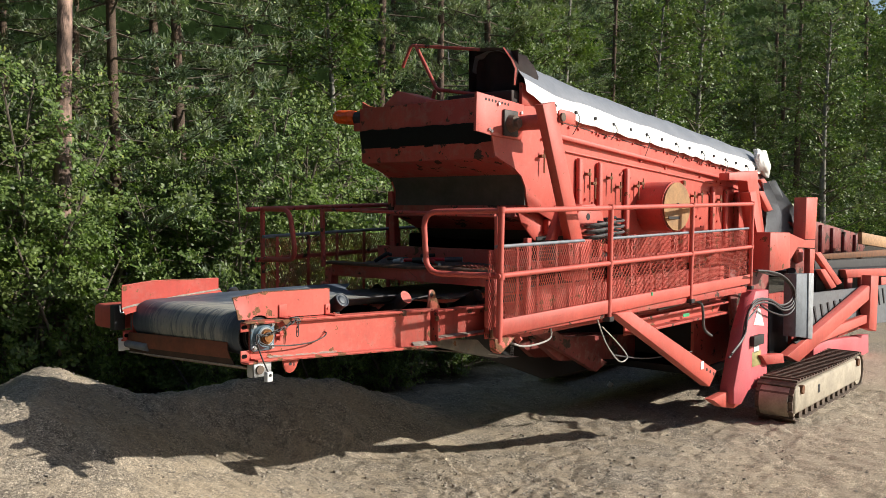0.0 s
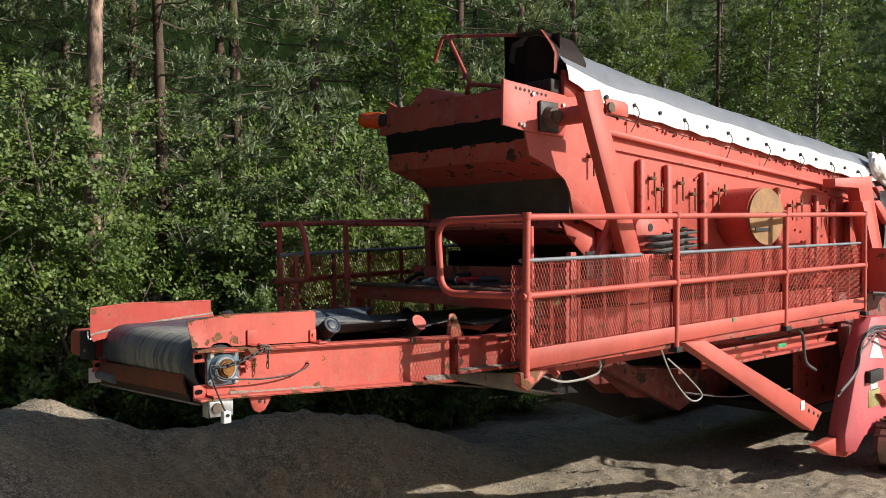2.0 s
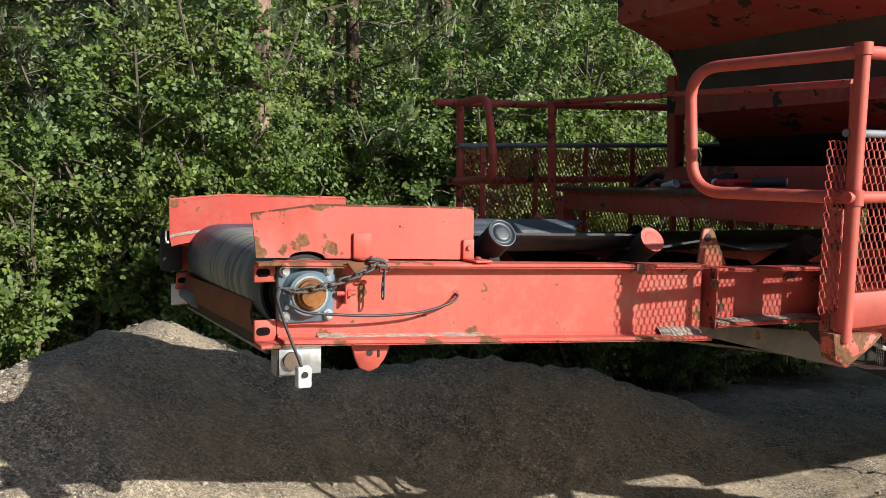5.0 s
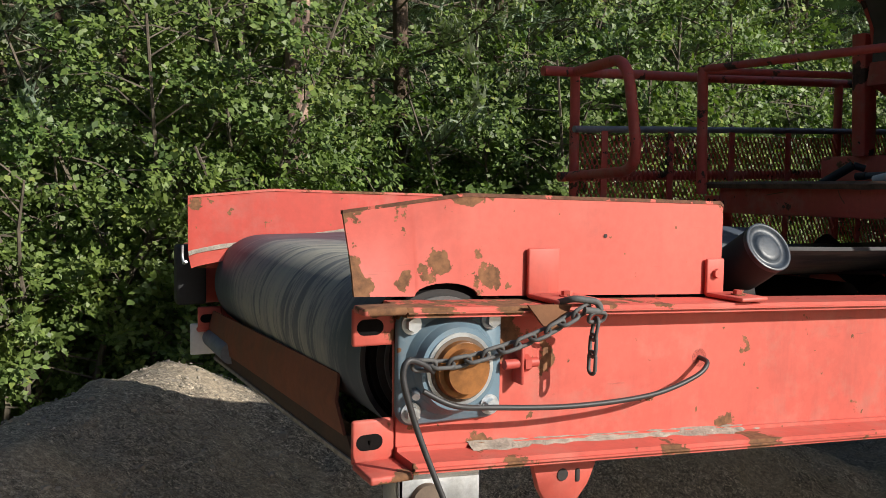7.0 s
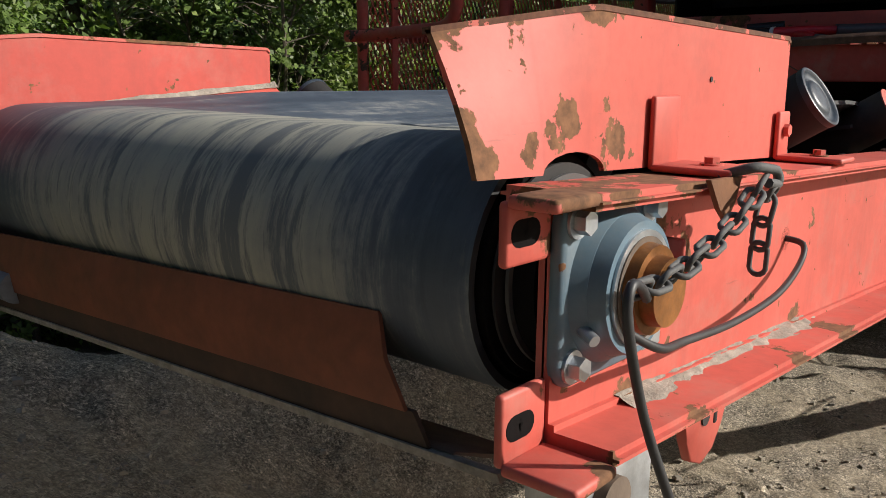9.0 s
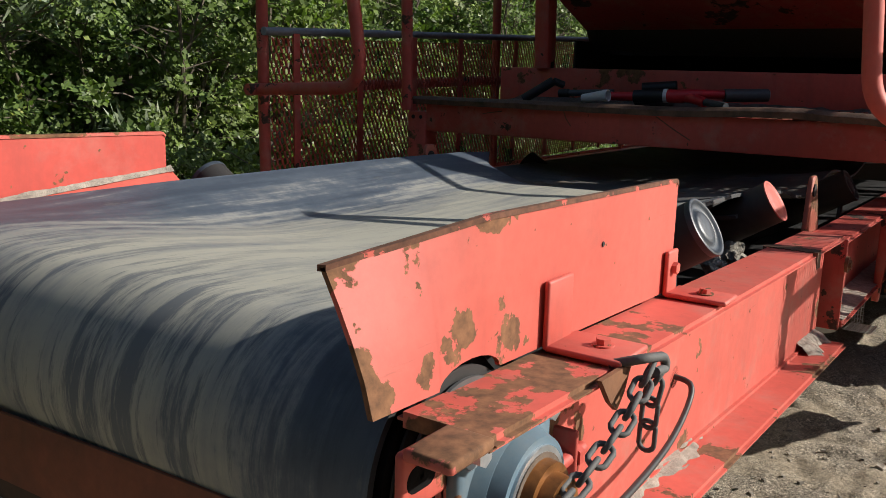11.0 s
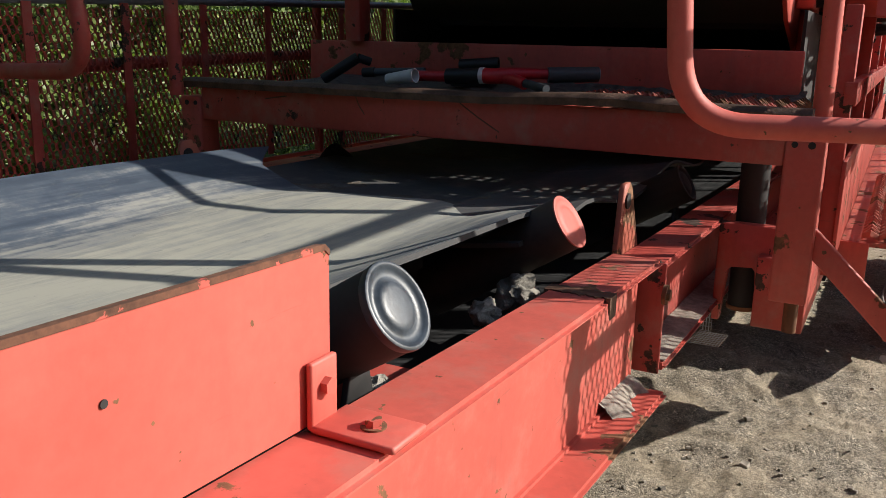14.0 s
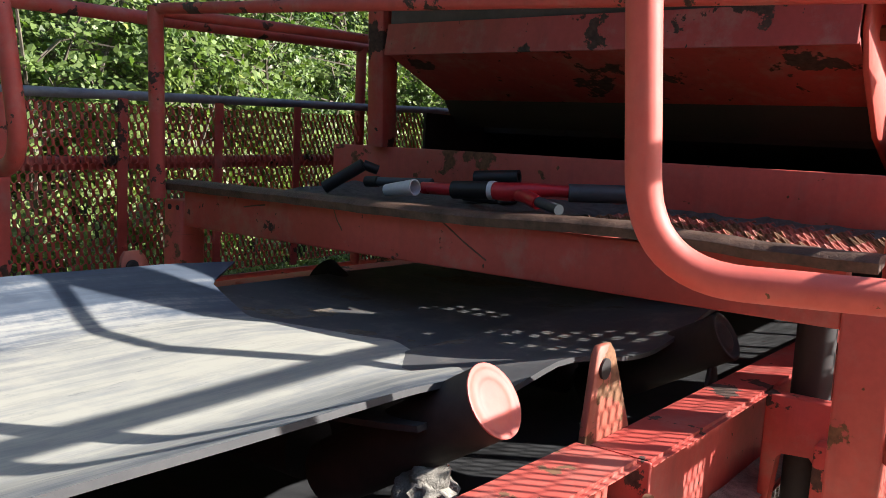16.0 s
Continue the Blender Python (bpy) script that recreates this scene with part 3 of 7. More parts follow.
add_cyl(sh, (1.556, -0.010, 1.466), (1.556, -0.002, 1.466), 0.020, 18)
add_cyl(sh, (1.556, -0.016, 1.466), (1.556, -0.009, 1.466), 0.012, 6)
part("clevis_bolt", sh, rusty, near_beam)
band = bmesh.new()
ring = []
for k in range(25):
    y = -0.003 + 0.111 * k / 24
    x = 1.19 + 0.012 * noise.noise(Vector((k * 0.5, 2, 0)))
    w = 0.034 + 0.010 * noise.noise(Vector((k * 0.6, 7, 0)))
    ring.append([band.verts.new((x + dx * w, y, beam_top(1.21) + dz)) for dx, dz in ((0, -0.034 if k == 0 else -0.004), (0, 0.003), (1, 0.003), (1, -0.034 if k == 0 else -0.004))])
for a, b in zip(ring, ring[1:]):
    for k in range(4):
        band.faces.new((a[k], a[(k + 1) % 4], b[(k + 1) % 4], b[k]))
band.faces.new(ring[0])
band.faces.new(ring[-1])
part("rusty_band", band, brown_edge, near_beam, "ragged rusty band across the beam's top")
# ends of the channels run on past the cut-out web as two slotted ears
for f, owner in (((lambda y: y), near_beam), (mir, far_beam)):
    for za, zb, fl in ((1.592, 1.535, 1.592), (1.425, 1.358, 1.358)):
        e = bmesh.new()
        add_box(e, (-0.168, f(0.048), zb), (-0.101, f(0.058), za), 0.004)
        add_box(e, (-0.168, f(0.0 if fl > 1.5 else -0.028), fl - 0.006), (-0.101, f(0.05), fl + 0.006), 0.004)
        ear = part("beam_ear", e, red_beam, owner)
        s = bmesh.new()
        zc = (za + zb) / 2
        add_cyl(s, (-0.150, f(0.0475), zc), (-0.150, f(0.0585), zc), 0.012, 14)
        add_cyl(s, (-0.132, f(0.0475), zc), (-0.132, f(0.0585), zc), 0.012, 14)
        add_box(s, (-0.150, f(0.0476), zc - 0.012), (-0.132, f(0.0584), zc + 0.012))
        part("slot", s, drum_black, ear)


# skirt plates
def skirt_plate(f, near):
    """A bent sheet: its free end is folded inwards at the top; a shallow arch clears the shaft."""
    bm = bmesh.new()
    inn = 0.055 if near else 0.0
    x0 = -0.15 if near else -0.20
    cols = []
    xs = [x0, -0.10, -0.0501, -0.048, -0.042, -0.03, -0.012, 0.006, 0.024, 0.042, 0.054, 0.060, 0.0621, 0.2, 0.4, 0.570, 0.577]
    for x in xs:
        t = max(0.0, (0.035 - x) / (0.035 - x0))
        zt = 1.759 - (1.759 - (1.730 if near else 1.738)) * t if x < 0.035 else 1.759 - 0.011 * (x - 0.035) / 0.56 - (0.006 if x > 0.575 else 0)
        zb = beam_top(x) + 0.006
        if near and -0.05 < x < 0.062:
            zb += 0.021 * math.sqrt(max(0, 1 - ((x - 0.006) / 0.056) ** 2))
        if not near:
            zb = 1.572 + 0.02 * (x + 0.2)
        col = []
        for k in range(5):
            s = k / 4
            y = 0.094 + inn * t * s ** 1.3
            z = zb + (zt - zb) * s
            col.append([bm.verts.new((x, f(y), z)), bm.verts.new((x, f(y + 0.006), z))])
        cols.append(col)
    for a, b in zip(cols, cols[1:]):
        for k in range(4):
            bm.faces.new((a[k][0], b[k][0], b[k + 1][0], a[k + 1][0]))
            bm.faces.new((a[k][1], a[k + 1][1], b[k + 1][1], b[k][1]))
        bm.faces.new((a[0][0], a[0][1], b[0][1], b[0][0]))
        bm.faces.new((a[4][0], b[4][0], b[4][1], a[4][1]))
    for c in (cols[0], cols[-1]):
        for k in range(4):
            bm.faces.new((c[k][0], c[k + 1][0], c[k + 1][1], c[k][1]))
    pl = part("skirt_plate", bm, red_plate if near else red_far, machine, "red steel skirt plate with chipped rusty edges")
    lip = bmesh.new()
    pts = []
    for x in xs:
        t = max(0.0, (0.035 - x) / (0.035 - x0))
        zt = 1.759 - (1.759 - (1.730 if near else 1.738)) * t if x < 0.035 else 1.759 - 0.011 * (x - 0.035) / 0.56 - (0.006 if x > 0.575 else 0)
        pts.append((x, 0.094 + inn * t, zt))
    rows = [[lip.verts.new((x, f(y + dy), z + dz)) for dy, dz in ((-0.0012, -0.003), (-0.0012, 0.003), (0.009, 0.002), (0.009, -0.004))] for x, y, z in pts]
    for a, b in zip(rows, rows[1:]):
        for k in range(4):
            lip.faces.new((a[k], a[(k + 1) % 4], b[(k + 1) % 4], b[k]))
    lip.faces.new(rows[0])
    lip.faces.new(rows[-1])
    part("folded_edge", lip, lip_rust if near else red, pl, "rusty folded edge")
    for x, w, h in ((0.150, 0.062, 0.085), (0.534, 0.042, 0.072)):
        br = bmesh.new()
        add_box(br, (x, f(0.084), beam_top(x) + 0.004), (x + w, f(0.0915), beam_top(x) + h), 0.008)
        add_box(br, (x, f(-0.005), beam_top(x) + 0.002), (x + w + 0.02, f(0.088), beam_top(x) + 0.010), 0.003)
        bk = part("bracket", br, red, pl)
        b = bmesh.new()
        add_cyl(b, (x + w * 0.7, f(0.035), beam_top(x) + 0.009), (x + w * 0.7, f(0.035), beam_top(x) + 0.012), 0.013, 16)
        add_cyl(b, (x + w * 0.7, f(0.035), beam_top(x) + 0.011), (x + w * 0.7, f(0.035), beam_top(x) + 0.019), 0.009, 6)
        part("bolt", b, rust_edge, bk)
        if x > 0.3:
            part("bolt", cyl((x + w * 0.5, f(0.084), beam_top(x) + 0.045), (x + w * 0.5, f(0.076), beam_top(x) + 0.045), 0.009, 6), red, bk)
    part("bolt_hole", cyl((0.31, f(0.0935), 1.690), (0.31, f(0.0925), 1.690), 0.0035, 10), black_steel, pl)
    return pl


def skirt_flange():
    """The far plate's lower flange, bent in towards the belt, and the dust that lies in its crease."""
    bm, du = bmesh.new(), bmesh.new()
    rows, dust = [], []
    for i in range(61):
        x = -0.20 + 0.79 * i / 60
        y = mir(0.098)
        z = 1.578 + 0.085 * ((x + 0.2) / 0.79) ** 0.7
        rows.append([bm.verts.new((x, y, z)), bm.verts.new((x, y - 0.045, z - 0.030)), bm.verts.new((x, y - 0.05, z - 0.034)), bm.verts.new((x, y, z - 0.006))])
        w = 0.010 + 0.012 * max(0, noise.noise(Vector((x * 14, 0, 2)))) + 0.004 * noise.noise(Vector((x * 60, 1, 0)))
        dust.append([du.verts.new((x, y - 0.001, z + 0.004 + w * 0.5)), du.verts.new((x, y - w, z - 0.003)), du.verts.new((x, y - 0.002, z - 0.006))])
    for a, b in zip(rows, rows[1:]):
        for k in range(4):
            bm.faces.new((a[k], a[(k + 1) % 4], b[(k + 1) % 4], b[k]))
    for a, b in zip(dust, dust[1:]):
        for k in range(3):
            du.faces.new((a[k], a[(k + 1) % 3], b[(k + 1) % 3], b[k]))
    fl = part("skirt_flange", bm, red_clean, far_skirt)
    tagged(part("dust", du, sand, far_skirt, "pale dust in the plate's crease"), kind="stuff")


skirt_plate(lambda y: y, True)
far_skirt = skirt_plate(mir, False)
skirt_flange()

# drum, belt
DRUM_R = 0.128
drum = part("head_drum", cyl((0, 0.125, 1.5), (0, mir(0.125), 1.5), DRUM_R - 0.004, 48), drum_black, machine)
for y in (0.118, mir(0.118)):
    out = -1 if y < MID else 1
    part("drum_rim", cyl((0, y - 0.006, 1.5), (0, y + 0.006, 1.5), DRUM_R - 0.012, 48), drum_black, drum)
    part("drum_ring", cyl((0, y + out * 0.010, 1.5), (0, y + out * 0.013, 1.5), DRUM_R - 0.020, 48), black_steel, drum, "scuffed steel ring at the drum's end")
    part("drum_ring", cyl((0, y + out * 0.018, 1.5), (0, y + out * 0.022, 1.5), DRUM_R - 0.030, 48), cable_grey, drum)
    part("drum_hub", cyl((0, y + out * 0.004, 1.5), (0, y + out * 0.046, 1.5), DRUM_R - 0.036, 48), drum_black, drum)



def belt_length(first):
    """The worn belt. The first length goes round the drum and over the troughing rollers; the second lies lower beyond its end."""
    t, ny, r = 0.0085, 36, DRUM_R + 0.004
    rows = []

    def edge_in(x):
        k = min(1.0, max(0.0, (x - 0.02) / 0.55))
        return k * k * (3 - 2 * k)

    def place(x, s):
        k = edge_in(x)
        half = 0.584 - 0.086 * k
        e = max(0.0, abs(s) - 0.53) / 0.47
        z = 1.5 + r - 0.012 * min(1, x) - 0.045 * k + 0.075 * k * e ** 1.15
        z += 0.003 * math.sin(x * 5 + s * 2.2)
        return (x, MID + half * s, z)
    ss = [2 * j / ny - 1 for j in range(ny + 1)]
    if first:
        for i in range(30):
            a = math.radians(292 - i * 200 / 29)
            rows.append([(r * math.cos(a), MID + 0.584 * s, 1.5 + r * math.sin(a)) for s in ss])
        n = 44
        for i in range(n):
            u = (i + 1) / n
            row = []
            for s in ss:
                end = float(np.interp(s, (-1, -0.7, -0.18, 0.5, 0.85, 1), (1.42, 1.60, 1.75, 1.68, 1.71, 1.84)))
                x, y, z = place(0.02 + (end - 0.02) * u, s)
                if u > 0.9:
                    z -= 0.018 * (u - 0.9) / 0.1 * (1 - 0.5 * abs(s))
                row.append((x, y, z))
            rows.append(row)
    else:
        for i in range(56):
            x = 1.30 + 0.045 * i
            row = []
            for s in ss:
                px, py, pz = place(x, s)
                q = min(1.0, max(0.0, (x - 1.42) / 0.25))
                pz = 1.552 - 0.004 * (x - 1.4) + 0.030 * abs(s) ** 3
                if s < -0.3:
                    pz += q * 0.035 * math.sin((x - 1.45) * 8.0) * (-s - 0.3) ** 1.2 + 0.012
                row.append((x, py, pz))
            rows.append(row)
    bm = bmesh.new()
    grid = [[bm.verts.new(p) for p in row] for row in rows]
    for a, b in zip(grid, grid[1:]):
        for j in range(ny):
            bm.faces.new((a[j], a[j + 1], b[j + 1], b[j]))
    bmesh.ops.recalc_face_normals(bm, faces=bm.faces)
    bmesh.ops.solidify(bm, geom=list(bm.faces), thickness=t)
    for face in bm.faces:
        face.normal_update()
        if abs(face.normal.y) > 0.72:
            face.material_index = 1
    return bm


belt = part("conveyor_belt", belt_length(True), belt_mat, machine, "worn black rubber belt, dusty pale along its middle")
belt.data.materials.append(rubber)
belt2 = part("conveyor_belt", belt_length(False), painted("dark_rubber_belt", (0.075, 0.076, 0.080), rust_at=0.60, rough=0.6, dust=0.3, scale=3.5, rust=(0.12, 0.095, 0.07)), machine, "darker second length of belt under the deck")
belt2.data.materials.append(rubber)
part("return_belt", box((0.0, 0.20, 1.365), (4.6, mir(0.20), 1.375), 0.0), rubber, machine)

# scraper and apron under the drum
def apron_sheet(profile, y0, y1):
    """A folded sheet under the drum that drops slightly towards the far side."""
    bm = prism(profile, "y", y0, y1)
    for v in bm.verts:
        v.co.z -= 0.038 * (v.co.y - 0.2)
        if v.co.y < 0.3:
            v.co.y += 0.42 * (v.co.z - 1.363)
    return bm


apron = part("scraper_apron", apron_sheet([(-0.122, 1.456), (-0.127, 1.456), (-0.138, 1.412), (-0.130, 1.360), (-0.125, 1.360), (-0.132, 1.412)], 0.198, mir(0.06)), plain("red_brown_rust", (0.19, 0.058, 0.028), 0.7, var=0.4, scale=6, relief=0.4), machine, "rust-brown sheet steel scraper apron under the drum")
part("lower_strip", apron_sheet([(-0.127, 1.361), (-0.121, 1.361), (-0.114, 1.320), (-0.120, 1.320)], 0.19, mir(0.06)), plain("dark_brown_rubber_strip", (0.055, 0.030, 0.020), 0.8, var=0.5, scale=9), apron, "dark brown worn strip")
part("apron_edge", apron_sheet([(-0.124, 1.323), (-0.113, 1.323), (-0.112, 1.315), (-0.123, 1.314)], 0.10, mir(0.05)), sand, apron, "dusty lower edge")
part("apron_floor", apron_sheet([(-0.118, 1.325), (-0.112, 1.325), (0.02, 1.280), (0.02, 1.272)], 0.16, mir(0.06)), track_steel, apron)

# flange bearings
BX = -0.014


def flange_bearing(f, parent):
    bm = bmesh.new()
    h, rc = 0.088, 0.024
    pts = []
    for cx, cz, a0 in ((h - rc, h - rc, 0), (-h + rc, h - rc, 90), (-h + rc, -h + rc, 180), (h - rc, -h + rc, 270)):
        for k in range(5):
            a = math.radians(a0 + k * 22.5)
            pts.append((BX + cx + rc * math.cos(a), 1.5 + cz + rc * math.sin(a)))
    add_prism(bm, pts, "y", f(0.052), f(0.036), 0.004)
    add_cyl(bm, (BX, f(0.037), 1.5), (BX, f(0.022), 1.5), 0.078, 40, 0.069)
    add_cyl(bm, (BX, f(0.023), 1.5), (BX, f(0.006), 1.5), 0.069, 40, 0.063)
    hb = part("bearing_housing", bm, bluegrey, parent, "blue-grey painted cast-iron flange bearing housing")
    part("seal_ring", cyl((BX, f(0.008), 1.5), (BX, f(0.003), 1.5), 0.055, 40), zinc, hb)
    part("seal_ring", cyl((BX, f(0.006), 1.5), (BX, f(0.0015), 1.5), 0.049, 40), track_steel, hb)
    ring = bmesh.new()
    add_cyl(ring, (BX, f(0.005), 1.5), (BX, f(-0.010), 1.5), 0.044, 40, 0.042)
    add_cyl(ring, (BX, f(-0.008), 1.5), (BX, f(-0.024), 1.5), 0.034, 36, 0.032)
    part("shaft_end", ring, shaft_rust, hb, "orange rusted steel shaft end")
    part("grease_nipple", cyl((BX - 0.06, f(0.034), 1.47), (BX - 0.068, f(0.012), 1.462), 0.006, 10), zinc, hb)
    for dx in (-0.067, 0.067):
        for dz in (-0.067, 0.067):
            b = bmesh.new()
            add_cyl(b, (BX + dx, f(0.037), 1.5 + dz), (BX + dx, f(0.033), 1.5 + dz), 0.016, 20)
            add_cyl(b, (BX + dx, f(0.034), 1.5 + dz), (BX + dx, f(0.021), 1.5 + dz), 0.0115, 6)
            part("bolt", b, zinc, hb)
    return hb


flange_bearing(lambda y: y, machine)
flange_bearing(mir, machine)
tens = bmesh.new()
add_box(tens, (0.100, 0.018, 1.462), (0.107, 0.056, 1.528), 0.004)
add_cyl(tens, (0.075, 0.028, 1.495), (0.135, 0.028, 1.495), 0.008, 12)
add_cyl(tens, (0.107, 0.028, 1.495), (0.118, 0.028, 1.495), 0.014, 6)
part("tension_screw", tens, red_worn, near_beam, "rusty belt-tension bracket with screw")


def add_link(bm, c, along, side, L=0.036, W=0.019, r=0.0031):
    along, side = Vector(along).normalized(), Vector(side).normalized()
    pts = []
    for k in range(14):
        a = 2 * math.pi * k / 14
        px, py = math.cos(a), math.sin(a)
        pts.append(Vector(c) + along * (px * W / 2 + math.copysign((L - W) / 2, px)) + side * (py * W / 2))
    rings = []
    for i, p in enumerate(pts):
        d = (pts[(i + 1) % 14] - pts[i - 1]).normalized()
        n = along.cross(side).normalized()
        w = d.cross(n)
        rings.append([bm.verts.new(p + (w * math.cos(q * math.pi / 4) + n * math.sin(q * math.pi / 4)) * r) for q in range(8)])
    for i in range(14):
        a, b = rings[i], rings[(i + 1) % 14]
        for k in range(8):
            bm.faces.new((a[k], a[(k + 1) % 8], b[(k + 1) % 8], b[k]))


def make_chain(pts, parent, name="chain"):
    path = smooth_path(pts, 30)
    first = None
    acc, step, flip = 0.0, 0.0265, 0
    last = path[0]
    for p in path[1:]:
        acc += (p - last).length
        if acc >= step:
            d = p - last
            acc = 0
            flip ^= 1
            n = Vector((0, -0.5, 0.9)) if flip else Vector((0.1, 0.9, 0.35))
            side = (n - d.normalized() * n.dot(d.normalized())).normalized()
            bm = bmesh.new()
            add_link(bm, p, d, side)
            if first is None:
                first = part(name, bm, chain_mat, parent, "dull grey steel chain hung from a hook")
            else:
                part("link", bm, chain_mat, first)
        last = p


make_chain([(-0.118, -0.030, 1.520), (-0.045, -0.032, 1.518), (0.04, -0.032, 1.533), (0.12, -0.030, 1.556), (0.185, -0.025, 1.583)], near_beam)
make_chain([(0.212, -0.030, 1.577), (0.208, -0.022, 1.545), (0.206, -0.020, 1.475)], near_beam)
make_chain([(0.185, -0.025, 1.583), (0.20, -0.03, 1.572), (0.222, -0.025, 1.570)], near_beam)
part("chain_hook", tube(round_path([(0.155, 0.01, 1.590), (0.165, -0.026, 1.602), (0.205, -0.034, 1.596), (0.212, -0.034, 1.580), (0.180, -0.034, 1.584)], 0.012), 0.0055), chain_mat, near_beam)
part("hook_tab", prism([(0.095, 1.592), (0.175, 1.590), (0.160, 1.562), (0.142, 1.545), (0.122, 1.560)], "y", -0.008, -0.002), rusty, near_beam)
part("grease_hose", tube(smooth_path([(-0.085, -0.02, 1.478), (-0.04, -0.03, 1.455), (0.03, -0.02, 1.443), (0.18, -0.01, 1.428), (0.34, 0.0, 1.428), (0.445, 0.01, 1.448), (0.482, 0.02, 1.468), (0.487, 0.05, 1.473)], 8), 0.0044), cable_black, near_beam, "dark grey rubber grease hose")
part("grommet", cyl((0.487, 0.058, 1.472), (0.487, 0.046, 1.472), 0.017, 20), rubber, near_beam)
part("pull_cord", tube(smooth_path([(-0.075, -0.032, 1.508), (-0.095, -0.036, 1.522), (-0.118, -0.040, 1.528), (-0.126, -0.042, 1.505), (-0.112, -0.045, 1.45), (-0.092, -0.052, 1.39), (-0.060, -0.07, 1.30)], 8), 0.0046), cable_black, near_beam)
part("rivet_hole", cyl((0.62, 0.057, 1.462), (0.62, 0.053, 1.462), 0.005, 10), black_steel, near_beam)
# lifting lug and clamp below the beam
lug_pts = [(0.118, 1.352), (0.250, 1.342), (0.242, 1.318), (0.230, 1.288), (0.208, 1.262), (0.178, 1.252), (0.150, 1.264), (0.134, 1.292), (0.126, 1.325)]
lug = part("lifting_lug", prism(lug_pts, "y", 0.015, 0.028, 0.002), red_clean, near_beam)
part("hole", cyl((0.179, 0.013, 1.310), (0.179, 0.03, 1.310), 0.010, 16), black_steel, lug)
part("hole", box((0.203, 0.013, 1.293), (0.214, 0.03, 1.317), 0.004), black_steel, lug)
for f in ((lambda y: y), mir):
    cl = bmesh.new()
    if f is mir:
        add_box(cl, (-0.185, 1.368, 1.284), (-0.03, 1.378, 1.374), 0.003)
    else:
        add_box(cl, (-0.115, f(0.0), 1.265), (0.02, f(0.008), 1.355), 0.003)
        add_box(cl, (-0.115, f(0.0), 1.265), (-0.105, f(0.06), 1.355), 0.003)
    part("scraper_mount", cl, galv if f is not mir else white_plastic, machine, "bright galvanised scraper mounting plate")
    part("scraper_tube", cyl((-0.07, f(-0.012), 1.31), (-0.07, f(0.06), 1.31), 0.026, 20), track_steel, machine)
part("scraper_tube", cyl((-0.125, 1.362, 1.333), (-0.125, 1.10, 1.333), 0.028, 20), grey_bar, machine, "grey scraper tube")
part("drive_motor", box((-0.172, 1.44, 1.42), (0.06, 1.735, 1.585), 0.03), red_clean, machine, "red drive motor at the drum's far end")
part("motor_flange", box((-0.222, 1.36, 1.43), (-0.14, 1.42, 1.600), 0.008), rubber, machine)
# pale J-shaped tube drawn in for the sun-lit edge of the far ear
part("beam_hook", tube(smooth_path([(-0.215, 1.30, 1.605), (-0.216, 1.298, 1.575), (-0.214, 1.285, 1.556), (-0.212, 1.262, 1.562)], 5), 0.004, 8), galv, machine, "pale bent hook drawn for the far ear's sun-lit edge")
swb = bmesh.new()
add_box(swb, (-0.078, -0.085, 1.245), (-0.036, -0.05, 1.305), 0.006)
sw = part("cord_switch", swb, white_plastic, machine, "small white cord-pull switch box")
part("knob", cyl((-0.057, -0.084, 1.285), (-0.057, -0.090, 1.285), 0.009, 14), black_steel, sw)
# spilled sand on the lower flange
def sand_crust(x0, x1, y0, deep, wide):
    sp = bmesh.new()
    rows = []
    n = int((x1 - x0) / 0.0075)
    for k in range(n):
        x = x0 + k * 0.0075
        wd = wide * (0.75 + 0.9 * noise.noise(Vector((x * 7, 0, 3))) + 0.45 * noise.noise(Vector((x * 34, 2, 3))))
        row = []
        for q in range(7):
            s = q / 6
            hh = deep * (1 - s * s) + 0.0035 * noise.noise(Vector((x * 40, q * 0.9, 1))) - 0.003 * s * s
            row.append(sp.verts.new((x + 0.002 * noise.noise(Vector((x * 60, q, 5))), y0 - max(0.004, wd) * s, beam_bot(x) + 0.0195 + hh + 0.004 * (1 - s) ** 2 - 0.0015)))
        rows.append(row)
    for a, b in zip(rows, rows[1:]):
        for q in range(6):
            sp.faces.new((a[q], a[q + 1], b[q + 1], b[q]))
    tagged(part("sand_crust", sp, sand, near_beam, "dry sand crusted on the lower flange"), kind="stuff")


sand_crust(0.02, 0.66, 0.052, 0.004, 0.034)
sand_crust(1.33, 1.535, 0.05, 0.022, 0.058)


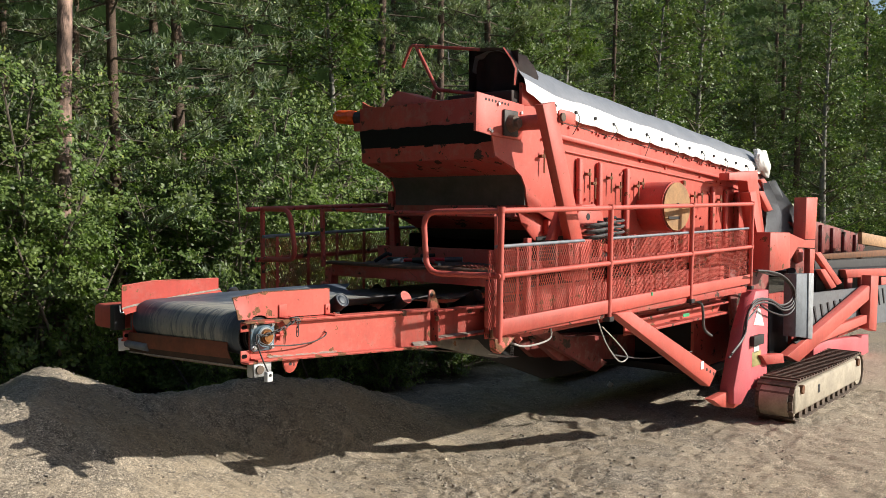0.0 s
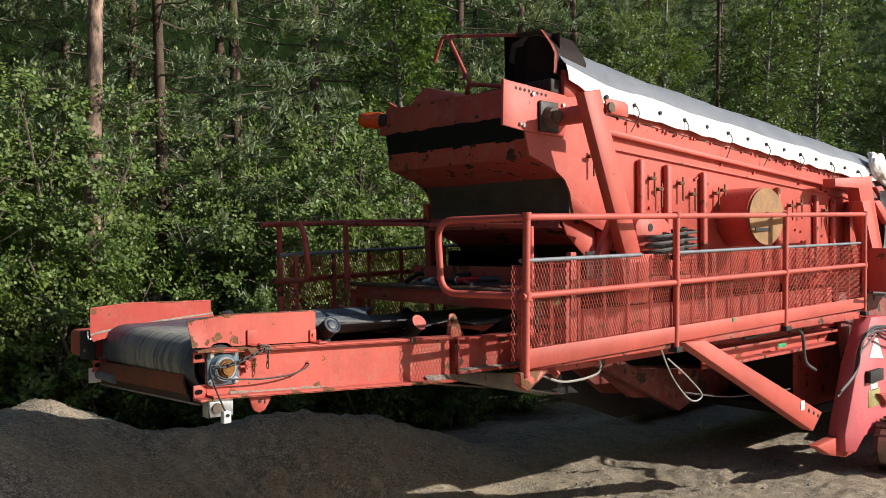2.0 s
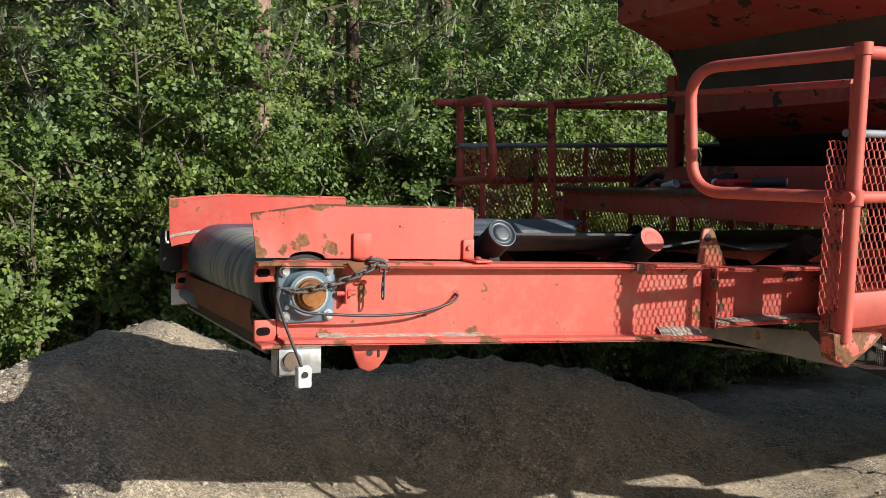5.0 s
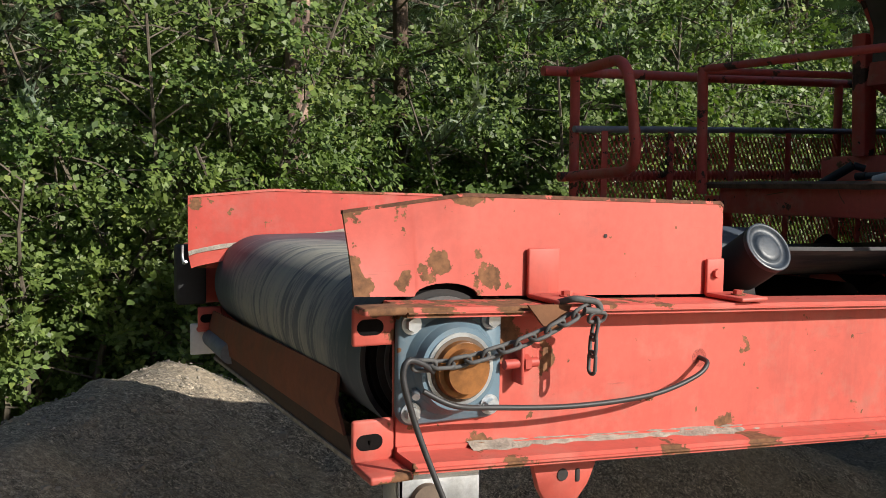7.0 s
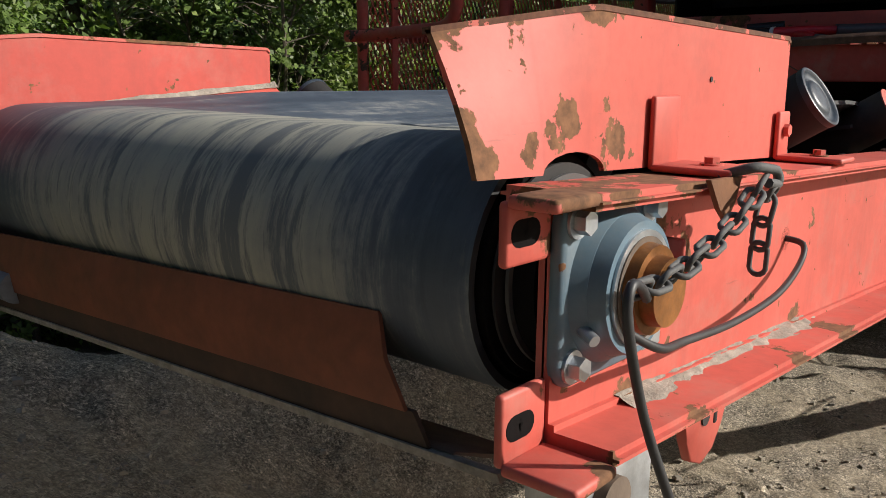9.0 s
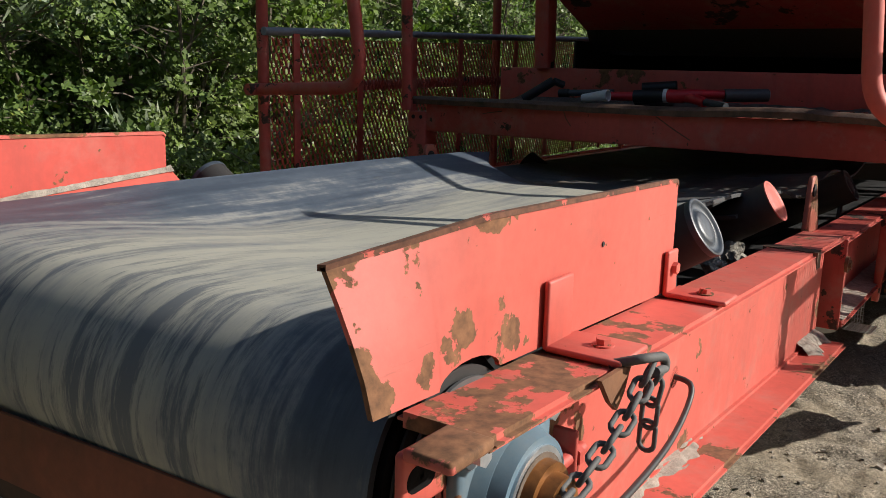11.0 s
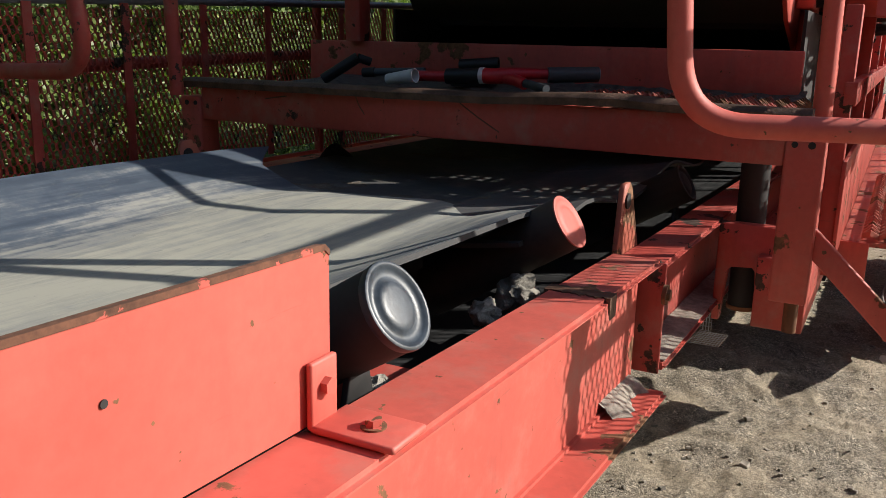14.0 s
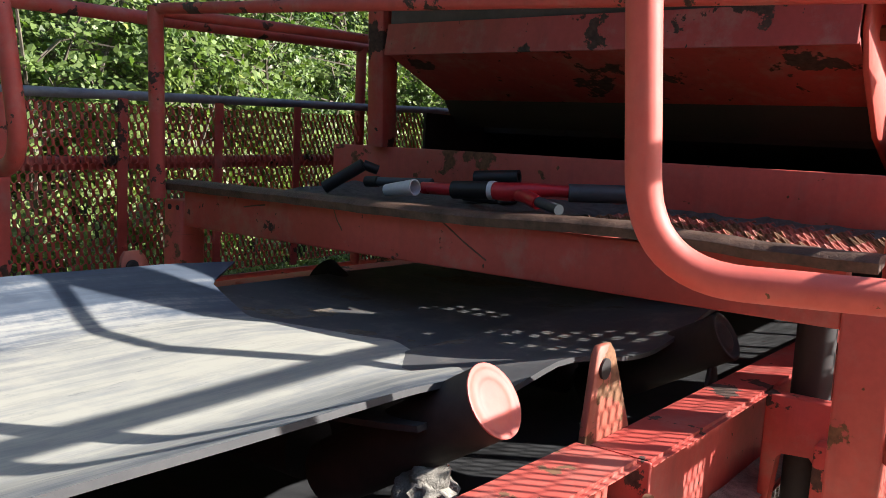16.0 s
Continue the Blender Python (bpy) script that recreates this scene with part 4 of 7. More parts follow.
# troughing rollers
caked = plain("grey_caked_sand", (0.27, 0.25, 0.215), 0.95, var=0.35, scale=40, relief=0.7, depth=0.006)
def roller_set(x, z, cap_material, body, y0=0.110, drop=0.172):
    for f in ((lambda y: y), mir):
        p, q = Vector((x, f(y0), z)), Vector((x, f(0.41), z - drop))
        if f is mir:
            p = p.lerp(q, 0.14)
        d = (p - q).normalized()
        r = part("roller", cyl(p - d * 0.002, q, 0.050, 32), body, machine, "dark steel troughing roller")
        cap = bmesh.new()
        low = 0.3 if cap_material is red_clean else 1.0
        prof = ((0.0505, -0.006), (0.0515, 0.000), (0.0510, 0.0040), (0.0485, 0.0055), (0.0455, 0.0045), (0.0435, 0.0015), (0.041, -0.0005), (0.036, -0.002), (0.0315, -0.001), (0.029, 0.002), (0.026, 0.004), (0.020, 0.0048), (0.0, 0.0052))
        side = d.cross(Vector((1, 0, 0))).normalized()
        rings = [[cap.verts.new(p + d * h * low + (Vector((1, 0, 0)) * math.cos(a * math.pi / 16) + side * math.sin(a * math.pi / 16)) * max(rr, 0.0005)) for a in range(32)] for rr, h in prof]
        for a, b in zip(rings, rings[1:]):
            for k in range(32):
                cap.faces.new((a[k], a[(k + 1) % 32], b[(k + 1) % 32], b[k]))
        cap.faces.new(rings[-1])
        part("roller_cap", cap, cap_material, r, "pressed blue-grey end cap" if cap_material is roller_face else "red painted end cap")
        if x != 1.37:
            part("roller_bracket", prism([(x - 0.03, beam_top(x) - 0.03), (x + 0.03, beam_top(x) - 0.03), (x + 0.012, z - 0.052), (x - 0.012, z - 0.052)], "y", f(0.125), f(0.135), 0.002), black_steel, r)
    part("roller", cyl((x, 0.46, z - 0.145), (x, mir(0.46), z - 0.145), 0.050, 24), black_steel, machine)


roller_set(0.678, 1.664, roller_face, black_steel, 0.080, 0.205)
roller_set(1.37, 1.628, red_clean, plain("rusty_brown_roller", (0.055, 0.040, 0.033), 0.7, var=0.5, scale=9), 0.134)
roller_set(2.2, 1.59, black_steel, black_steel)
for x, y, s in ((0.78, 0.17, 0.022), (1.355, 0.225, 0.042), (1.18, 0.21, 0.026)):
    bm = bmesh.new()
    bmesh.ops.create_icosphere(bm, subdivisions=4, radius=1)
    for v in bm.verts:
        v.co *= 1 + 0.45 * noise.noise(v.co * 1.6 + Vector((x * 9, y, 0))) - 0.30 * abs(noise.noise(v.co * 2.2 + Vector((x, 2, 0)))) + 0.10 * noise.noise(v.co * 6)
    bmesh.ops.transform(bm, verts=bm.verts, matrix=Matrix.Translation((x, y, beam_top(x) - 0.055)) @ Matrix.Diagonal((s * 1.3, s, s * 0.9, 1)))
    tagged(part("caked_sand", bm, caked, machine, "grey lump of caked sand under the belt"), kind="stuff")
part("frame_crossbar", box((0.9, 0.06, 1.40), (0.98, mir(0.06), 1.46)), red_worn, machine)
part("dust_pan", box((0.3, 0.10, 1.345), (1.55, mir(0.10), 1.352), 0), sand, machine, "dusty sheet under the belt")
pan = part("belly_pan", prism([(1.55, 1.225), (2.46, 1.072), (2.46, 1.064), (1.55, 1.213)], "y", 0.20, mir(0.20)), track_steel, machine, "dusty sheet-steel belly pan")
part("pan_lip", prism([(2.40, 1.086), (2.62, 1.040), (2.62, 1.034), (2.40, 1.078)], "y", 0.14, 0.34), plain("dusty_grey_sheet", (0.40, 0.38, 0.35), 0.7, 0.1, var=0.3), pan, "pale dusty sheet lip")

# portal at the end of the walkways
PX = 1.95
portal = part("portal_beam", box((PX, -0.15, 1.685), (PX + 0.05, mir(-0.15), 1.79), 0.005), red_worn, machine, "dark red cross beam with scratched paint")
lipm = bmesh.new()
rows = []
for i in range(61):
    y = -0.20 + 1.80 * i / 60
    lift = 0.016 + 0.028 * max(0, noise.noise(Vector((y * 1.7, 0, 3)))) + 0.003 * noise.noise(Vector((y * 11, 1, 0)))
    fwd = 0.006 * noise.noise(Vector((y * 3.0, 5, 0)))
    rows.append([lipm.verts.new((PX + dx + fwd, y, 1.79 + lift + dz)) for dx, dz in ((-0.024, -0.022), (-0.029, -0.004), (-0.018, 0.006), (0.03, 0.007), (0.03, -0.012))])
for p, q in zip(rows, rows[1:]):
    for k in range(5):
        lipm.faces.new((p[k], p[(k + 1) % 5], q[(k + 1) % 5], q[k]))
lipm.faces.new(rows[0])
lipm.faces.new(rows[-1])
part("bent_lip", lipm, plain("scorched_bare_steel", (0.105, 0.062, 0.044), 0.6, 0.2, var=0.65, scale=22, relief=0.6, depth=0.004), portal, "bent bare-steel lip along the deck")
for (ya, za), (yb, zb) in (((0.98, 1.783), (0.95, 1.734)), ((0.654, 1.781), (0.539, 1.713)), ((1.30, 1.76), (1.22, 1.772))):
    part("scratch", tube([(PX + 0.001, ya, za), (PX + 0.001, (ya + yb) / 2 + 0.004, (za + zb) / 2), (PX + 0.001, yb, zb)], 0.0022, 6), brown_edge, portal, "scratch worn through the paint")
for f in ((lambda y: y), mir):
    pp = part("portal_post", box((PX - 0.005, f(-0.232), 1.375), (PX + 0.075, f(-0.150), 1.755), 0.006), red, machine)
    for zz in (1.735,):
        part("hole", cyl((PX - 0.007, f(-0.17), zz), (PX + 0.01, f(-0.17), zz), 0.007, 12), black_steel, pp)
        part("hole", cyl((PX - 0.007, f(-0.205), zz), (PX + 0.01, f(-0.205), zz), 0.008, 12), black_steel, pp)
    part("pin", cyl((PX + 0.03, f(-0.20), 1.30), (PX + 0.03, f(-0.20), 1.38), 0.016, 14), rusty, pp)
    part("saddle_bracket", prism([(f(-0.16), 1.507), (f(0.004), 1.507), (f(0.004), 1.25), (f(-0.014), 1.25), (f(-0.022), 1.385), (f(-0.032), 1.398), (f(-0.086), 1.402), (f(-0.095), 1.39), (f(-0.099), 1.262), (f(-0.117), 1.262), (f(-0.122), 1.37), (f(-0.16), 1.40)], "x", 2.145, 2.185, 0.003), red_worn, machine, "dark red saddle plate with two legs")
    if f(0) == 0:
        tb = part("support_tube", cyl((2.226, -0.058, 1.275), (2.226, -0.058, 1.74), 0.037, 24), black_steel, machine)
        part("tube_lip", cyl((2.226, -0.058, 1.268), (2.226, -0.058, 1.279), 0.039, 24), rusty, tb, "rusty lower rim of the tube")
    part("diagonal_brace", box((-0.02, -0.026, -0.19), (0.0, 0.026, 0.19), 0.004, Matrix.Translation((PX + 0.034, f(-0.325), 1.425)) @ Matrix.Rotation(radians(-46 if f(0) == 0 else 46), 4, "X")), red, machine)


# walkway deck with raised grating
def deck_grating(x0, x1, y0, y1, z):
    bm = bmesh.new()
    cw, ch = 0.044, 0.026
    ny = int((y1 - y0) / cw)
    nx = int((x1 - x0) / ch)
    for j in range(nx + 1):
        x = x0 + j * ch
        pts = [(x + (-1) ** (i + j) * (ch / 2 - 0.002), y0 + i * cw / 2, z + (0.016 if (i % 2) else 0.0)) for i in range(ny * 2 + 1)]
        rings = [[bm.verts.new((p[0] + a * 0.002, p[1], p[2] + b * 0.008)) for a, b in ((-1, -1), (1, -1), (1, 1), (-1, 1))] for p in pts]
        for a, b in zip(rings, rings[1:]):
            for k in range(4):
                bm.faces.new((a[k], a[(k + 1) % 4], b[(k + 1) % 4], b[k]))
    return bm


part("deck_grating", deck_grating(1.99, 2.60, -0.14, 0.50, 1.782), painted("rusty_red_grating", (0.42, 0.10, 0.07), rust_at=0.5, dust=0.3), machine, "raised diamond grating with rust-worn tips")
deck_dirt = plain("dirty_deck_steel", (0.105, 0.085, 0.072), 0.85, var=0.5, scale=9, relief=0.5, depth=0.004)
part("deck_plate", box((1.99, 0.62, 1.765), (2.66, mir(-0.14), 1.772), 0), deck_dirt, machine)
part("deck_plate", box((2.48, -0.14, 1.765), (2.66, 0.62, 1.772), 0), deck_dirt, machine)
crust = bmesh.new()
cn = 40
cg = [[crust.verts.new((2.46 + 0.18 * i / 12 if j < 18 else 2.16 + 0.48 * i / 12, -0.12 + 1.64 * j / cn, 1.783 + 0.022 * max(0, noise.noise(Vector((i * 0.5, j * 0.5, 1)))) + 0.03 * (i / 12) ** 2)) for j in range(cn + 1)] for i in range(13)]
for a, b in zip(cg, cg[1:]):
    for j in range(cn):
        crust.faces.new((a[j], a[j + 1], b[j + 1], b[j]))
tagged(part("dirt_crust", crust, plain("damp_dark_grit", (0.12, 0.112, 0.105), 0.9, var=0.5, scale=40, relief=0.8, depth=0.01), machine, "dark grit caked on the deck"), kind="stuff")
part("rear_kick_bar", box((2.62, -0.10, 1.79), (2.66, 1.63, 1.932), 0.004), red, machine)

# ---- railings and walkways ----
RY = -0.548


def rail_z(x):
    return 2.262 + 0.022 * (x - 1.6)


def skirt_z(x):
    return 1.385 + 0.017 * (x - 1.6)


R_TUBE = 0.021
def rpart(name, bm, material=red_clean, label=""):
    return part(name, bm, material, machine, label)


xs_post = (1.60, 3.17, 4.82, 6.46)
loop = [Vector((6.46, RY, rail_z(6.46))), Vector((1.6, RY, rail_z(1.6)))]
rpart("top_rail", tube(loop, R_TUBE, 12))
rpart("end_loop", tube(round_path([(1.6, RY, rail_z(1.6)), (1.398, -0.004, rail_z(1.6) - 0.012), (1.396, -0.040, 1.812), (1.60, RY, 1.806)], 0.115, 12), R_TUBE, 14), red_clean, "bent red tube closing the walkway's end")
rpart("mid_rail", tube([(1.56, RY, 1.806), (6.46, RY, 1.806 + 0.016 * 4.86)], R_TUBE * 0.95, 12))
for x in xs_post:
    ps = rpart("rail_post", tube([(x - 0.015, RY, skirt_z(x) - 0.04), (x, RY, rail_z(x))], R_TUBE * 1.1, 12))
    part("post_collar", cyl((x, RY, rail_z(x) - 0.01), (x, RY, rail_z(x) + 0.028), R_TUBE * 1.35, 12), red_clean, ps)
    part("post_collar", cyl((x - 0.003, RY, 1.78 + 0.016 * (x - 1.6)), (x - 0.003, RY, 1.83 + 0.016 * (x - 1.6)), R_TUBE * 1.35, 12), red_clean, ps)
    if x < 2:
        zf = skirt_z(x) - 0.012
        part("post_foot", prism([(x - 0.07, zf), (x + 0.17, zf - 0.015), (x + 0.13, zf - 0.045), (x + 0.0, zf - 0.115), (x - 0.055, zf - 0.085)], "y", RY - 0.006, RY + 0.05, 0.003), rust_edge, ps, "bent rusty gusset at the foot of the post")
    else:
        part("post_foot", box((x - 0.05, RY - 0.03, skirt_z(x) - 0.07), (x + 0.025, RY + 0.04, skirt_z(x) - 0.03), 0.004), black_steel, ps)
inner = rpart("rail_post", tube([(2.02, -0.212, 1.75), (2.02, -0.205, 2.22)], R_TUBE, 12))
rpart("toe_board", prism([(1.585, skirt_z(1.585)), (6.42, skirt_z(6.42)), (6.42, skirt_z(6.42) + 0.105), (1.585, skirt_z(1.585) + 0.115)], "y", RY - 0.006, RY + 0.006, 0.002), red_clean, "red steel toe board")
rpart("deck_frame", box((1.62, RY + 0.02, 1.37), (6.4, RY + 0.08, 1.44)), red_worn)
for a, b in zip(xs_post, xs_post[1:]):
    w = rpart("mesh_guard", expanded_metal(a + 0.02, b - 0.03, RY + 0.03, skirt_z(a) + 0.10, 2.01 + 0.016 * (a - 1.6), 0.017), painted("guard_red" + str(int(a * 10)), (0.50, 0.085, 0.058), rust_at=0.62, dust=0.3), "red expanded-metal guard panel")
    n = int((b - a) / 0.30)
    for k in range(1, n + 1):
        x = a + k * (b - a) / (n + 1)
        part("strap", box((x - 0.015, RY + 0.036, skirt_z(x) + 0.06), (x + 0.015, RY + 0.041, 2.0 + 0.016 * (x - 1.6)), 0.0), red_worn, w)
    part("top_edge_tube", tube([(a + (0.0 if a > 2 else -0.03), RY + 0.028, 2.012 + 0.016 * (a - 1.6)), (b - 0.03, RY + 0.028, 2.015 + 0.016 * (b - 1.6))] if a > 1.7 else [(1.575, RY + 0.028, 2.010), (2.78, RY + 0.028, 2.030)], 0.013, 10), grey_bar, w, "grey tube along the guard's top")
# flared end of the mesh round the corner
rpart("mesh_guard_end", expanded_metal(1.515, 1.60, RY + 0.04, 1.42, 2.0, 0, 0.0125, 0.05, 0.0014), red_worn)
rpart("inner_kick_panel", box((2.35, -0.260, 1.40), (6.4, -0.250, 1.66), 0.002), red, "red kick panel on the walkway's inner side")
for x in (2.4, 3.3, 4.2, 5.1, 6.0):
    rpart("inner_post", box((x - 0.03, -0.25, 1.42), (x + 0.03, -0.21, 2.05), 0.003), red_worn)
rpart("inner_rail", box((2.35, -0.262, 1.80), (6.4, -0.232, 1.86), 0.003), red_worn)
rpart("walkway_deck", box((2.57, RY + 0.05, 1.400), (6.4, -0.262, 1.413), 0), painted("dusty_walkway_red", (0.46, 0.09, 0.06), rust_at=0.56, dust=0.45, scale=9), "dusty red walkway floor")
rpart("deck_end_plate", box((2.555, -0.335, 1.305), (2.568, -0.20, 1.413), 0.003), red, "red plate closing the walkway's end")
rpart("walkway_grating", deck_grating(2.585, 3.9, RY + 0.06, -0.27, 1.424), painted("dusty_red_grating", (0.50, 0.15, 0.10), rust_at=0.58, dust=0.5), "dusty diamond grating on the walkway")
for x in (1.99, 3.6):
    rpart("reinforcing_strap", box((x, RY + 0.03, skirt_z(x) + 0.02), (x + 0.03, RY + 0.036, 1.99), 0), red_worn)
tag = part("tag", box((3.93, RY - 0.012, 1.505), (3.96, RY - 0.009, 1.535), 0), green_tag, machine)

LY = mir(RY) - 0.003
lx = (1.50, 3.09, 4.75, 6.4)


def lrail_z(x):
    return 2.268 + 0.034 * (x - 1.5)


def lmid_z(x):
    return 1.826 + 0.026 * (x - 1.47)


rpart("top_rail", tube([(1.34, LY, lrail_z(1.34)), (6.4, LY, lrail_z(6.4))], R_TUBE, 12), red_worn)
rpart("mid_rail", tube([(1.43, LY, lmid_z(1.43)), (6.4, LY, lmid_z(6.4))], R_TUBE, 12), red_worn)
rpart("end_loop", tube(round_path([(1.50, LY, lrail_z(1.50)), (1.405, 1.470, 2.262), (1.435, 1.425, 1.845), (1.47, LY, lmid_z(1.47))], 0.12, 12), R_TUBE, 12), red_worn, "bent red tube closing the walkway's end")
for x in lx:
    rpart("rail_post", tube([(x + 0.01, LY, 1.42), (x, LY, lrail_z(x))], R_TUBE, 12), red_worn)
rpart("rail_post", tube([(1.905, 1.605, 1.76), (1.89, 1.605, 2.275)], R_TUBE, 12), red_worn)
for a, b in zip(lx[:2], lx[1:3]):
    lg = rpart("mesh_guard", expanded_metal(a + 0.02, b - 0.02, LY - 0.03, 1.44, 2.02 + 0.034 * (a - 1.5), 0.026, 0.0125, 0.05, 0.0022), red_worn, "dark red expanded-metal guard panel")
    part("top_edge_tube", tube([(a - 0.02, LY - 0.03, 2.026 + 0.034 * (a - 1.5)), ((a + b) / 2, LY - 0.028, 2.028 + 0.034 * ((a + b) / 2 - 1.5)), (b - 0.02, LY - 0.03, 2.026 + 0.034 * (b - 1.5))], 0.015, 8), grey_bar, lg, "grey tube along the guard's top")
    for k in range(4):
        x = a + 0.13 + 0.36 * k
        part("strap", box((x - 0.016, LY - 0.044, 1.47), (x + 0.016, LY - 0.038, 2.02 + 0.03 * (x - 1.5)), 0), red_worn, lg)
rpart("toe_board", box((1.49, LY - 0.006, 1.39), (6.4, LY + 0.006, 1.45)), red_worn)
rpart("gate_bar", tube([(1.89, 1.605, 2.268), (2.02, -0.19, 2.225)], 0.015, 10), red_worn, "red bar across the walkway's end")
rpart("gate_bar", tube([(1.89, 1.605, 2.262), (2.60, 1.47, 2.275)], 0.015, 10), red_worn)
rpart("floor_edge", box((1.6, 1.60, 1.42), (6.3, 1.91, 1.44)), red_worn)

# ---- the screen box and its discharge chute ----
BY0, BY1 = -0.10, 1.36


def box_top(x):
    return 3.142 - 0.0677 * (x - 2.92)


side_outline = [(1.88, 3.154), (1.872, 2.864), (2.09, 2.846), (2.131, 2.688), (2.40, 2.605), (2.50, 2.545), (2.555, 2.46), (2.572, 2.36), (2.60, 2.30), (3.17, 2.12), (4.2, 1.80), (7.4, 1.62), (7.75, 2.1), (7.70, box_top(7.7)), (2.92, box_top(2.92)), (2.53, 3.115), (2.40, 3.128)]
for y, yb in ((BY0, BY0 + 0.014), (BY1, BY1 - 0.014)):
    sd = part("box_side", prism(side_outline if y < 0 else [(2.128, 3.15), (2.128, 2.842)] + side_outline[3:], "y", y, yb, 0.002), red_clean if y < 0 else red_worn, machine, "tall red side plate with rows of bolts" if y < 0 else "")
    if y > 0:
        continue
    box_side = sd
    # rails along the side
    part("side_rail", prism([(2.93, 2.925), (7.7, 2.625), (7.7, 2.60), (2.93, 2.885)], "y", y - 0.045, y, 0.003), red, sd)
    part("top_flange", prism([(2.93, box_top(2.93) + 0.004), (7.7, box_top(7.7) + 0.004), (7.7, box_top(7.7) - 0.022), (2.93, box_top(2.93) - 0.022)], "y", y - 0.03, y, 0.002), red, sd)
    part("side_rail", prism([(2.95, 2.80), (7.65, 2.54), (7.65, 2.53), (2.95, 2.788)], "y", y - 0.02, y, 0.001), red, sd)
    # upright stiffeners
    for x in (3.36, 3.72, 4.25, 5.55, 6.35, 6.75, 7.1):
        zt = 2.79 - 0.056 * (x - 2.95) - 0.03
        st = bmesh.new()
        add_box(st, (x - 0.035, y - 0.05, 1.75), (x + 0.035, y, zt), 0.02)
        part("stiffener", st, red, sd)
    # clamp bolts and pins
    rnd = random.Random(8)
    for x, z in ((2.75, 2.72), (3.50, 2.60), (3.60, 2.52), (3.90, 2.58), (4.08, 2.50), (4.45, 2.52), (4.55, 2.55), (5.3, 2.48), (5.8, 2.45), (6.0, 2.47), (6.55, 2.42), (6.95, 2.40)):
        cb = bmesh.new()
        add_cyl(cb, (x, y, z), (x, y - 0.05, z), 0.014, 10)
        add_box(cb, (x - 0.035, y - 0.05, z - 0.012), (x + 0.035, y - 0.035, z + 0.012), 0.004)
        add_box(cb, (x + 0.012, y - 0.046, z - 0.14), (x + 0.028, y - 0.034, z + 0.05), 0.003)
        part("clamp_pin", cb, rusty, sd, "rusty wedge pin")
    bolts = bmesh.new()
    for k in range(60):
        x = rnd.uniform(2.7, 7.4)
        z = rnd.choice((3.02, 2.86, 2.70, 2.40, 2.30)) - 0.062 * (x - 2.9) + rnd.uniform(-0.015, 0.015)
        add_cyl(bolts, (x, y, z), (x, y - 0.016, z), 0.013, 6)
    for k in range(18):
        x = 3.1 + k * 0.26
        add_cyl(bolts, (x, y, box_top(x) - 0.11), (x, y - 0.014, box_top(x) - 0.11), 0.011, 6)
    tagged(part("bolt_row", bolts, red_worn, sd), kind="stuff")
    part("panel_seam", prism([(2.96, box_top(2.96) - 0.10), (7.6, box_top(7.6) - 0.10), (7.6, box_top(7.6) - 0.106), (2.96, box_top(2.96) - 0.106)], "y", y - 0.003, y, 0), black_steel, sd)
part("box_roof", prism([(2.45, 3.06), (7.7, box_top(7.7) - 0.04), (7.7, box_top(7.7) - 0.07), (2.45, 3.03)], "y", BY0 + 0.014, BY1 - 0.014), red_worn, machine)
part("box_rear_wall", box((7.64, BY0 + 0.014, 1.65), (7.68, BY1 - 0.014, 2.75), 0), red_worn, machine)
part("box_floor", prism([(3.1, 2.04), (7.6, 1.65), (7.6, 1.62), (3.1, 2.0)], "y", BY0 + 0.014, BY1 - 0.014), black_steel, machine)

# front of the chute, from the top lip down
Y0, Y1 = BY0 + 0.0145, BY1 - 0.0145
part("top_lip", prism([(2.10, 3.15), (2.125, 3.155), (2.125, 2.905), (2.10, 2.905)], "y", Y0, 1.352, 0.002), red_worn, machine, "broad dark red front lip with scraped paint")
flapm = bmesh.new()
rows = []
for i in range(71):
    y = Y0 + (1.345 - Y0) * i / 70
    rag = noise.noise(Vector((y * 7, 0, 2))) * 0.014 + noise.noise(Vector((y * 24, 0, 5))) * 0.008
    rag2 = noise.noise(Vector((y * 6, 4, 2))) * 0.012 + noise.noise(Vector((y * 21, 3, 5))) * 0.009
    wave = 0.006 * noise.noise(Vector((y * 5, 9, 1)))
    rows.append([flapm.verts.new((2.091 + (0.026 * k / 3) + wave * (k / 3), y, (2.955 + rag) * (1 - k / 3) + (2.79 + rag2) * k / 3)) for k in range(4)])
for a, b in zip(rows, rows[1:]):
    for k in range(3):
        flapm.faces.new((a[k], a[k + 1], b[k + 1], b[k]))
bmesh.ops.solidify(flapm, geom=list(flapm.faces), thickness=0.007)
part("rubber_flap", flapm, plain("oily_black_rubber", (0.009, 0.008, 0.008), 0.7, var=0.5, relief=0.5, depth=0.01), machine, "torn black rubber flap")
part("chute_panel", prism([(2.115, 2.80), (2.135, 2.81), (2.155, 2.69), (2.14, 2.675)], "y", Y0, Y1), red_worn, machine)
part("chute_panel", prism([(2.14, 2.685), (2.14, 2.70), (2.50, 2.575), (2.50, 2.56)], "y", Y0, Y1), red_worn, machine)
part("wear_plate", prism([(2.50, 2.56), (2.515, 2.565), (2.575, 2.45), (2.575, 2.31), (2.56, 2.31), (2.56, 2.45)], "y", Y0, Y1), plain("dusty_grey_wear_plate", (0.075, 0.07, 0.062), 0.8, var=0.4, scale=5), machine, "grey dust-coated wear plate")
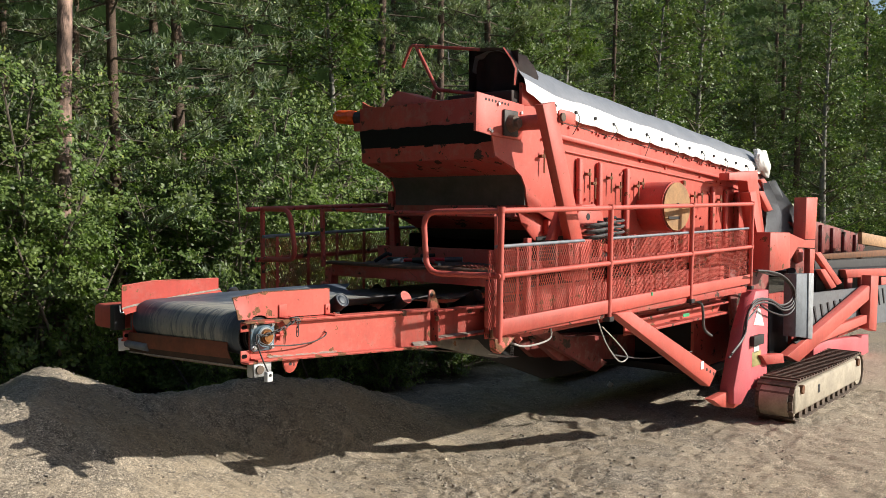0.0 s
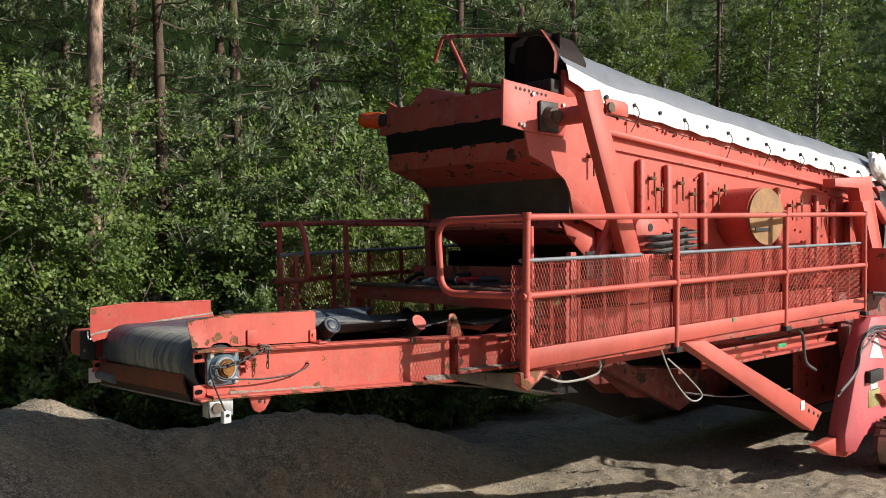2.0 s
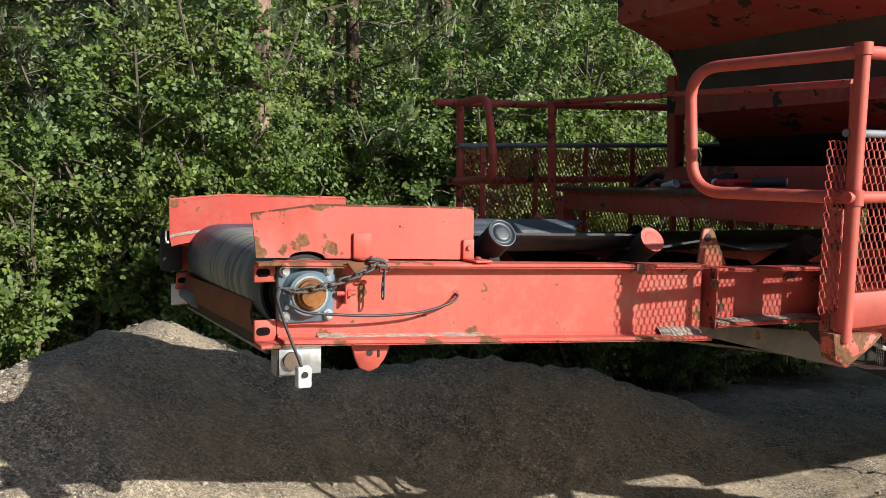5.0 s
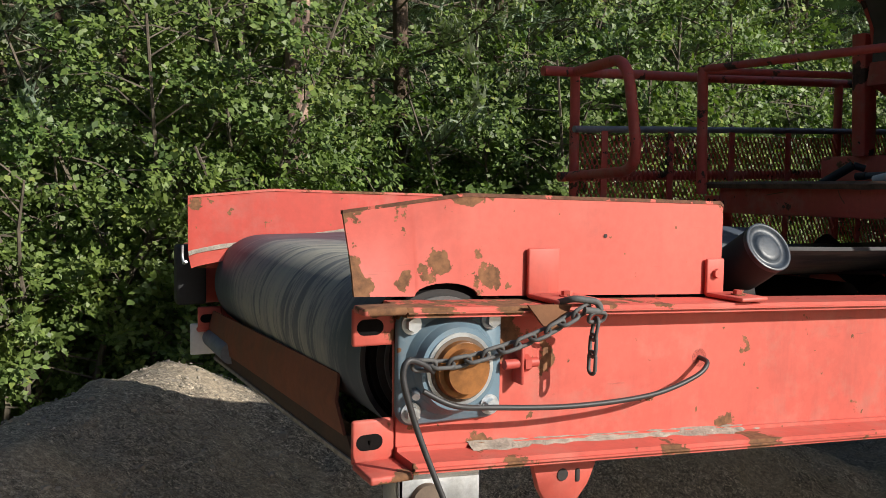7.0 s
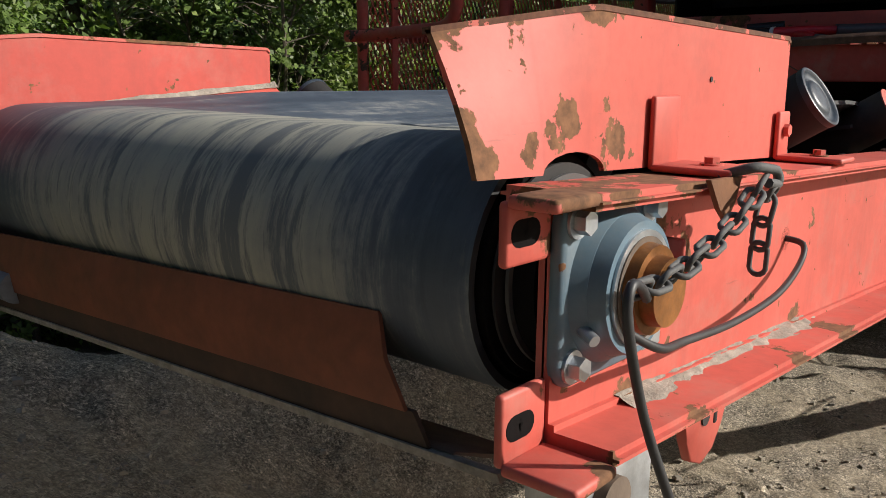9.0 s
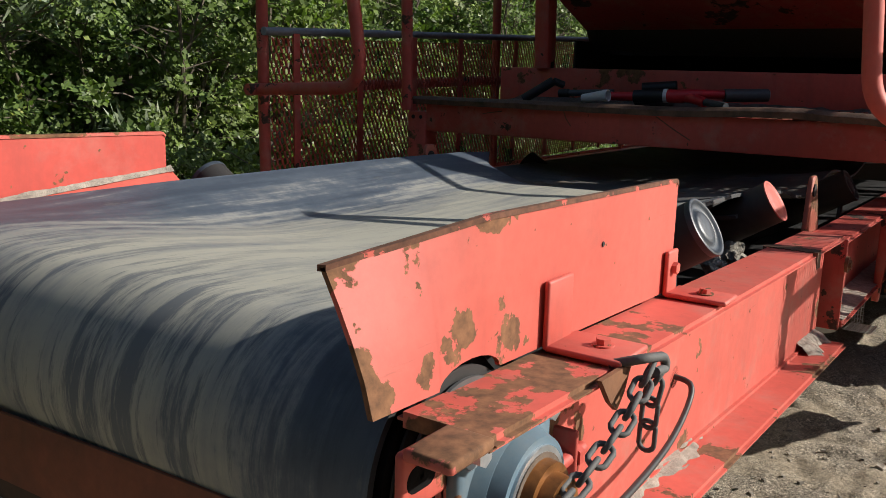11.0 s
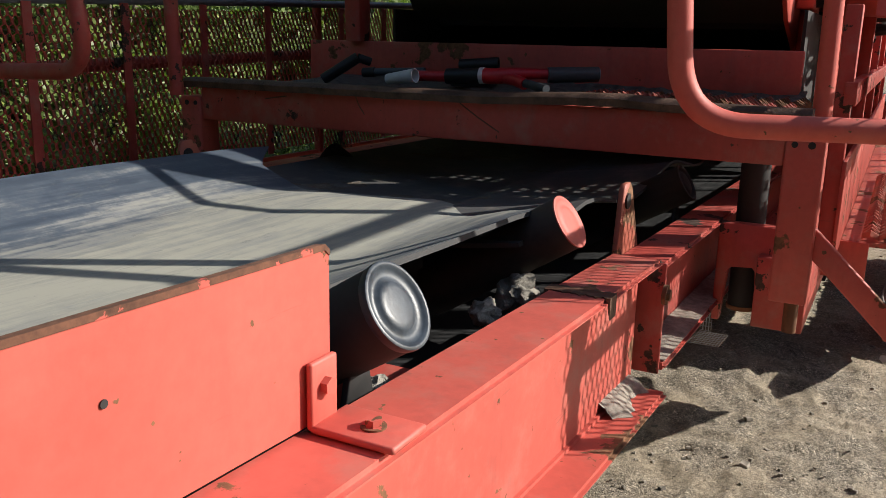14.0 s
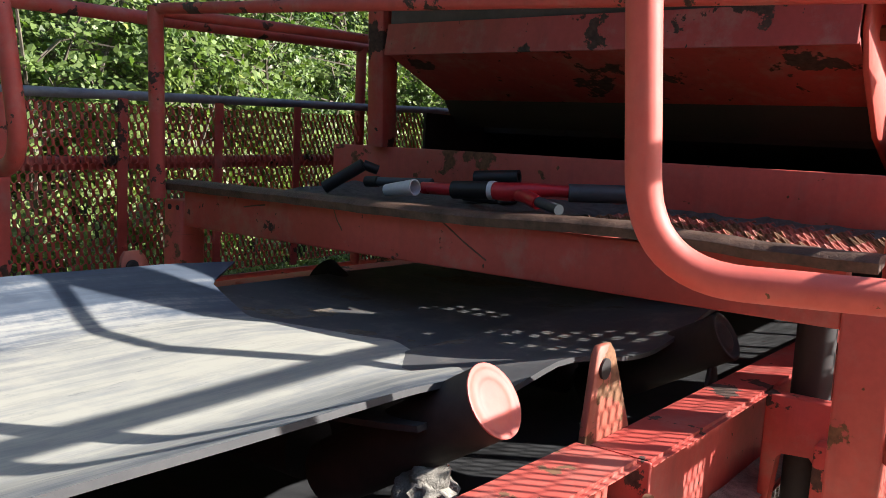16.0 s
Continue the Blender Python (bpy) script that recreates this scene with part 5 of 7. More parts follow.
# lip in a darker red, its shade put into the colour; the dark patches are wear
part("lower_lip", prism([(2.545, 2.31), (2.56, 2.31), (2.545, 2.215), (2.53, 2.215)], "y", -0.0115, Y1, 0.002), painted("shaded_lip_red", (0.36, 0.052, 0.042), rust_at=0.575, dust=0.3, scale=7, rust=(0.05, 0.035, 0.028)), machine, "dark red lower lip with worn dark patches")
part("hopper_slope", prism([(2.54, 2.225), (2.545, 2.235), (2.86, 2.115), (2.86, 2.10)], "y", -0.0115, Y1), painted("stained_dark_red", (0.34, 0.046, 0.036), rust_at=0.585, dust=0.3, scale=5, rust=(0.045, 0.03, 0.022)), machine, "dark stained red hopper slope")
# black panels stand in for the unlit void of the hopper's throat
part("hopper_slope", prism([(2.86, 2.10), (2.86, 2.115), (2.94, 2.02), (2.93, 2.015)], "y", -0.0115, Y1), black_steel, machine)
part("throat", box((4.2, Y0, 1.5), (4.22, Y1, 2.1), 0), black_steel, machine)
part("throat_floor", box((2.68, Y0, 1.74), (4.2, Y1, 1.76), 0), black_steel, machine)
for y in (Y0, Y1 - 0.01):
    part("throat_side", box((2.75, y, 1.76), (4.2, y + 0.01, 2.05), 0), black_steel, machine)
ck = part("chute_cheek", prism([(2.572, 2.40), (2.562, 2.25), (2.61, 2.165), (2.80, 2.02), (3.17, 1.90), (3.5, 1.85), (3.5, 2.40)], "y", -0.026, -0.012, 0.002), red_clean, machine, "red cheek plate with a bare edge")
part("cheek_bracket", box((2.93, -0.085, 2.06), (3.07, -0.027, 2.20), 0.01), red_clean, ck)
part("pivot_pin", cyl((2.985, -0.12, 2.115), (2.985, -0.08, 2.115), 0.048, 24), black_steel, ck)
part("cheek_bolt", cyl((2.70, -0.05, 2.26), (2.70, -0.024, 2.26), 0.018, 6), rusty, ck)
part("guide_bar", box((3.08, -0.075, 1.86), (3.20, -0.027, 2.42), 0.006), red_clean, ck)
# bearing plate at the chute's corner
bpl = part("end_bracket", prism([(1.876, 3.156), (2.50, 3.118), (2.52, 2.97), (2.47, 2.83), (2.30, 2.835), (2.085, 2.842), (1.868, 2.862)], "y", BY0 - 0.012, BY0 - 0.001, 0.002), red_clean, machine)
for k in range(8):
    part("hole", cyl((1.99 + 0.042 * k, BY0 - 0.014, 3.112 - 0.002 * k), (1.99 + 0.042 * k, BY0 - 0.010, 3.112 - 0.002 * k), 0.011, 10), black_steel, bpl)
for x, z in ((2.03, 2.885), (2.15, 3.09), (2.47, 2.98), (2.46, 3.05), (2.06, 2.875)):
    part("bolt", cyl((x, BY0 - 0.012, z), (x, BY0 - 0.026, z), 0.014, 6), zinc, bpl)
vb = part("vibrator_bearing", box((2.205, BY0 - 0.034, 2.85), (2.395, BY0 - 0.012, 3.055), 0.02), plain("greasy_bearing_plate", (0.05, 0.043, 0.038), 0.6, 0.2, var=0.6), bpl, "black bearing block with grey cap")
part("bearing_cap", cyl((2.295, BY0 - 0.03, 2.95), (2.295, BY0 - 0.085, 2.95), 0.072, 28, 0.06), track_steel, vb)
part("bearing_cap", cyl((2.295, BY0 - 0.085, 2.95), (2.295, BY0 - 0.115, 2.95), 0.038, 24), track_steel, vb)
part("beacon_bracket", box((2.10, 1.345, 2.96), (2.14, 1.43, 3.03)), red_worn, machine)
lens = bmesh.new()
add_tube(lens, [Vector((2.12, 1.425, 3.078)).lerp(Vector((2.06, 1.64, 3.10)), k) for k in (0, 0.08, 0.45, 0.75, 0.9, 0.97, 1.0)], [0.062, 0.065, 0.063, 0.060, 0.050, 0.032, 0.012], 24)
bc = part("beacon_lamp", lens, orange, machine, "orange plastic beacon lens")
part("beacon_base", cyl((2.121, 1.424, 3.078), (2.14, 1.36, 3.072), 0.056, 20), rubber, bc)
part("front_hump", prism([(1.12, 3.12), (1.10, 3.17), (0.955, 3.275), (0.93, 3.275), (0.62, 3.185), (0.62, 3.12)], "x", 2.14, 2.40, 0.004), red, machine, "red peaked cover plate behind the lip")
part("corner_tab", prism([(1.352, 3.13), (1.352, 3.215), (1.27, 3.17), (1.15, 3.15), (1.15, 3.13)], "x", 2.13, 2.15, 0.002), red, machine)

# hood and tarpaulin over the box
COVER = ((-0.138, -0.060), (-0.142, -0.01), (-0.135, 0.05), (-0.118, 0.105), (-0.08, 0.165), (-0.03, 0.235), (0.03, 0.295), (0.08, 0.325), (0.14, 0.340), (0.26, 0.335), (0.38, 0.315), (0.42, 0.20), (0.46, 0.06), (0.9, 0.03), (1.34, 0.0))
hood_dark = plain("brown_black_hood", (0.040, 0.024, 0.020), 0.75, var=0.5, scale=5)
hd = bmesh.new()
mouth = [(-0.055, 3.27), (-0.065, 3.40), (-0.03, 3.47), (0.06, 3.585), (0.41, 3.622), (0.405, 3.285)]
for x, inset in ((2.44, 0.0), (2.78, 0.0)):
    hd.verts.ensure_lookup_table()
    for y, z in mouth:
        hd.verts.new((x, y, z - 0.045 * (x - 2.44)))
hd.verts.ensure_lookup_table()
for k in range(5):
    hd.faces.new((hd.verts[k], hd.verts[k + 1], hd.verts[k + 7], hd.verts[k + 6]))
bmesh.ops.solidify(hd, geom=list(hd.faces), thickness=0.012)
hood = part("hood", hd, hood_dark, machine, "brown-black sheet hood over the box's mouth")
# brown-black sheet that fills the hood's mouth
curtain = bmesh.new()
cn = 12
cg = []
for j in range(cn + 1):
    v = j / cn
    zt, zb = 3.57 + 0.035 * v, 3.20 + 0.085 * v
    cg.append([curtain.verts.new((2.52 + 0.03 * math.sin(9 * v) + 0.02 * noise.noise(Vector((v * 5, k, 0))), -0.04 + 0.435 * v, zb + (zt - zb) * k / 6)) for k in range(7)])
for a, b in zip(cg, cg[1:]):
    for k in range(6):
        curtain.faces.new((a[k], a[k + 1], b[k + 1], b[k]))
bmesh.ops.solidify(curtain, geom=list(curtain.faces), thickness=0.008)
part("hood_curtain", curtain, plain("brown_black_rubber", (0.050, 0.026, 0.022), 0.7, var=0.6, scale=6), hood, "brown-black sheet filling the hood's mouth")
he = bmesh.new()
for x in (2.425, 2.455):
    for y, z in mouth[:4]:
        he.verts.new((x, y - 0.008, z + 0.004))
he.verts.ensure_lookup_table()
for k in range(3):
    he.faces.new((he.verts[k], he.verts[k + 1], he.verts[k + 5], he.verts[k + 4]))
bmesh.ops.solidify(he, geom=list(he.faces), thickness=0.03)
part("hood_edge", he, red_clean, hood, "red steel edge of the hood")
part("hood_brace", prism([(2.50, 3.30), (2.60, 3.285), (2.96, 3.125), (2.50, 3.115)], "y", -0.095, -0.06, 0.003), red_clean, machine, "red cheek plate under the hood")
part("hood_sill", box((2.40, -0.06, 3.13), (2.62, 0.60, 3.235), 0.01), hood_dark, machine)


def ridge_scale(x):
    """How high the cover stands over the box along its length: it sags behind the hood."""
    keys = ((2.46, 1.24), (2.75, 1.08), (3.1, 0.99), (3.6, 0.95), (4.6, 0.92), (5.9, 0.90), (8.2, 0.87))
    for (xa, a), (xb, b) in zip(keys, keys[1:]):
        if x <= xb:
            return a + (b - a) * max(0.0, (x - xa) / (xb - xa))
    return keys[-1][1]


def tarp():
    bm = bmesh.new()
    rows = []
    n = 150
    for i in range(n + 1):
        t = i / n
        x = 2.49 + (7.98 - 2.49) * t
        up = ridge_scale(x)
        lift = 0.125 * max(0.0, 1 - (x - 2.49) / 0.55) ** 1.3 + 0.09 * max(0.0, (x - 7.55) / 0.43) ** 1.5
        row = []
        for k, (y, h) in enumerate(COVER):
            slack = math.sin(math.pi * min(1.0, k / 9))
            wr = 0.010 * noise.noise(Vector((x * 2.4, k * 0.5, 0))) + 0.007 * noise.noise(Vector((x * 8 + k * 1.1, k * 0.9, 7)))
            fold = 0.012 * slack * math.sin(x * 5.2 + k * 0.55 + 1.5 * noise.noise(Vector((x * 0.9, 3, 0))))
            hem = -0.016 * abs(math.sin(x * 8.6 + 0.8 * noise.noise(Vector((x, 1, 1))))) if k == 0 else 0
            low = lift * max(0.0, 1 - k / 4)
            row.append(bm.verts.new((x, y + wr + fold * 0.6 - (0.012 * abs(math.sin(x * 8.6)) if k < 2 else 0), box_top(x) + h * (up if h > 0 else 1) + wr + fold + hem + low)))
        rows.append(row)
    for a, b in zip(rows, rows[1:]):
        for k in range(len(COVER) - 1):
            f = bm.faces.new((a[k], a[k + 1], b[k + 1], b[k]))
            f.material_index = 1 if k < 3 else 0
    bmesh.ops.recalc_face_normals(bm, faces=bm.faces)
    bmesh.ops.solidify(bm, geom=list(bm.faces), thickness=0.004)
    return bm


tp = part("tarpaulin", tarp(), grey_roof, machine, "grey tarpaulin with a white hem tied down over the box")
tp.data.materials.append(white_tarp)
tp.data.materials.update()
bun = bmesh.new()
bmesh.ops.create_icosphere(bun, subdivisions=4, radius=1)
for v in bun.verts:
    v.co *= 1 + 0.28 * noise.noise(v.co * 1.7 + Vector((3, 0, 0))) + 0.12 * noise.noise(v.co * 4.5)
bmesh.ops.transform(bun, verts=bun.verts, matrix=Matrix.Translation((7.86, -0.16, 2.92)) @ Matrix.Rotation(0.5, 4, "Y") @ Matrix.Diagonal((0.27, 0.07, 0.13, 1)))
part("tarpaulin_end", bun, white_tarp, tp, "bunched white end of the tarpaulin")
for k in range(15):
    x = 2.9 + 0.34 * k
    p = [(x, BY0 - 0.058, box_top(x) + 0.012), (x + 0.03, BY0 - 0.075, box_top(x) - 0.06), (x - 0.01, BY0 - 0.03, box_top(x) - 0.14 - 0.05 * (k % 3))]
    if k % 2 == 1:
        part("tie_cord", tube(smooth_path(p, 4), 0.004, 5), cable_black, tp)
    part("eyelet", cyl((x, BY0 - 0.02, box_top(x) + 0.004), (x, BY0 - 0.062, box_top(x) + 0.004), 0.015, 12), black_steel, tp)
flap = bmesh.new()
folds = (((7.35, -0.35, 2.63), (8.24, -0.20, 2.71)), ((7.52, -0.35, 2.45), (8.67, -0.20, 2.50)), ((7.66, -0.35, 2.25), (9.22, -0.20, 2.21)), ((7.55, -0.35, 2.03), (9.54, -0.20, 2.00)), ((7.40, -0.35, 1.83), (8.09, -0.20, 1.81)))
fr = []
for i in range(17):
    t = i / 16 * 4
    j = min(3, int(t))
    lft = Vector(folds[j][0]).lerp(Vector(folds[j + 1][0]), t - j)
    rgt = Vector(folds[j][1]).lerp(Vector(folds[j + 1][1]), t - j)
    fr.append([flap.verts.new(lft.lerp(rgt, k / 8) + Vector((0.02 * math.sin(3 * t + k), 0.05 * math.sin(1.9 * k + 0.8 * t), 0))) for k in range(9)])
for a, b in zip(fr, fr[1:]):
    for k in range(8):
        flap.faces.new((a[k], a[k + 1], b[k + 1], b[k]))
bmesh.ops.solidify(flap, geom=list(flap.faces), thickness=0.006)
part("tarpaulin_end", flap, grey_roof, machine, "grey tarpaulin end hanging down")
# bent frame in front of the hood
rpart("hood_frame", tube(round_path([(2.40, 1.12, 3.53), (2.40, 1.02, 3.71), (2.45, 0.30, 3.60)], 0.03), 0.014, 8), red_worn)
rpart("hood_frame", tube(round_path([(2.40, 0.97, 3.71), (2.40, 0.72, 3.30), (2.45, 0.25, 3.22)], 0.03), 0.016, 8), red_worn)
rpart("hood_frame", tube([(2.40, 0.74, 3.30), (2.42, 0.82, 3.12)], 0.018, 8), red_worn)
rpart("loose_wire", tube(smooth_path([(2.42, 0.62, 3.69), (2.42, 0.60, 3.5), (2.43, 0.52, 3.30)], 6), 0.004, 5), cable_grey)

# big arms outside the box
AY = -0.44
arm = part("lift_arm", prism([(2.27, 3.075), (2.445, 3.112), (2.915, 2.0), (2.73, 2.0)], "y", AY, AY + 0.075, 0.004), red_clean, machine, "red box-section arm")
part("arm_pivot", cyl((2.53, AY - 0.03, 3.0), (2.53, BY0, 3.0), 0.034, 20), track_steel, arm)
part("arm_cap", prism([(2.485, 3.045), (2.52, 3.06), (2.70, 3.055), (2.74, 3.035), (2.74, 2.955), (2.50, 2.962)], "y", AY - 0.012, AY + 0.0, 0.003), red_clean, arm)
part("arm_boss", cyl((2.40, AY + 0.075, 2.96), (2.40, BY0, 2.96), 0.06, 24), red_clean, arm)
part("rear_arm", prism([(6.24, 2.715), (7.14, 2.78), (7.14, 2.66), (7.52, 1.80), (7.24, 1.66), (6.80, 2.65), (6.24, 2.635)], "y", BY0 - 0.26, BY0 - 0.14, 0.004), red_clean, machine)
part("left_leg", prism([(2.56, 2.44), (2.64, 2.44), (2.66, 1.93), (2.59, 1.93)], "y", 1.385, 1.45, 0.004), red_worn, machine)
part("arm_foot", prism([(2.66, 2.03), (3.06, 2.03), (2.98, 1.70), (2.74, 1.70)], "y", AY + 0.002, AY + 0.10, 0.004), red, machine)
part("counter_arm", prism([(2.59, 2.03), (2.70, 2.03), (2.88, 2.31), (2.77, 2.33)], "y", BY0 - 0.22, BY0 - 0.17, 0.003), red_clean, machine)
sb = part("spring_seat", prism([(3.05, 2.10), (3.04, 2.24), (3.12, 2.32), (3.34, 2.33), (3.48, 2.24), (3.52, 2.12), (3.42, 2.05), (3.10, 2.05)], "y", BY0 - 0.20, BY0 - 0.04, 0.006), red_clean, machine)
part("hole", cyl((3.22, BY0 - 0.203, 2.22), (3.22, BY0 - 0.199, 2.22), 0.03, 16), black_steel, sb)
coil = bmesh.new()
for c in range(3):
    pts = [(3.22 + 0.17 * c + 0.13 * math.cos(a * 0.5), BY0 - 0.27 + 0.06 * math.sin(a * 0.5), 2.02 + 0.008 * a / 2 + 0.012 * c) for a in range(40)]
    add_tube(coil, pts, 0.012, 6)
part("cable_coil", coil, cable_grey, machine, "coiled grey and black cables")

spring = bmesh.new()
add_tube(spring, [(3.66 + 0.075 * math.cos(a * 0.55), BY0 - 0.14 + 0.075 * math.sin(a * 0.55), 1.98 + 0.0042 * a) for a in range(58)], 0.014, 6)
part("spring", spring, black_steel, sb, "black coil spring")

# drum-shaped motor cover
dr = part("drive_cover", cyl((4.705, -0.42, 2.322), (4.75, -0.06, 2.322), 0.245, 44), red, machine, "red drum-shaped drive cover with a rusty end")
part("cover_end", cyl((4.702, -0.443, 2.322), (4.705, -0.42, 2.322), 0.236, 44), plain("tan_rusted_sheet", (0.36, 0.20, 0.085), 0.7, var=0.35, scale=7), dr, "tan rusted sheet-metal end cover")
part("cover_band", cyl((4.7045, -0.425, 2.322), (4.707, -0.405, 2.322), 0.250, 44), red_worn, dr)
part("cover_slot", box((4.50, -0.449, 2.20), (4.90, -0.4435, 2.225), 0), black_steel, dr)
part("cover_knob", cyl((4.70, -0.455, 2.34), (4.70, -0.44, 2.34), 0.02, 12), black_steel, dr)

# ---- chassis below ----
# grimy red taken darker: the shade on the underside frames is put into the colour
hull_red = painted("grimy_shaded_hull_red", (0.22, 0.034, 0.027), rust_at=0.56, dust=0.35, scale=4, rust=(0.05, 0.035, 0.025))
part("main_beam", box((2.1, -0.22, 1.26), (6.6, -0.10, 1.44)), red_worn, machine)
part("main_beam", box((2.1, mir(-0.22), 1.26), (6.6, mir(-0.10), 1.44)), red_worn, machine)
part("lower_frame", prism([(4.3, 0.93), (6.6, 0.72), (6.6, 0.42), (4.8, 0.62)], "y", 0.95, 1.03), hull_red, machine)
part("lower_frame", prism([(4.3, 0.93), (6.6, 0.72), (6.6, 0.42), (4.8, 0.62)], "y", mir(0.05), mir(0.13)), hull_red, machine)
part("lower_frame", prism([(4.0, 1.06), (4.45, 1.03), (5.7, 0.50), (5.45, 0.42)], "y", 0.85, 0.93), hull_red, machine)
spill_steel = painted("dusty_bare_sheet", (0.15, 0.14, 0.12), rust_at=0.64, rough=0.7, dust=0.4, scale=9)
spill = part("spill_sheet", prism([(1.56, 1.300), (1.585, 1.255), (2.29, 1.083), (2.52, 1.032), (2.66, 1.044), (2.46, 1.078), (2.34, 1.15), (2.26, 1.215)], "y", 0.150, 0.158, 0.001), spill_steel, machine, "dusty grey steel spill sheet sloping down under the conveyor")
part("pan", prism([(1.585, 1.255), (2.29, 1.083), (2.52, 1.032), (2.66, 1.040), (2.66, 1.046), (2.52, 1.039), (2.29, 1.090), (1.585, 1.262)], "y", 0.16, mir(0.16), 0.0), spill_steel, spill)
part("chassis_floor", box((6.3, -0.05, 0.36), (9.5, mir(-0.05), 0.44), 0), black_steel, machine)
# black sheet added on the far side in place of the shade under the machine
part("shade_plate", prism([(3.4, 1.3), (9.0, 1.3), (9.0, 0.25), (5.2, 0.30), (3.9, 0.75)], "y", 1.40, 1.43), black_steel, machine)
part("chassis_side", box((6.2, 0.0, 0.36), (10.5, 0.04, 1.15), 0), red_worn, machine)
# added black block that fills the dark under the box
part("underside_block", box((6.6, 0.1, 0.5), (9.0, mir(0.1), 1.6), 0.02), black_steel, machine)
dbr = part("diagonal_strut", prism([(3.22, 1.405), (3.50, 1.40), (5.44, 0.61), (5.26, 0.47)], "y", RY - 0.03, RY + 0.07, 0.004), red_clean, machine, "red box-section diagonal strut")
for k in range(3):
    part("hole", cyl((5.18 + 0.09 * k, RY - 0.033, 0.66 - 0.035 * k), (5.18 + 0.09 * k, RY - 0.028, 0.66 - 0.035 * k), 0.018, 12), black_steel, dbr)
part("sticker", box((5.02, RY - 0.034, 0.68), (5.09, RY - 0.031, 0.76), 0), paper, dbr)
hangw = bmesh.new()
add_tube(hangw, smooth_path([(3.0, RY + 0.03, 1.40), (3.15, RY + 0.02, 1.16), (3.35, RY, 0.98), (3.50, RY, 1.0), (3.35, RY + 0.02, 1.14), (3.10, RY + 0.03, 1.30)], 6), 0.0065, 6)
pale_cable = plain("pale_grey_cable", (0.34, 0.33, 0.31), 0.6)
part("loose_cable", hangw, pale_cable, machine, "loose grey cable loop hanging below the walkway")
part("loose_cable", tube(smooth_path([(1.9, -0.40, 1.30), (2.1, -0.42, 1.24), (2.4, -0.45, 1.27), (2.36, -0.45, 1.40), (2.2, -0.42, 1.42)], 6), 0.008, 6), pale_cable, machine)
part("loose_cable", tube(smooth_path([(3.5, -0.4, 1.0), (4.2, -0.4, 0.88), (5.1, -0.45, 0.84)], 6), 0.006, 5), cable_grey, machine)
part("cable_bundle", tube(smooth_path([(4.35, -0.42, 1.33), (4.7, -0.44, 1.35), (5.1, -0.42, 1.36), (5.35, -0.44, 1.30), (5.42, -0.44, 1.05), (5.6, -0.45, 0.95)], 6), 0.015, 8), cable_grey, machine)
for z in (1.10, 1.22):
    part("side_channel", box((4.0, -0.36, z + 0.02), (6.3, -0.24, z + 0.045)), red_worn, machine)
part("side_channel_web", box((4.0, -0.26, 1.10), (6.3, -0.24, 1.27)), red, machine)
part("instruction_plate", box((5.05, -0.372, 1.19), (5.2, -0.368, 1.225), 0), green_tag, machine)

# rear support column with hoses
col = part("support_column", prism([(6.47, 1.38), (6.88, 1.37), (6.89, 0.27), (6.29, 0.28), (6.09, 0.15), (5.87, 0.19), (5.86, 0.35), (6.14, 0.94)], "y", RY - 0.06, RY + 0.10, 0.006), pinkish, machine, "faded pinkish red support column plate")
part("column_foot", prism([(5.43, 0.30), (6.01, 0.32), (6.25, 0.11), (6.04, 0.10), (5.72, 0.17)], "y", RY + 0.01, RY + 0.10, 0.006), red_clean, machine)
part("switch_box", box((6.31, RY - 0.11, 0.77), (6.63, RY - 0.06, 0.88), 0.003), black_steel, col)
part("sticker", box((6.43, RY - 0.064, 0.68), (6.60, RY - 0.061, 0.76), 0.003), paper, col)
part("sticker", box((6.38, RY - 0.064, 0.52), (6.66, RY - 0.061, 0.69), 0.003), plain("faded_yellow_sticker", (0.35, 0.30, 0.12), 0.6), col)
part("sign_triangle", prism([(6.40, 1.00), (6.75, 0.96), (6.60, 1.17), (6.53, 1.18)], "y", RY - 0.065, RY - 0.061), paper, col)
part("hydraulic_hose", tube(smooth_path([(5.56, -0.66, 0.74), (5.92, -0.66, 0.90), (6.03, -0.66, 1.12), (6.29, -0.66, 1.29), (6.72, -0.66, 1.28), (7.18, -0.66, 1.17), (7.53, -0.66, 1.20), (7.56, -0.66, 1.33), (7.16, -0.66, 1.50), (6.67, -0.66, 1.57), (6.27, -0.66, 1.63)], 6), 0.0105, 7), cable_grey, machine, "dusty hydraulic hose")
part("hydraulic_hose", tube(smooth_path([(5.56, -0.68, 0.77), (5.92, -0.68, 0.92), (6.02, -0.68, 1.15), (6.29, -0.68, 1.28), (6.73, -0.68, 1.26), (7.18, -0.68, 1.14), (7.53, -0.68, 1.17), (7.56, -0.68, 1.33), (7.16, -0.68, 1.51), (6.67, -0.68, 1.59), (6.27, -0.68, 1.63)], 6), 0.0105, 7), cable_black, machine, "dusty hydraulic hose")
part("hydraulic_hose", tube(smooth_path([(5.56, -0.69, 0.79), (5.92, -0.69, 0.95), (6.02, -0.69, 1.17), (6.29, -0.69, 1.26), (6.73, -0.69, 1.23), (7.18, -0.69, 1.11), (7.53, -0.69, 1.14), (7.56, -0.69, 1.33), (7.15, -0.69, 1.52), (6.67, -0.69, 1.60), (6.27, -0.69, 1.63)], 6), 0.0105, 7), cable_grey, machine, "dusty hydraulic hose")
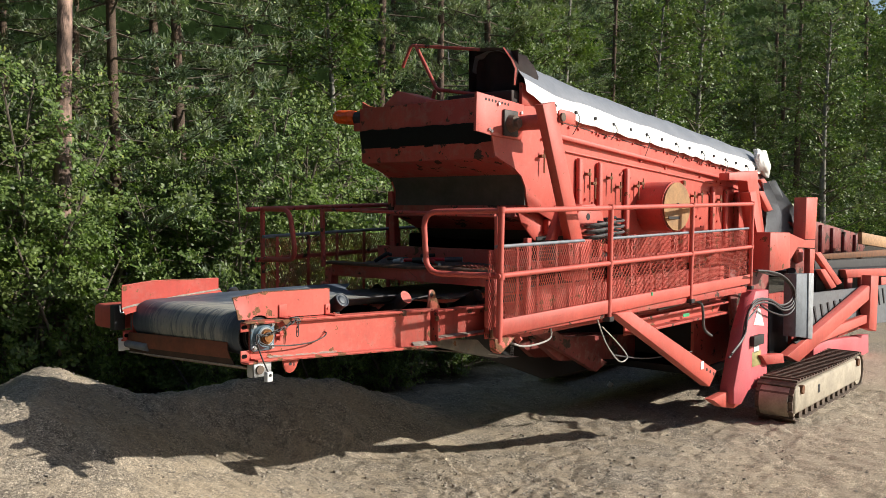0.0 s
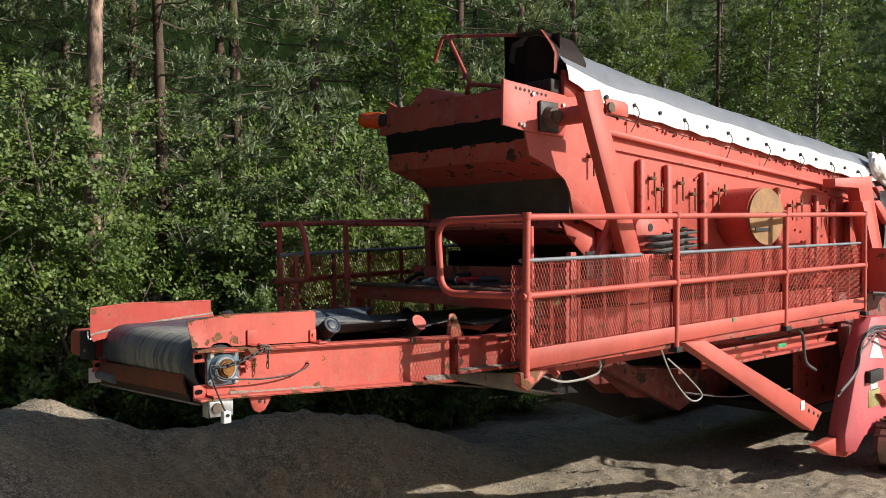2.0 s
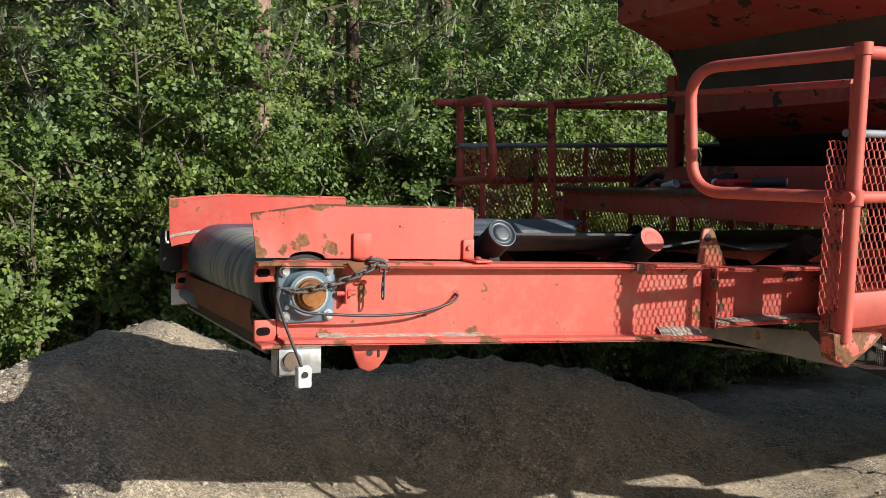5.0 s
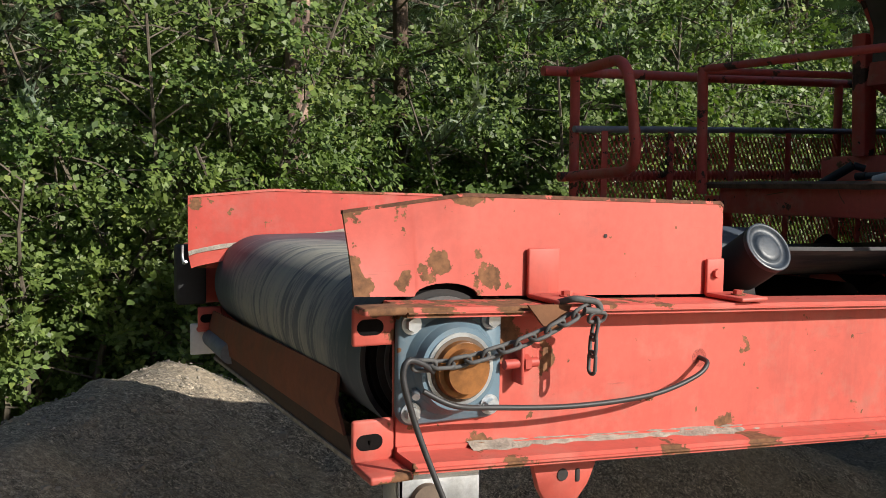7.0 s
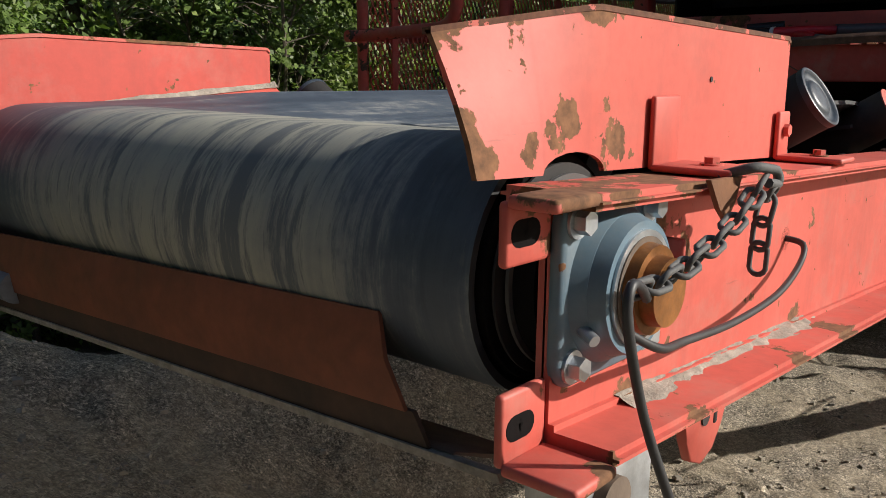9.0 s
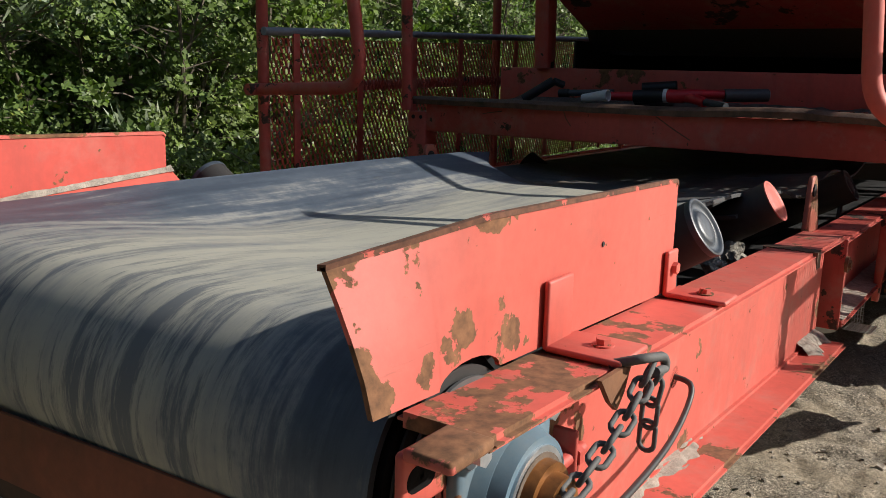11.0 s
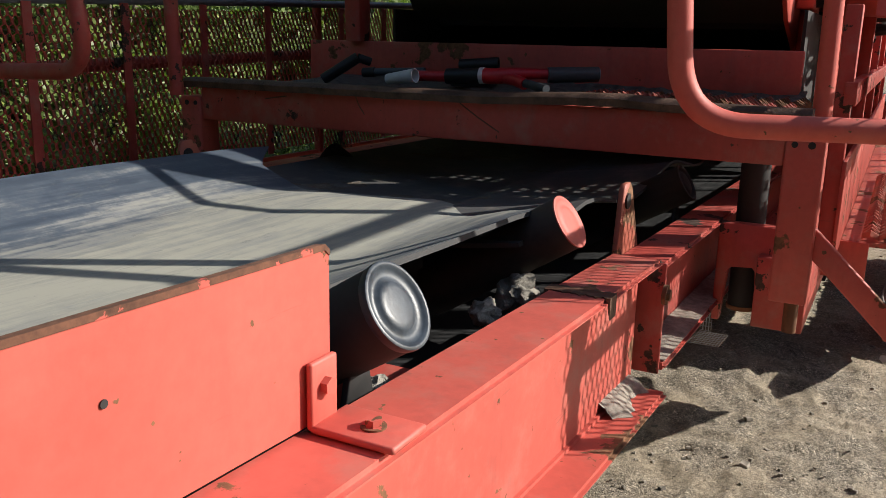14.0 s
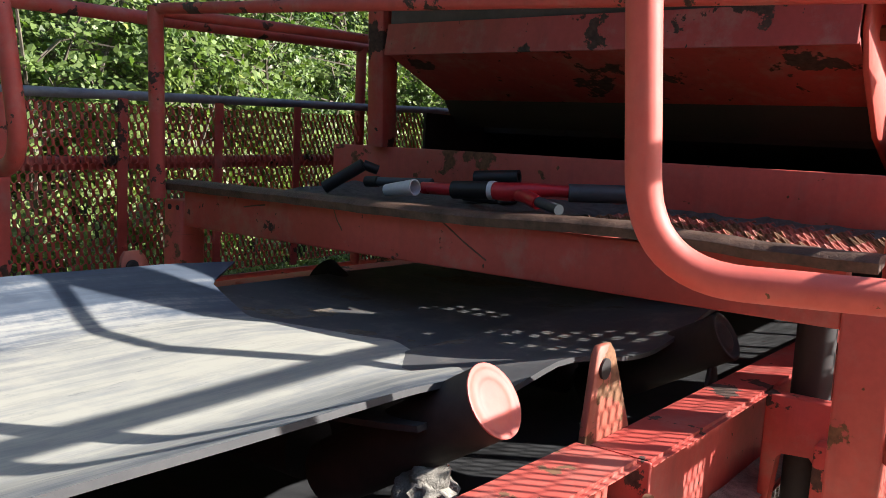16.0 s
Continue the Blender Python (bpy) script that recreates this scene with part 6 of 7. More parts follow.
part("hydraulic_hose", tube(smooth_path([(6.42, -0.68, 1.23), (6.79, -0.68, 1.12), (7.29, -0.68, 1.04), (7.60, -0.68, 1.10), (7.65, -0.68, 1.27)], 6), 0.0105, 7), cable_black, machine, "dusty hydraulic hose")
part("hydraulic_hose", tube(smooth_path([(5.99, -0.69, 1.10), (6.13, -0.69, 1.15), (6.33, -0.69, 1.23)], 6), 0.0105, 7), cable_grey, machine, "dusty hydraulic hose")
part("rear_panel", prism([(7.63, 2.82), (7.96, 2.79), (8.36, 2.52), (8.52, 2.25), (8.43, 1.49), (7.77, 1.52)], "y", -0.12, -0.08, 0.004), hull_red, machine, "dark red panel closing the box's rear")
part("rear_strut", prism([(7.41, 2.68), (7.57, 2.70), (8.05, 2.41), (7.92, 2.38)], "y", -0.30, -0.25, 0.004), red_clean, machine)
part("rear_strut", prism([(7.25, 2.53), (7.42, 2.54), (7.77, 2.31), (7.60, 2.29)], "y", -0.34, -0.28, 0.004), red_clean, machine)
part("rear_arm_brace", prism([(6.78, 2.51), (6.98, 2.53), (7.34, 1.84), (7.17, 1.63), (7.04, 1.64), (7.14, 1.87)], "y", -0.40, -0.30, 0.004), red_clean, machine)
part("rear_strut", prism([(8.52, 2.16), (8.71, 2.15), (9.21, 1.95), (9.01, 1.94)], "y", -0.30, -0.24, 0.004), red_clean, machine)
part("rear_strut", prism([(8.64, 1.77), (8.93, 1.79), (9.01, 1.62), (8.77, 1.59)], "y", -0.36, -0.30, 0.004), red_clean, machine)
part("rear_column", prism([(8.53, 2.48), (9.01, 2.49), (8.95, 1.92), (8.51, 1.93)], "y", -0.52, -0.36, 0.006), red_clean, machine)
part("rear_block", prism([(6.93, 2.04), (7.63, 2.03), (7.68, 1.59), (7.36, 1.58), (6.92, 1.57)], "y", -0.6, -0.4, 0.006), red, machine, "red block of the rear frame")
part("rear_frame", prism([(7.78, 2.02), (8.41, 1.92), (8.85, 1.91), (8.83, 1.80), (8.11, 1.84), (7.71, 1.62), (7.78, 1.83)], "y", -0.55, -0.42, 0.006), red_clean, machine)
part("rear_link", prism([(8.80, 1.79), (9.03, 1.78), (8.97, 1.33), (8.82, 1.34)], "y", -0.5, -0.42, 0.006), red_clean, machine)
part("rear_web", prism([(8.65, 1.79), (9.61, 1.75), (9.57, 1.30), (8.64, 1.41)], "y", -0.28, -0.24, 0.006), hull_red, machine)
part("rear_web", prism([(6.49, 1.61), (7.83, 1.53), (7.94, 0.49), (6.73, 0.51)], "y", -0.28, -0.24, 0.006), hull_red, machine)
part("grey_post", prism([(7.93, 1.50), (8.64, 1.47), (8.64, 0.60), (7.95, 0.70)], "y", -0.6, -0.44, 0.006), plain("grey_blue_post", (0.17, 0.19, 0.215), 0.6), machine, "grey steel channel post")
# right face of the grey post, in a lighter grey than the rest
part("post_flange", prism([(8.37, 1.49), (8.59, 1.48), (8.59, 0.60), (8.40, 0.63)], "y", -0.62, -0.6, 0.006), plain("pale_grey_flange", (0.33, 0.35, 0.37), 0.55), machine)
part("rubber_skirt", prism([(7.79, 1.17), (8.58, 1.00), (8.97, 0.53), (8.75, 0.24), (7.89, 0.42)], "y", -0.3, -0.22, 0.006), rubber, machine, "black rubber skirt")
part("rear_strut", prism([(9.62, 1.70), (9.86, 1.71), (11.04, 1.19), (10.76, 1.17)], "y", -0.34, -0.26, 0.006), red_clean, machine)
part("rear_strut", prism([(9.86, 1.45), (10.11, 1.45), (10.73, 1.15), (10.46, 1.13)], "y", -0.34, -0.26, 0.006), red_clean, machine)
part("hopper_wing", prism([(12.92, 2.23), (14.10, 2.11), (17.62, 1.79), (17.56, 1.43), (14.09, 1.47), (13.44, 1.62)], "y", 0.9, 0.98, 0.006), hull_red, machine, "dark red hopper wing")
part("hopper_rib", prism([(14.08, 2.06), (14.27, 2.05), (14.28, 1.51), (14.09, 1.51)], "y", 0.84, 0.9, 0.006), hull_red, machine)
part("hopper_rib", prism([(14.85, 1.99), (15.05, 1.98), (15.05, 1.49), (14.85, 1.48)], "y", 0.84, 0.9, 0.006), hull_red, machine)
part("hopper_rib", prism([(15.67, 1.91), (15.88, 1.90), (15.89, 1.46), (15.67, 1.46)], "y", 0.84, 0.9, 0.006), hull_red, machine)
part("hopper_rib", prism([(16.56, 1.83), (16.79, 1.81), (16.78, 1.43), (16.55, 1.43)], "y", 0.84, 0.9, 0.006), hull_red, machine)
part("hopper_lip", prism([(14.81, 1.92), (18.51, 1.68), (18.54, 1.45), (14.84, 1.69)], "y", 0.3, 0.38, 0.006), plain("tan_rust_beam", (0.42, 0.25, 0.13), 0.7, var=0.35), machine)
part("hopper_frame", prism([(11.50, 1.59), (18.03, 1.52), (18.05, 1.37), (11.51, 1.51)], "y", 0.2, 0.3, 0.006), rusty, machine)
# black sheet put in for the dark interior behind the hopper frame
part("interior_sheet", prism([(11.10, 1.51), (17.56, 1.35), (17.66, 0.60), (11.25, 0.89)], "y", 0.1, 0.16, 0.006), black_steel, machine, "black sheet standing in for the dark interior")
part("cross_beam", prism([(11.34, 1.38), (15.57, 1.22), (15.59, 1.08), (11.48, 1.24)], "y", -0.3, -0.2, 0.006), red_clean, machine)
part("beam_stay", prism([(11.56, 1.26), (11.87, 1.24), (11.86, 0.96), (11.59, 0.97)], "y", -0.28, -0.22, 0.006), red_clean, machine)
part("beam_stay", prism([(12.41, 1.21), (12.74, 1.19), (12.74, 0.90), (12.44, 0.91)], "y", -0.28, -0.22, 0.006), red_clean, machine)
part("beam_stay", prism([(13.83, 1.13), (14.22, 1.11), (14.22, 0.80), (13.87, 0.81)], "y", -0.28, -0.22, 0.006), red_clean, machine)
part("feed_frame", prism([(7.65, 0.49), (8.11, 0.35), (12.03, 0.97), (11.57, 1.13)], "y", -0.6, -0.48, 0.006), red_clean, machine)
part("feed_frame", prism([(8.78, 0.64), (12.00, 0.66), (12.02, 0.53), (8.42, 0.48)], "y", -0.58, -0.49, 0.006), red_clean, machine)
part("feed_post", prism([(11.63, 1.29), (12.11, 1.26), (12.06, 0.35), (11.58, 0.44)], "y", -0.618, -0.47, 0.006), red_clean, machine)
part("chassis_panel", prism([(9.34, 0.45), (12.40, 0.24), (12.46, -0.24), (9.36, 0.18)], "y", -0.42, -0.3, 0.006), pinkish, machine)
part("tow_bracket", prism([(6.55, 0.64), (7.30, 0.57), (7.35, 0.45), (6.74, 0.51)], "y", -0.66, -0.55, 0.006), red_worn, machine)
part("hydraulic_ram", cyl((8.05, -0.5, 1.53), (8.37, -0.5, 1.24), 0.05, 16), black_steel, machine)
part("hydraulic_ram", cyl((8.19, -0.5, 0.55), (8.56, -0.5, 0.63), 0.05, 16), black_steel, machine)
# feed conveyor and hopper
part("feed_belt", prism([(9.18, 1.16), (14.5, 0.98), (14.5, 0.28), (9.2, 0.64)], "y", -0.44, -0.38), plain("grey_feed_belt", (0.13, 0.14, 0.15), 0.7, var=0.3), machine, "grey ribbed feeder belt side")
for k in range(15):
    x = 9.35 + 0.33 * k
    part("belt_rib", prism([(x, 0.70), (x + 0.05, 0.70), (x - 0.10, 0.98), (x - 0.17, 0.98)], "y", -0.455, -0.44), rubber, machine)
part("hopper_floor", prism([(9.3, 1.45), (20.0, 1.10), (20.0, 1.02), (9.3, 1.35)], "y", -0.2, 0.9), black_steel, machine)
part("chassis_panel", box((8.6, -0.35, 0.35), (14.0, -0.25, 0.75), 0.02), red_worn, machine)


# ---- crawler track ----
def crawler():
    x0, x1, y0, y1, zb = 6.34, 9.38, -1.07, -0.66, -0.09
    r = 0.255
    body = bmesh.new()
    add_box(body, (x0 + 0.12, y0 + 0.0, zb + 0.12), (x1 - 0.15, y1 - 0.05, zb + 0.42), 0.03)
    tr = part("track_frame", body, track_body, machine, "dusty beige crawler track frame")
    for x in (x0 + 0.33, x1 - 0.35):
        part("lug", cyl((x, y0 - 0.025, zb + 0.38), (x, y0 + 0.02, zb + 0.38), 0.05, 18), rusty, tr)
    part("window", box((x0 + 0.95, y0 - 0.004, zb + 0.24), (x0 + 1.03, y0 + 0.02, zb + 0.34), 0.004), black_steel, tr)
    part("idler_wheel", cyl((x0 + 0.18, y0 + 0.05, zb + r), (x0 + 0.18, y1 - 0.05, zb + r), 0.19, 24), track_body, tr)
    part("idler_wheel", cyl((x1 - 0.22, y0 + 0.02, zb + r), (x1 - 0.22, y1 - 0.05, zb + r), 0.19, 24), track_body, tr)
    for k in range(11):
        x = x0 + 0.42 + k * 0.22
        part("track_roller", cyl((x, y0 + 0.03, zb + 0.085), (x, y1 - 0.05, zb + 0.085), 0.06, 16), track_steel, tr)
    # shoes round the loop
    L = x1 - x0 - 2 * r
    per = 2 * L + 2 * math.pi * r
    n = 64
    bmx = bmesh.new()
    add_box(bmx, (-per / n * 0.47, y0, -0.012), (per / n * 0.47, y1, 0.006), 0)
    add_box(bmx, (-0.012, y0, -0.035), (0.012, y1, -0.012), 0)
    me = finish("track_shoe", bmx, track_steel)
    for k in range(n):
        s = per * k / n
        if s < L:
            p, ang = (x0 + r + s, zb + 0.035), 0
        elif s < L + math.pi * r:
            a = (s - L) / r
            p, ang = (x1 - r + (r - 0.035) * math.sin(a), zb + r - (r - 0.035) * math.cos(a)), -a
        elif s < 2 * L + math.pi * r:
            t = s - L - math.pi * r
            sag = 0.02 * math.sin(math.pi * t / L)
            p, ang = (x1 - r - t, zb + 2 * r - 0.035 - sag), math.pi
        else:
            a = math.pi + (s - 2 * L - math.pi * r) / r
            p, ang = (x0 + r + (r - 0.035) * math.sin(a), zb + r - (r - 0.035) * math.cos(a)), -a
        ob = new("track_shoe", me)
        ob.parent = tr
        ob.matrix_basis = Matrix.Translation((p[0], 0, p[1])) @ Matrix.Rotation(ang, 4, "Y")


crawler()
part("track_frame", box((6.6, 2.0, 0.0), (9.0, 2.4, 0.45), 0.1), track_steel, machine)

# ---- things left on the deck ----
tool = base("pole_tool", (2.30, 0.66, 1.81), "red and black forked hand tool with a dark tube end", "tool")
part("tube", cyl((2.329, 0.56, 1.848), (2.409, 0.434, 1.852), 0.0225, 24), pvc, tool, "dark grey plastic tube")
part("tube_mouth", cyl((2.4088, 0.4343, 1.852), (2.4104, 0.4318, 1.852), 0.0200, 22), plain("pale_tube_rim", (0.3, 0.32, 0.33), 0.4), tool)
tb = bmesh.new()
add_tube(tb, smooth_path([(2.28, 0.745, 1.840), (2.285, 0.70, 1.840), (2.292, 0.655, 1.846), (2.31, 0.605, 1.850), (2.33, 0.56, 1.850)], 4), [0.022, 0.023, 0.024, 0.024, 0.024, 0.024, 0.023, 0.022, 0.021, 0.020, 0.018, 0.017, 0.016, 0.015, 0.015, 0.015, 0.016], 10)
part("tool_body", tb, tool_red, tool, "bright red plastic body")
part("fork", tube(smooth_path([(2.288, 0.69, 1.838), (2.27, 0.64, 1.832), (2.25, 0.598, 1.822)], 4), 0.017, 10), tool_red, tool)
part("nozzle", cyl((2.252, 0.60, 1.825), (2.20, 0.513, 1.814), 0.0125, 16), pvc, tool)
part("grip", cyl((2.27, 0.862, 1.834), (2.28, 0.752, 1.840), 0.0235, 20), tool_black, tool, "black foam grip")
part("collar", cyl((2.28, 0.755, 1.840), (2.281, 0.742, 1.8405), 0.0245, 20), white_plastic, tool)
part("handle", cyl((2.265, 0.96, 1.832), (2.27, 0.86, 1.834), 0.016, 14), tool_red, tool)
t4 = base("rubber_sleeve", (2.41, 0.82, 1.83), "black rubber sleeve with a round bore on the deck", "tube")
rs4 = bmesh.new()
add_cyl(rs4, (2.40, 0.885, 1.862), (2.43, 0.764, 1.872), 0.021, 22, cap=False)
bmesh.ops.solidify(rs4, geom=list(rs4.faces), thickness=0.009)
part("sleeve", rs4, tool_black, t4)
part("rest", box((2.36, 0.78, 1.80), (2.46, 0.90, 1.842), 0.006), tool_black, t4)
t5 = base("dark_bar", (2.28, 1.03, 1.81), "dark teal round bar lying across the deck", "bar")
part("bar", cyl((2.27, 1.12, 1.838), (2.30, 0.955, 1.845), 0.012, 14), pvc, t5)
part("end", cyl((2.265, 1.16, 1.835), (2.27, 1.12, 1.838), 0.015, 14), tool_black, t5)
t2 = base("plastic_sleeve", (2.19, 0.98, 1.81), "white plastic sleeve with a dark inside lying on the deck", "tube")
sl = bmesh.new()
add_cyl(sl, (2.20, 1.03, 1.822), (2.192, 0.928, 1.836), 0.015, 22, 0.0215, cap=False)
bmesh.ops.solidify(sl, geom=list(sl.faces), thickness=0.003)
part("sleeve", sl, white_plastic, t2)
t3 = base("black_grip_bar", (2.27, 1.25, 1.81), "black rubber handle bar leaning on the deck edge", "handle")
part("bar", cyl((2.25, 1.305, 1.808), (2.30, 1.204, 1.880), 0.018, 16), tool_black, t3)
part("bar", cyl((2.30, 1.204, 1.880), (2.33, 1.175, 1.866), 0.014, 16), tool_black, t3)
gr = base("grate_offcut", (2.6, 0.08, 1.04), "small galvanised grating offcut hanging below the frame", "grating")
gb = bmesh.new()
bmesh.ops.create_grid(gb, x_segments=7, y_segments=10, size=1, matrix=Matrix.Translation((2.585, 0.078, 1.046)) @ Matrix.Rotation(0.10, 4, "Y") @ Matrix.Diagonal((0.092, 0.046, 1, 1)))
bmesh.ops.create_grid(gb, x_segments=8, y_segments=4, size=1, matrix=Matrix.Translation((2.68, 0.105, 1.10)) @ Matrix.Rotation(math.pi / 2, 4, "Y") @ Matrix.Diagonal((0.06, 0.018, 1, 1)))
bmesh.ops.wireframe(gb, faces=list(gb.faces), thickness=0.0028, offset=0, use_replace=True, use_even_offset=True)
part("grid", gb, galv, gr, smooth=False)

# fallen cone or debris on the ground
db = bmesh.new()
add_cyl(db, (6.77, 1.41, -0.03), (6.80, 1.38, 0.02), 0.028, 12, 0.034)
thing("plastic_cup", db, white_plastic, "small white plastic cup lying in the shade", "litter")

# ---- woodland ----
def quad_mesh(name, v, count, material):
    me = bpy.data.meshes.new(name)
    me.vertices.add(len(v))
    me.vertices.foreach_set("co", v.ravel())
    me.loops.add(count * 4)
    me.loops.foreach_set("vertex_index", np.arange(count * 4))
    me.polygons.add(count)
    me.polygons.foreach_set("loop_start", np.arange(0, count * 4, 4))
    me.update(calc_edges=True)
    me.validate()
    me.materials.append(material)
    return me


def unit(a):
    return a / (np.linalg.norm(a, axis=1)[:, None] + 1e-9)


def leaf_sprays(name, shoots, per, size, seed, material, wide=0.35, flat=0.7, lean=1.0):
    """Leaves set alternately along short shoots; each shoot is (foot, direction, length)."""
    rs = np.random.RandomState(seed)
    foot = np.repeat(np.array([q[0] for q in shoots]), per, 0)
    way = np.repeat(unit(np.array([q[1] for q in shoots])), per, 0)
    long = np.repeat(np.array([q[2] for q in shoots]), per)[:, None]
    n = len(foot)
    u = np.tile((np.arange(per) + 0.6) / per, len(shoots))[:, None] + rs.normal(0, 0.04, (n, 1))
    turn = np.where(np.arange(n) % 2 == 0, 1.0, -1.0)[:, None]
    face = unit(np.repeat(rs.normal(0, 0.35, (len(shoots), 3)), per, 0) + np.array([0.25 * lean, -0.85 * lean, flat]) + way * 0.2 + rs.normal(0, 0.34, (n, 3)))
    side = unit(np.cross(way, face))
    p = foot + way * long * u + np.array([0, 0, -0.10]) * (long * u * u) + rs.normal(0, 0.008, (n, 3))
    d = unit(way * (0.35 + 0.9 * u ** 3) + side * turn * (1.05 - 0.7 * u ** 3) + rs.normal(0, 0.22, (n, 3)) + np.array([0, 0, -0.12]))
    s = unit(np.cross(d, face))
    up = np.cross(s, d)
    L = size * rs.uniform(0.65, 1.3, (n, 1)) * (1.0 - 0.25 * np.abs(u - 0.5))
    w = L * wide * rs.uniform(0.8, 1.15, (n, 1))
    v = np.stack([p, p + d * L * 0.42 + s * w + up * L * 0.10, p + d * L, p + d * L * 0.42 - s * w + up * L * 0.10], 1).reshape(-1, 3)
    return quad_mesh(name, v, n, material)


def bush(seed, height, width, thick, size=0.048):
    rnd = random.Random(seed)
    e = base("leafy_shrub", (0, 0, 0), "dense green leafy shrub at the wood's edge", "shrub", "shrubs along the wood")
    stems = bmesh.new()
    shoots = []
    for k in range(10):
        a = rnd.uniform(0, 6.28)
        lean = rnd.uniform(0.15, 0.6) * width
        h = height * rnd.uniform(0.55, 1.0)
        x0, y0 = rnd.uniform(-0.3, 0.3), rnd.uniform(-0.2, 0.2)
        pts = [Vector((x0 + lean * math.cos(a) * t ** 1.4 + 0.06 * math.sin(5 * t + k), y0 + lean * 0.7 * math.sin(a) * t ** 1.4, h * t)) for t in [i / 6 for i in range(7)]]
        add_tube(stems, pts, [0.020 * (1 - 0.8 * i / 6) + 0.004 for i in range(7)], 5)
        for i in range(1, 7):
            for q in range(thick):
                b = rnd.uniform(0, 6.28)
                L = rnd.uniform(0.25, 0.80) * width * 0.5
                p = pts[i].lerp(pts[i - 1], rnd.random())
                tip = p + Vector((L * math.cos(b), L * math.sin(b) * 0.85, rnd.uniform(-0.12, 0.34)))
                if tip.z > height * 1.02:
                    continue
                mid = (p + tip) / 2 + Vector((0, 0, 0.06))
                add_tube(stems, [p, mid, tip], [0.006, 0.0045, 0.0025], 3)
                for j in range(8):
                    s = 0.45 + 0.55 * rnd.random() ** 0.7
                    foot = p.lerp(mid, s * 2) if s < 0.5 else mid.lerp(tip, s * 2 - 1)
                    way = (tip - p).normalized() * rnd.uniform(0.3, 1.0) + Vector((rnd.gauss(0, 0.55), rnd.gauss(0, 0.55), rnd.gauss(0.35, 0.35)))
                    shoots.append((tuple(foot), tuple(way), rnd.uniform(0.12, 0.32)))
    part("branching", stems, twig, e, smooth=False)
    lv = new("foliage", leaf_sprays("foliage", shoots, 11, size, seed, leaf_bush))
    lv.parent = e
    return e


def pine(seed, height, bark, low=0.15):
    rnd = random.Random(seed)
    e = base("pine_tree", (0, 0, 0), "tall pine with an orange-brown trunk and dark needles", "tree", "pines behind the shrubs")
    tr = bmesh.new()
    pts = [Vector((0.15 * math.sin(2.1 * t + seed), 0.12 * math.cos(1.7 * t + seed), height * t)) for t in [i / 12 for i in range(13)]]
    add_tube(tr, pts, [0.085 * (1 - 0.8 * i / 12) + 0.012 for i in range(13)], 10)
    limbs = bmesh.new()
    tufts = []
    for k in range(78):
        t = low + (0.99 - low) * (k + rnd.random()) / 78
        p = pts[min(11, int(t * 12))].lerp(pts[min(12, int(t * 12) + 1)], t * 12 % 1)
        a = k * 2.4 + rnd.uniform(-0.5, 0.5)
        L = ((1 - t) * 1.9 + 0.45) * rnd.uniform(0.7, 1.15)
        q = p + Vector((L * math.cos(a), L * math.sin(a), L * rnd.uniform(-0.22, 0.30)))
        mid = (p + q) / 2 + Vector((0, 0, -0.07 * L))
        add_tube(limbs, [p, mid, q], [0.017, 0.011, 0.004], 4)
        out = (q - p).normalized()
        across = out.cross(Vector((0, 0, 1))).normalized()
        for side in (-1, 1, -1, 1, 0):
            s = rnd.uniform(0.35, 0.9) if side else 1.0
            stem = p.lerp(mid, s * 2) if s < 0.5 else mid.lerp(q, s * 2 - 1)
            shoot = (out * 0.7 + across * side * rnd.uniform(0.5, 1.0) + Vector((0, 0, rnd.uniform(0.0, 0.45)))).normalized()
            reach = rnd.uniform(0.18, 0.40) * (1.2 - s * 0.6)
            add_tube(limbs, [stem, stem + shoot * reach], [0.006, 0.003], 3)
            for i in range(4):
                c = stem + shoot * reach * (0.4 + 0.6 * i / 3) + Vector((rnd.gauss(0, 0.035), rnd.gauss(0, 0.035), rnd.gauss(0.02, 0.03)))
                tufts.append((c, (shoot + Vector((rnd.gauss(0, 0.3), rnd.gauss(0, 0.3), rnd.uniform(0.2, 0.9)))).normalized()))
    verts, faces = [], []
    for c, d in tufts:
        for j in range(13):
            n = (d * 0.75 + Vector((rnd.gauss(0, 0.6), rnd.gauss(0, 0.6), rnd.gauss(0.1, 0.5)))).normalized()
            s = n.cross(Vector((rnd.random() - 0.5, rnd.random() - 0.5, rnd.random() + 0.2))).normalized() * 0.014
            o = c + d * rnd.uniform(-0.12, 0.07) + Vector((rnd.gauss(0, 0.018), rnd.gauss(0, 0.018), rnd.gauss(0, 0.014)))
            k = len(verts)
            verts += [tuple(o - s), tuple(o + s), tuple(o + n * rnd.uniform(0.07, 0.125))]
            faces.append((k, k + 1, k + 2))
    part("trunk", tr, bark, e)
    part("branching", limbs, twig, e, smooth=False)
    nd = new("foliage", from_arrays("foliage", verts, faces, needle))
    nd.parent = e
    return e


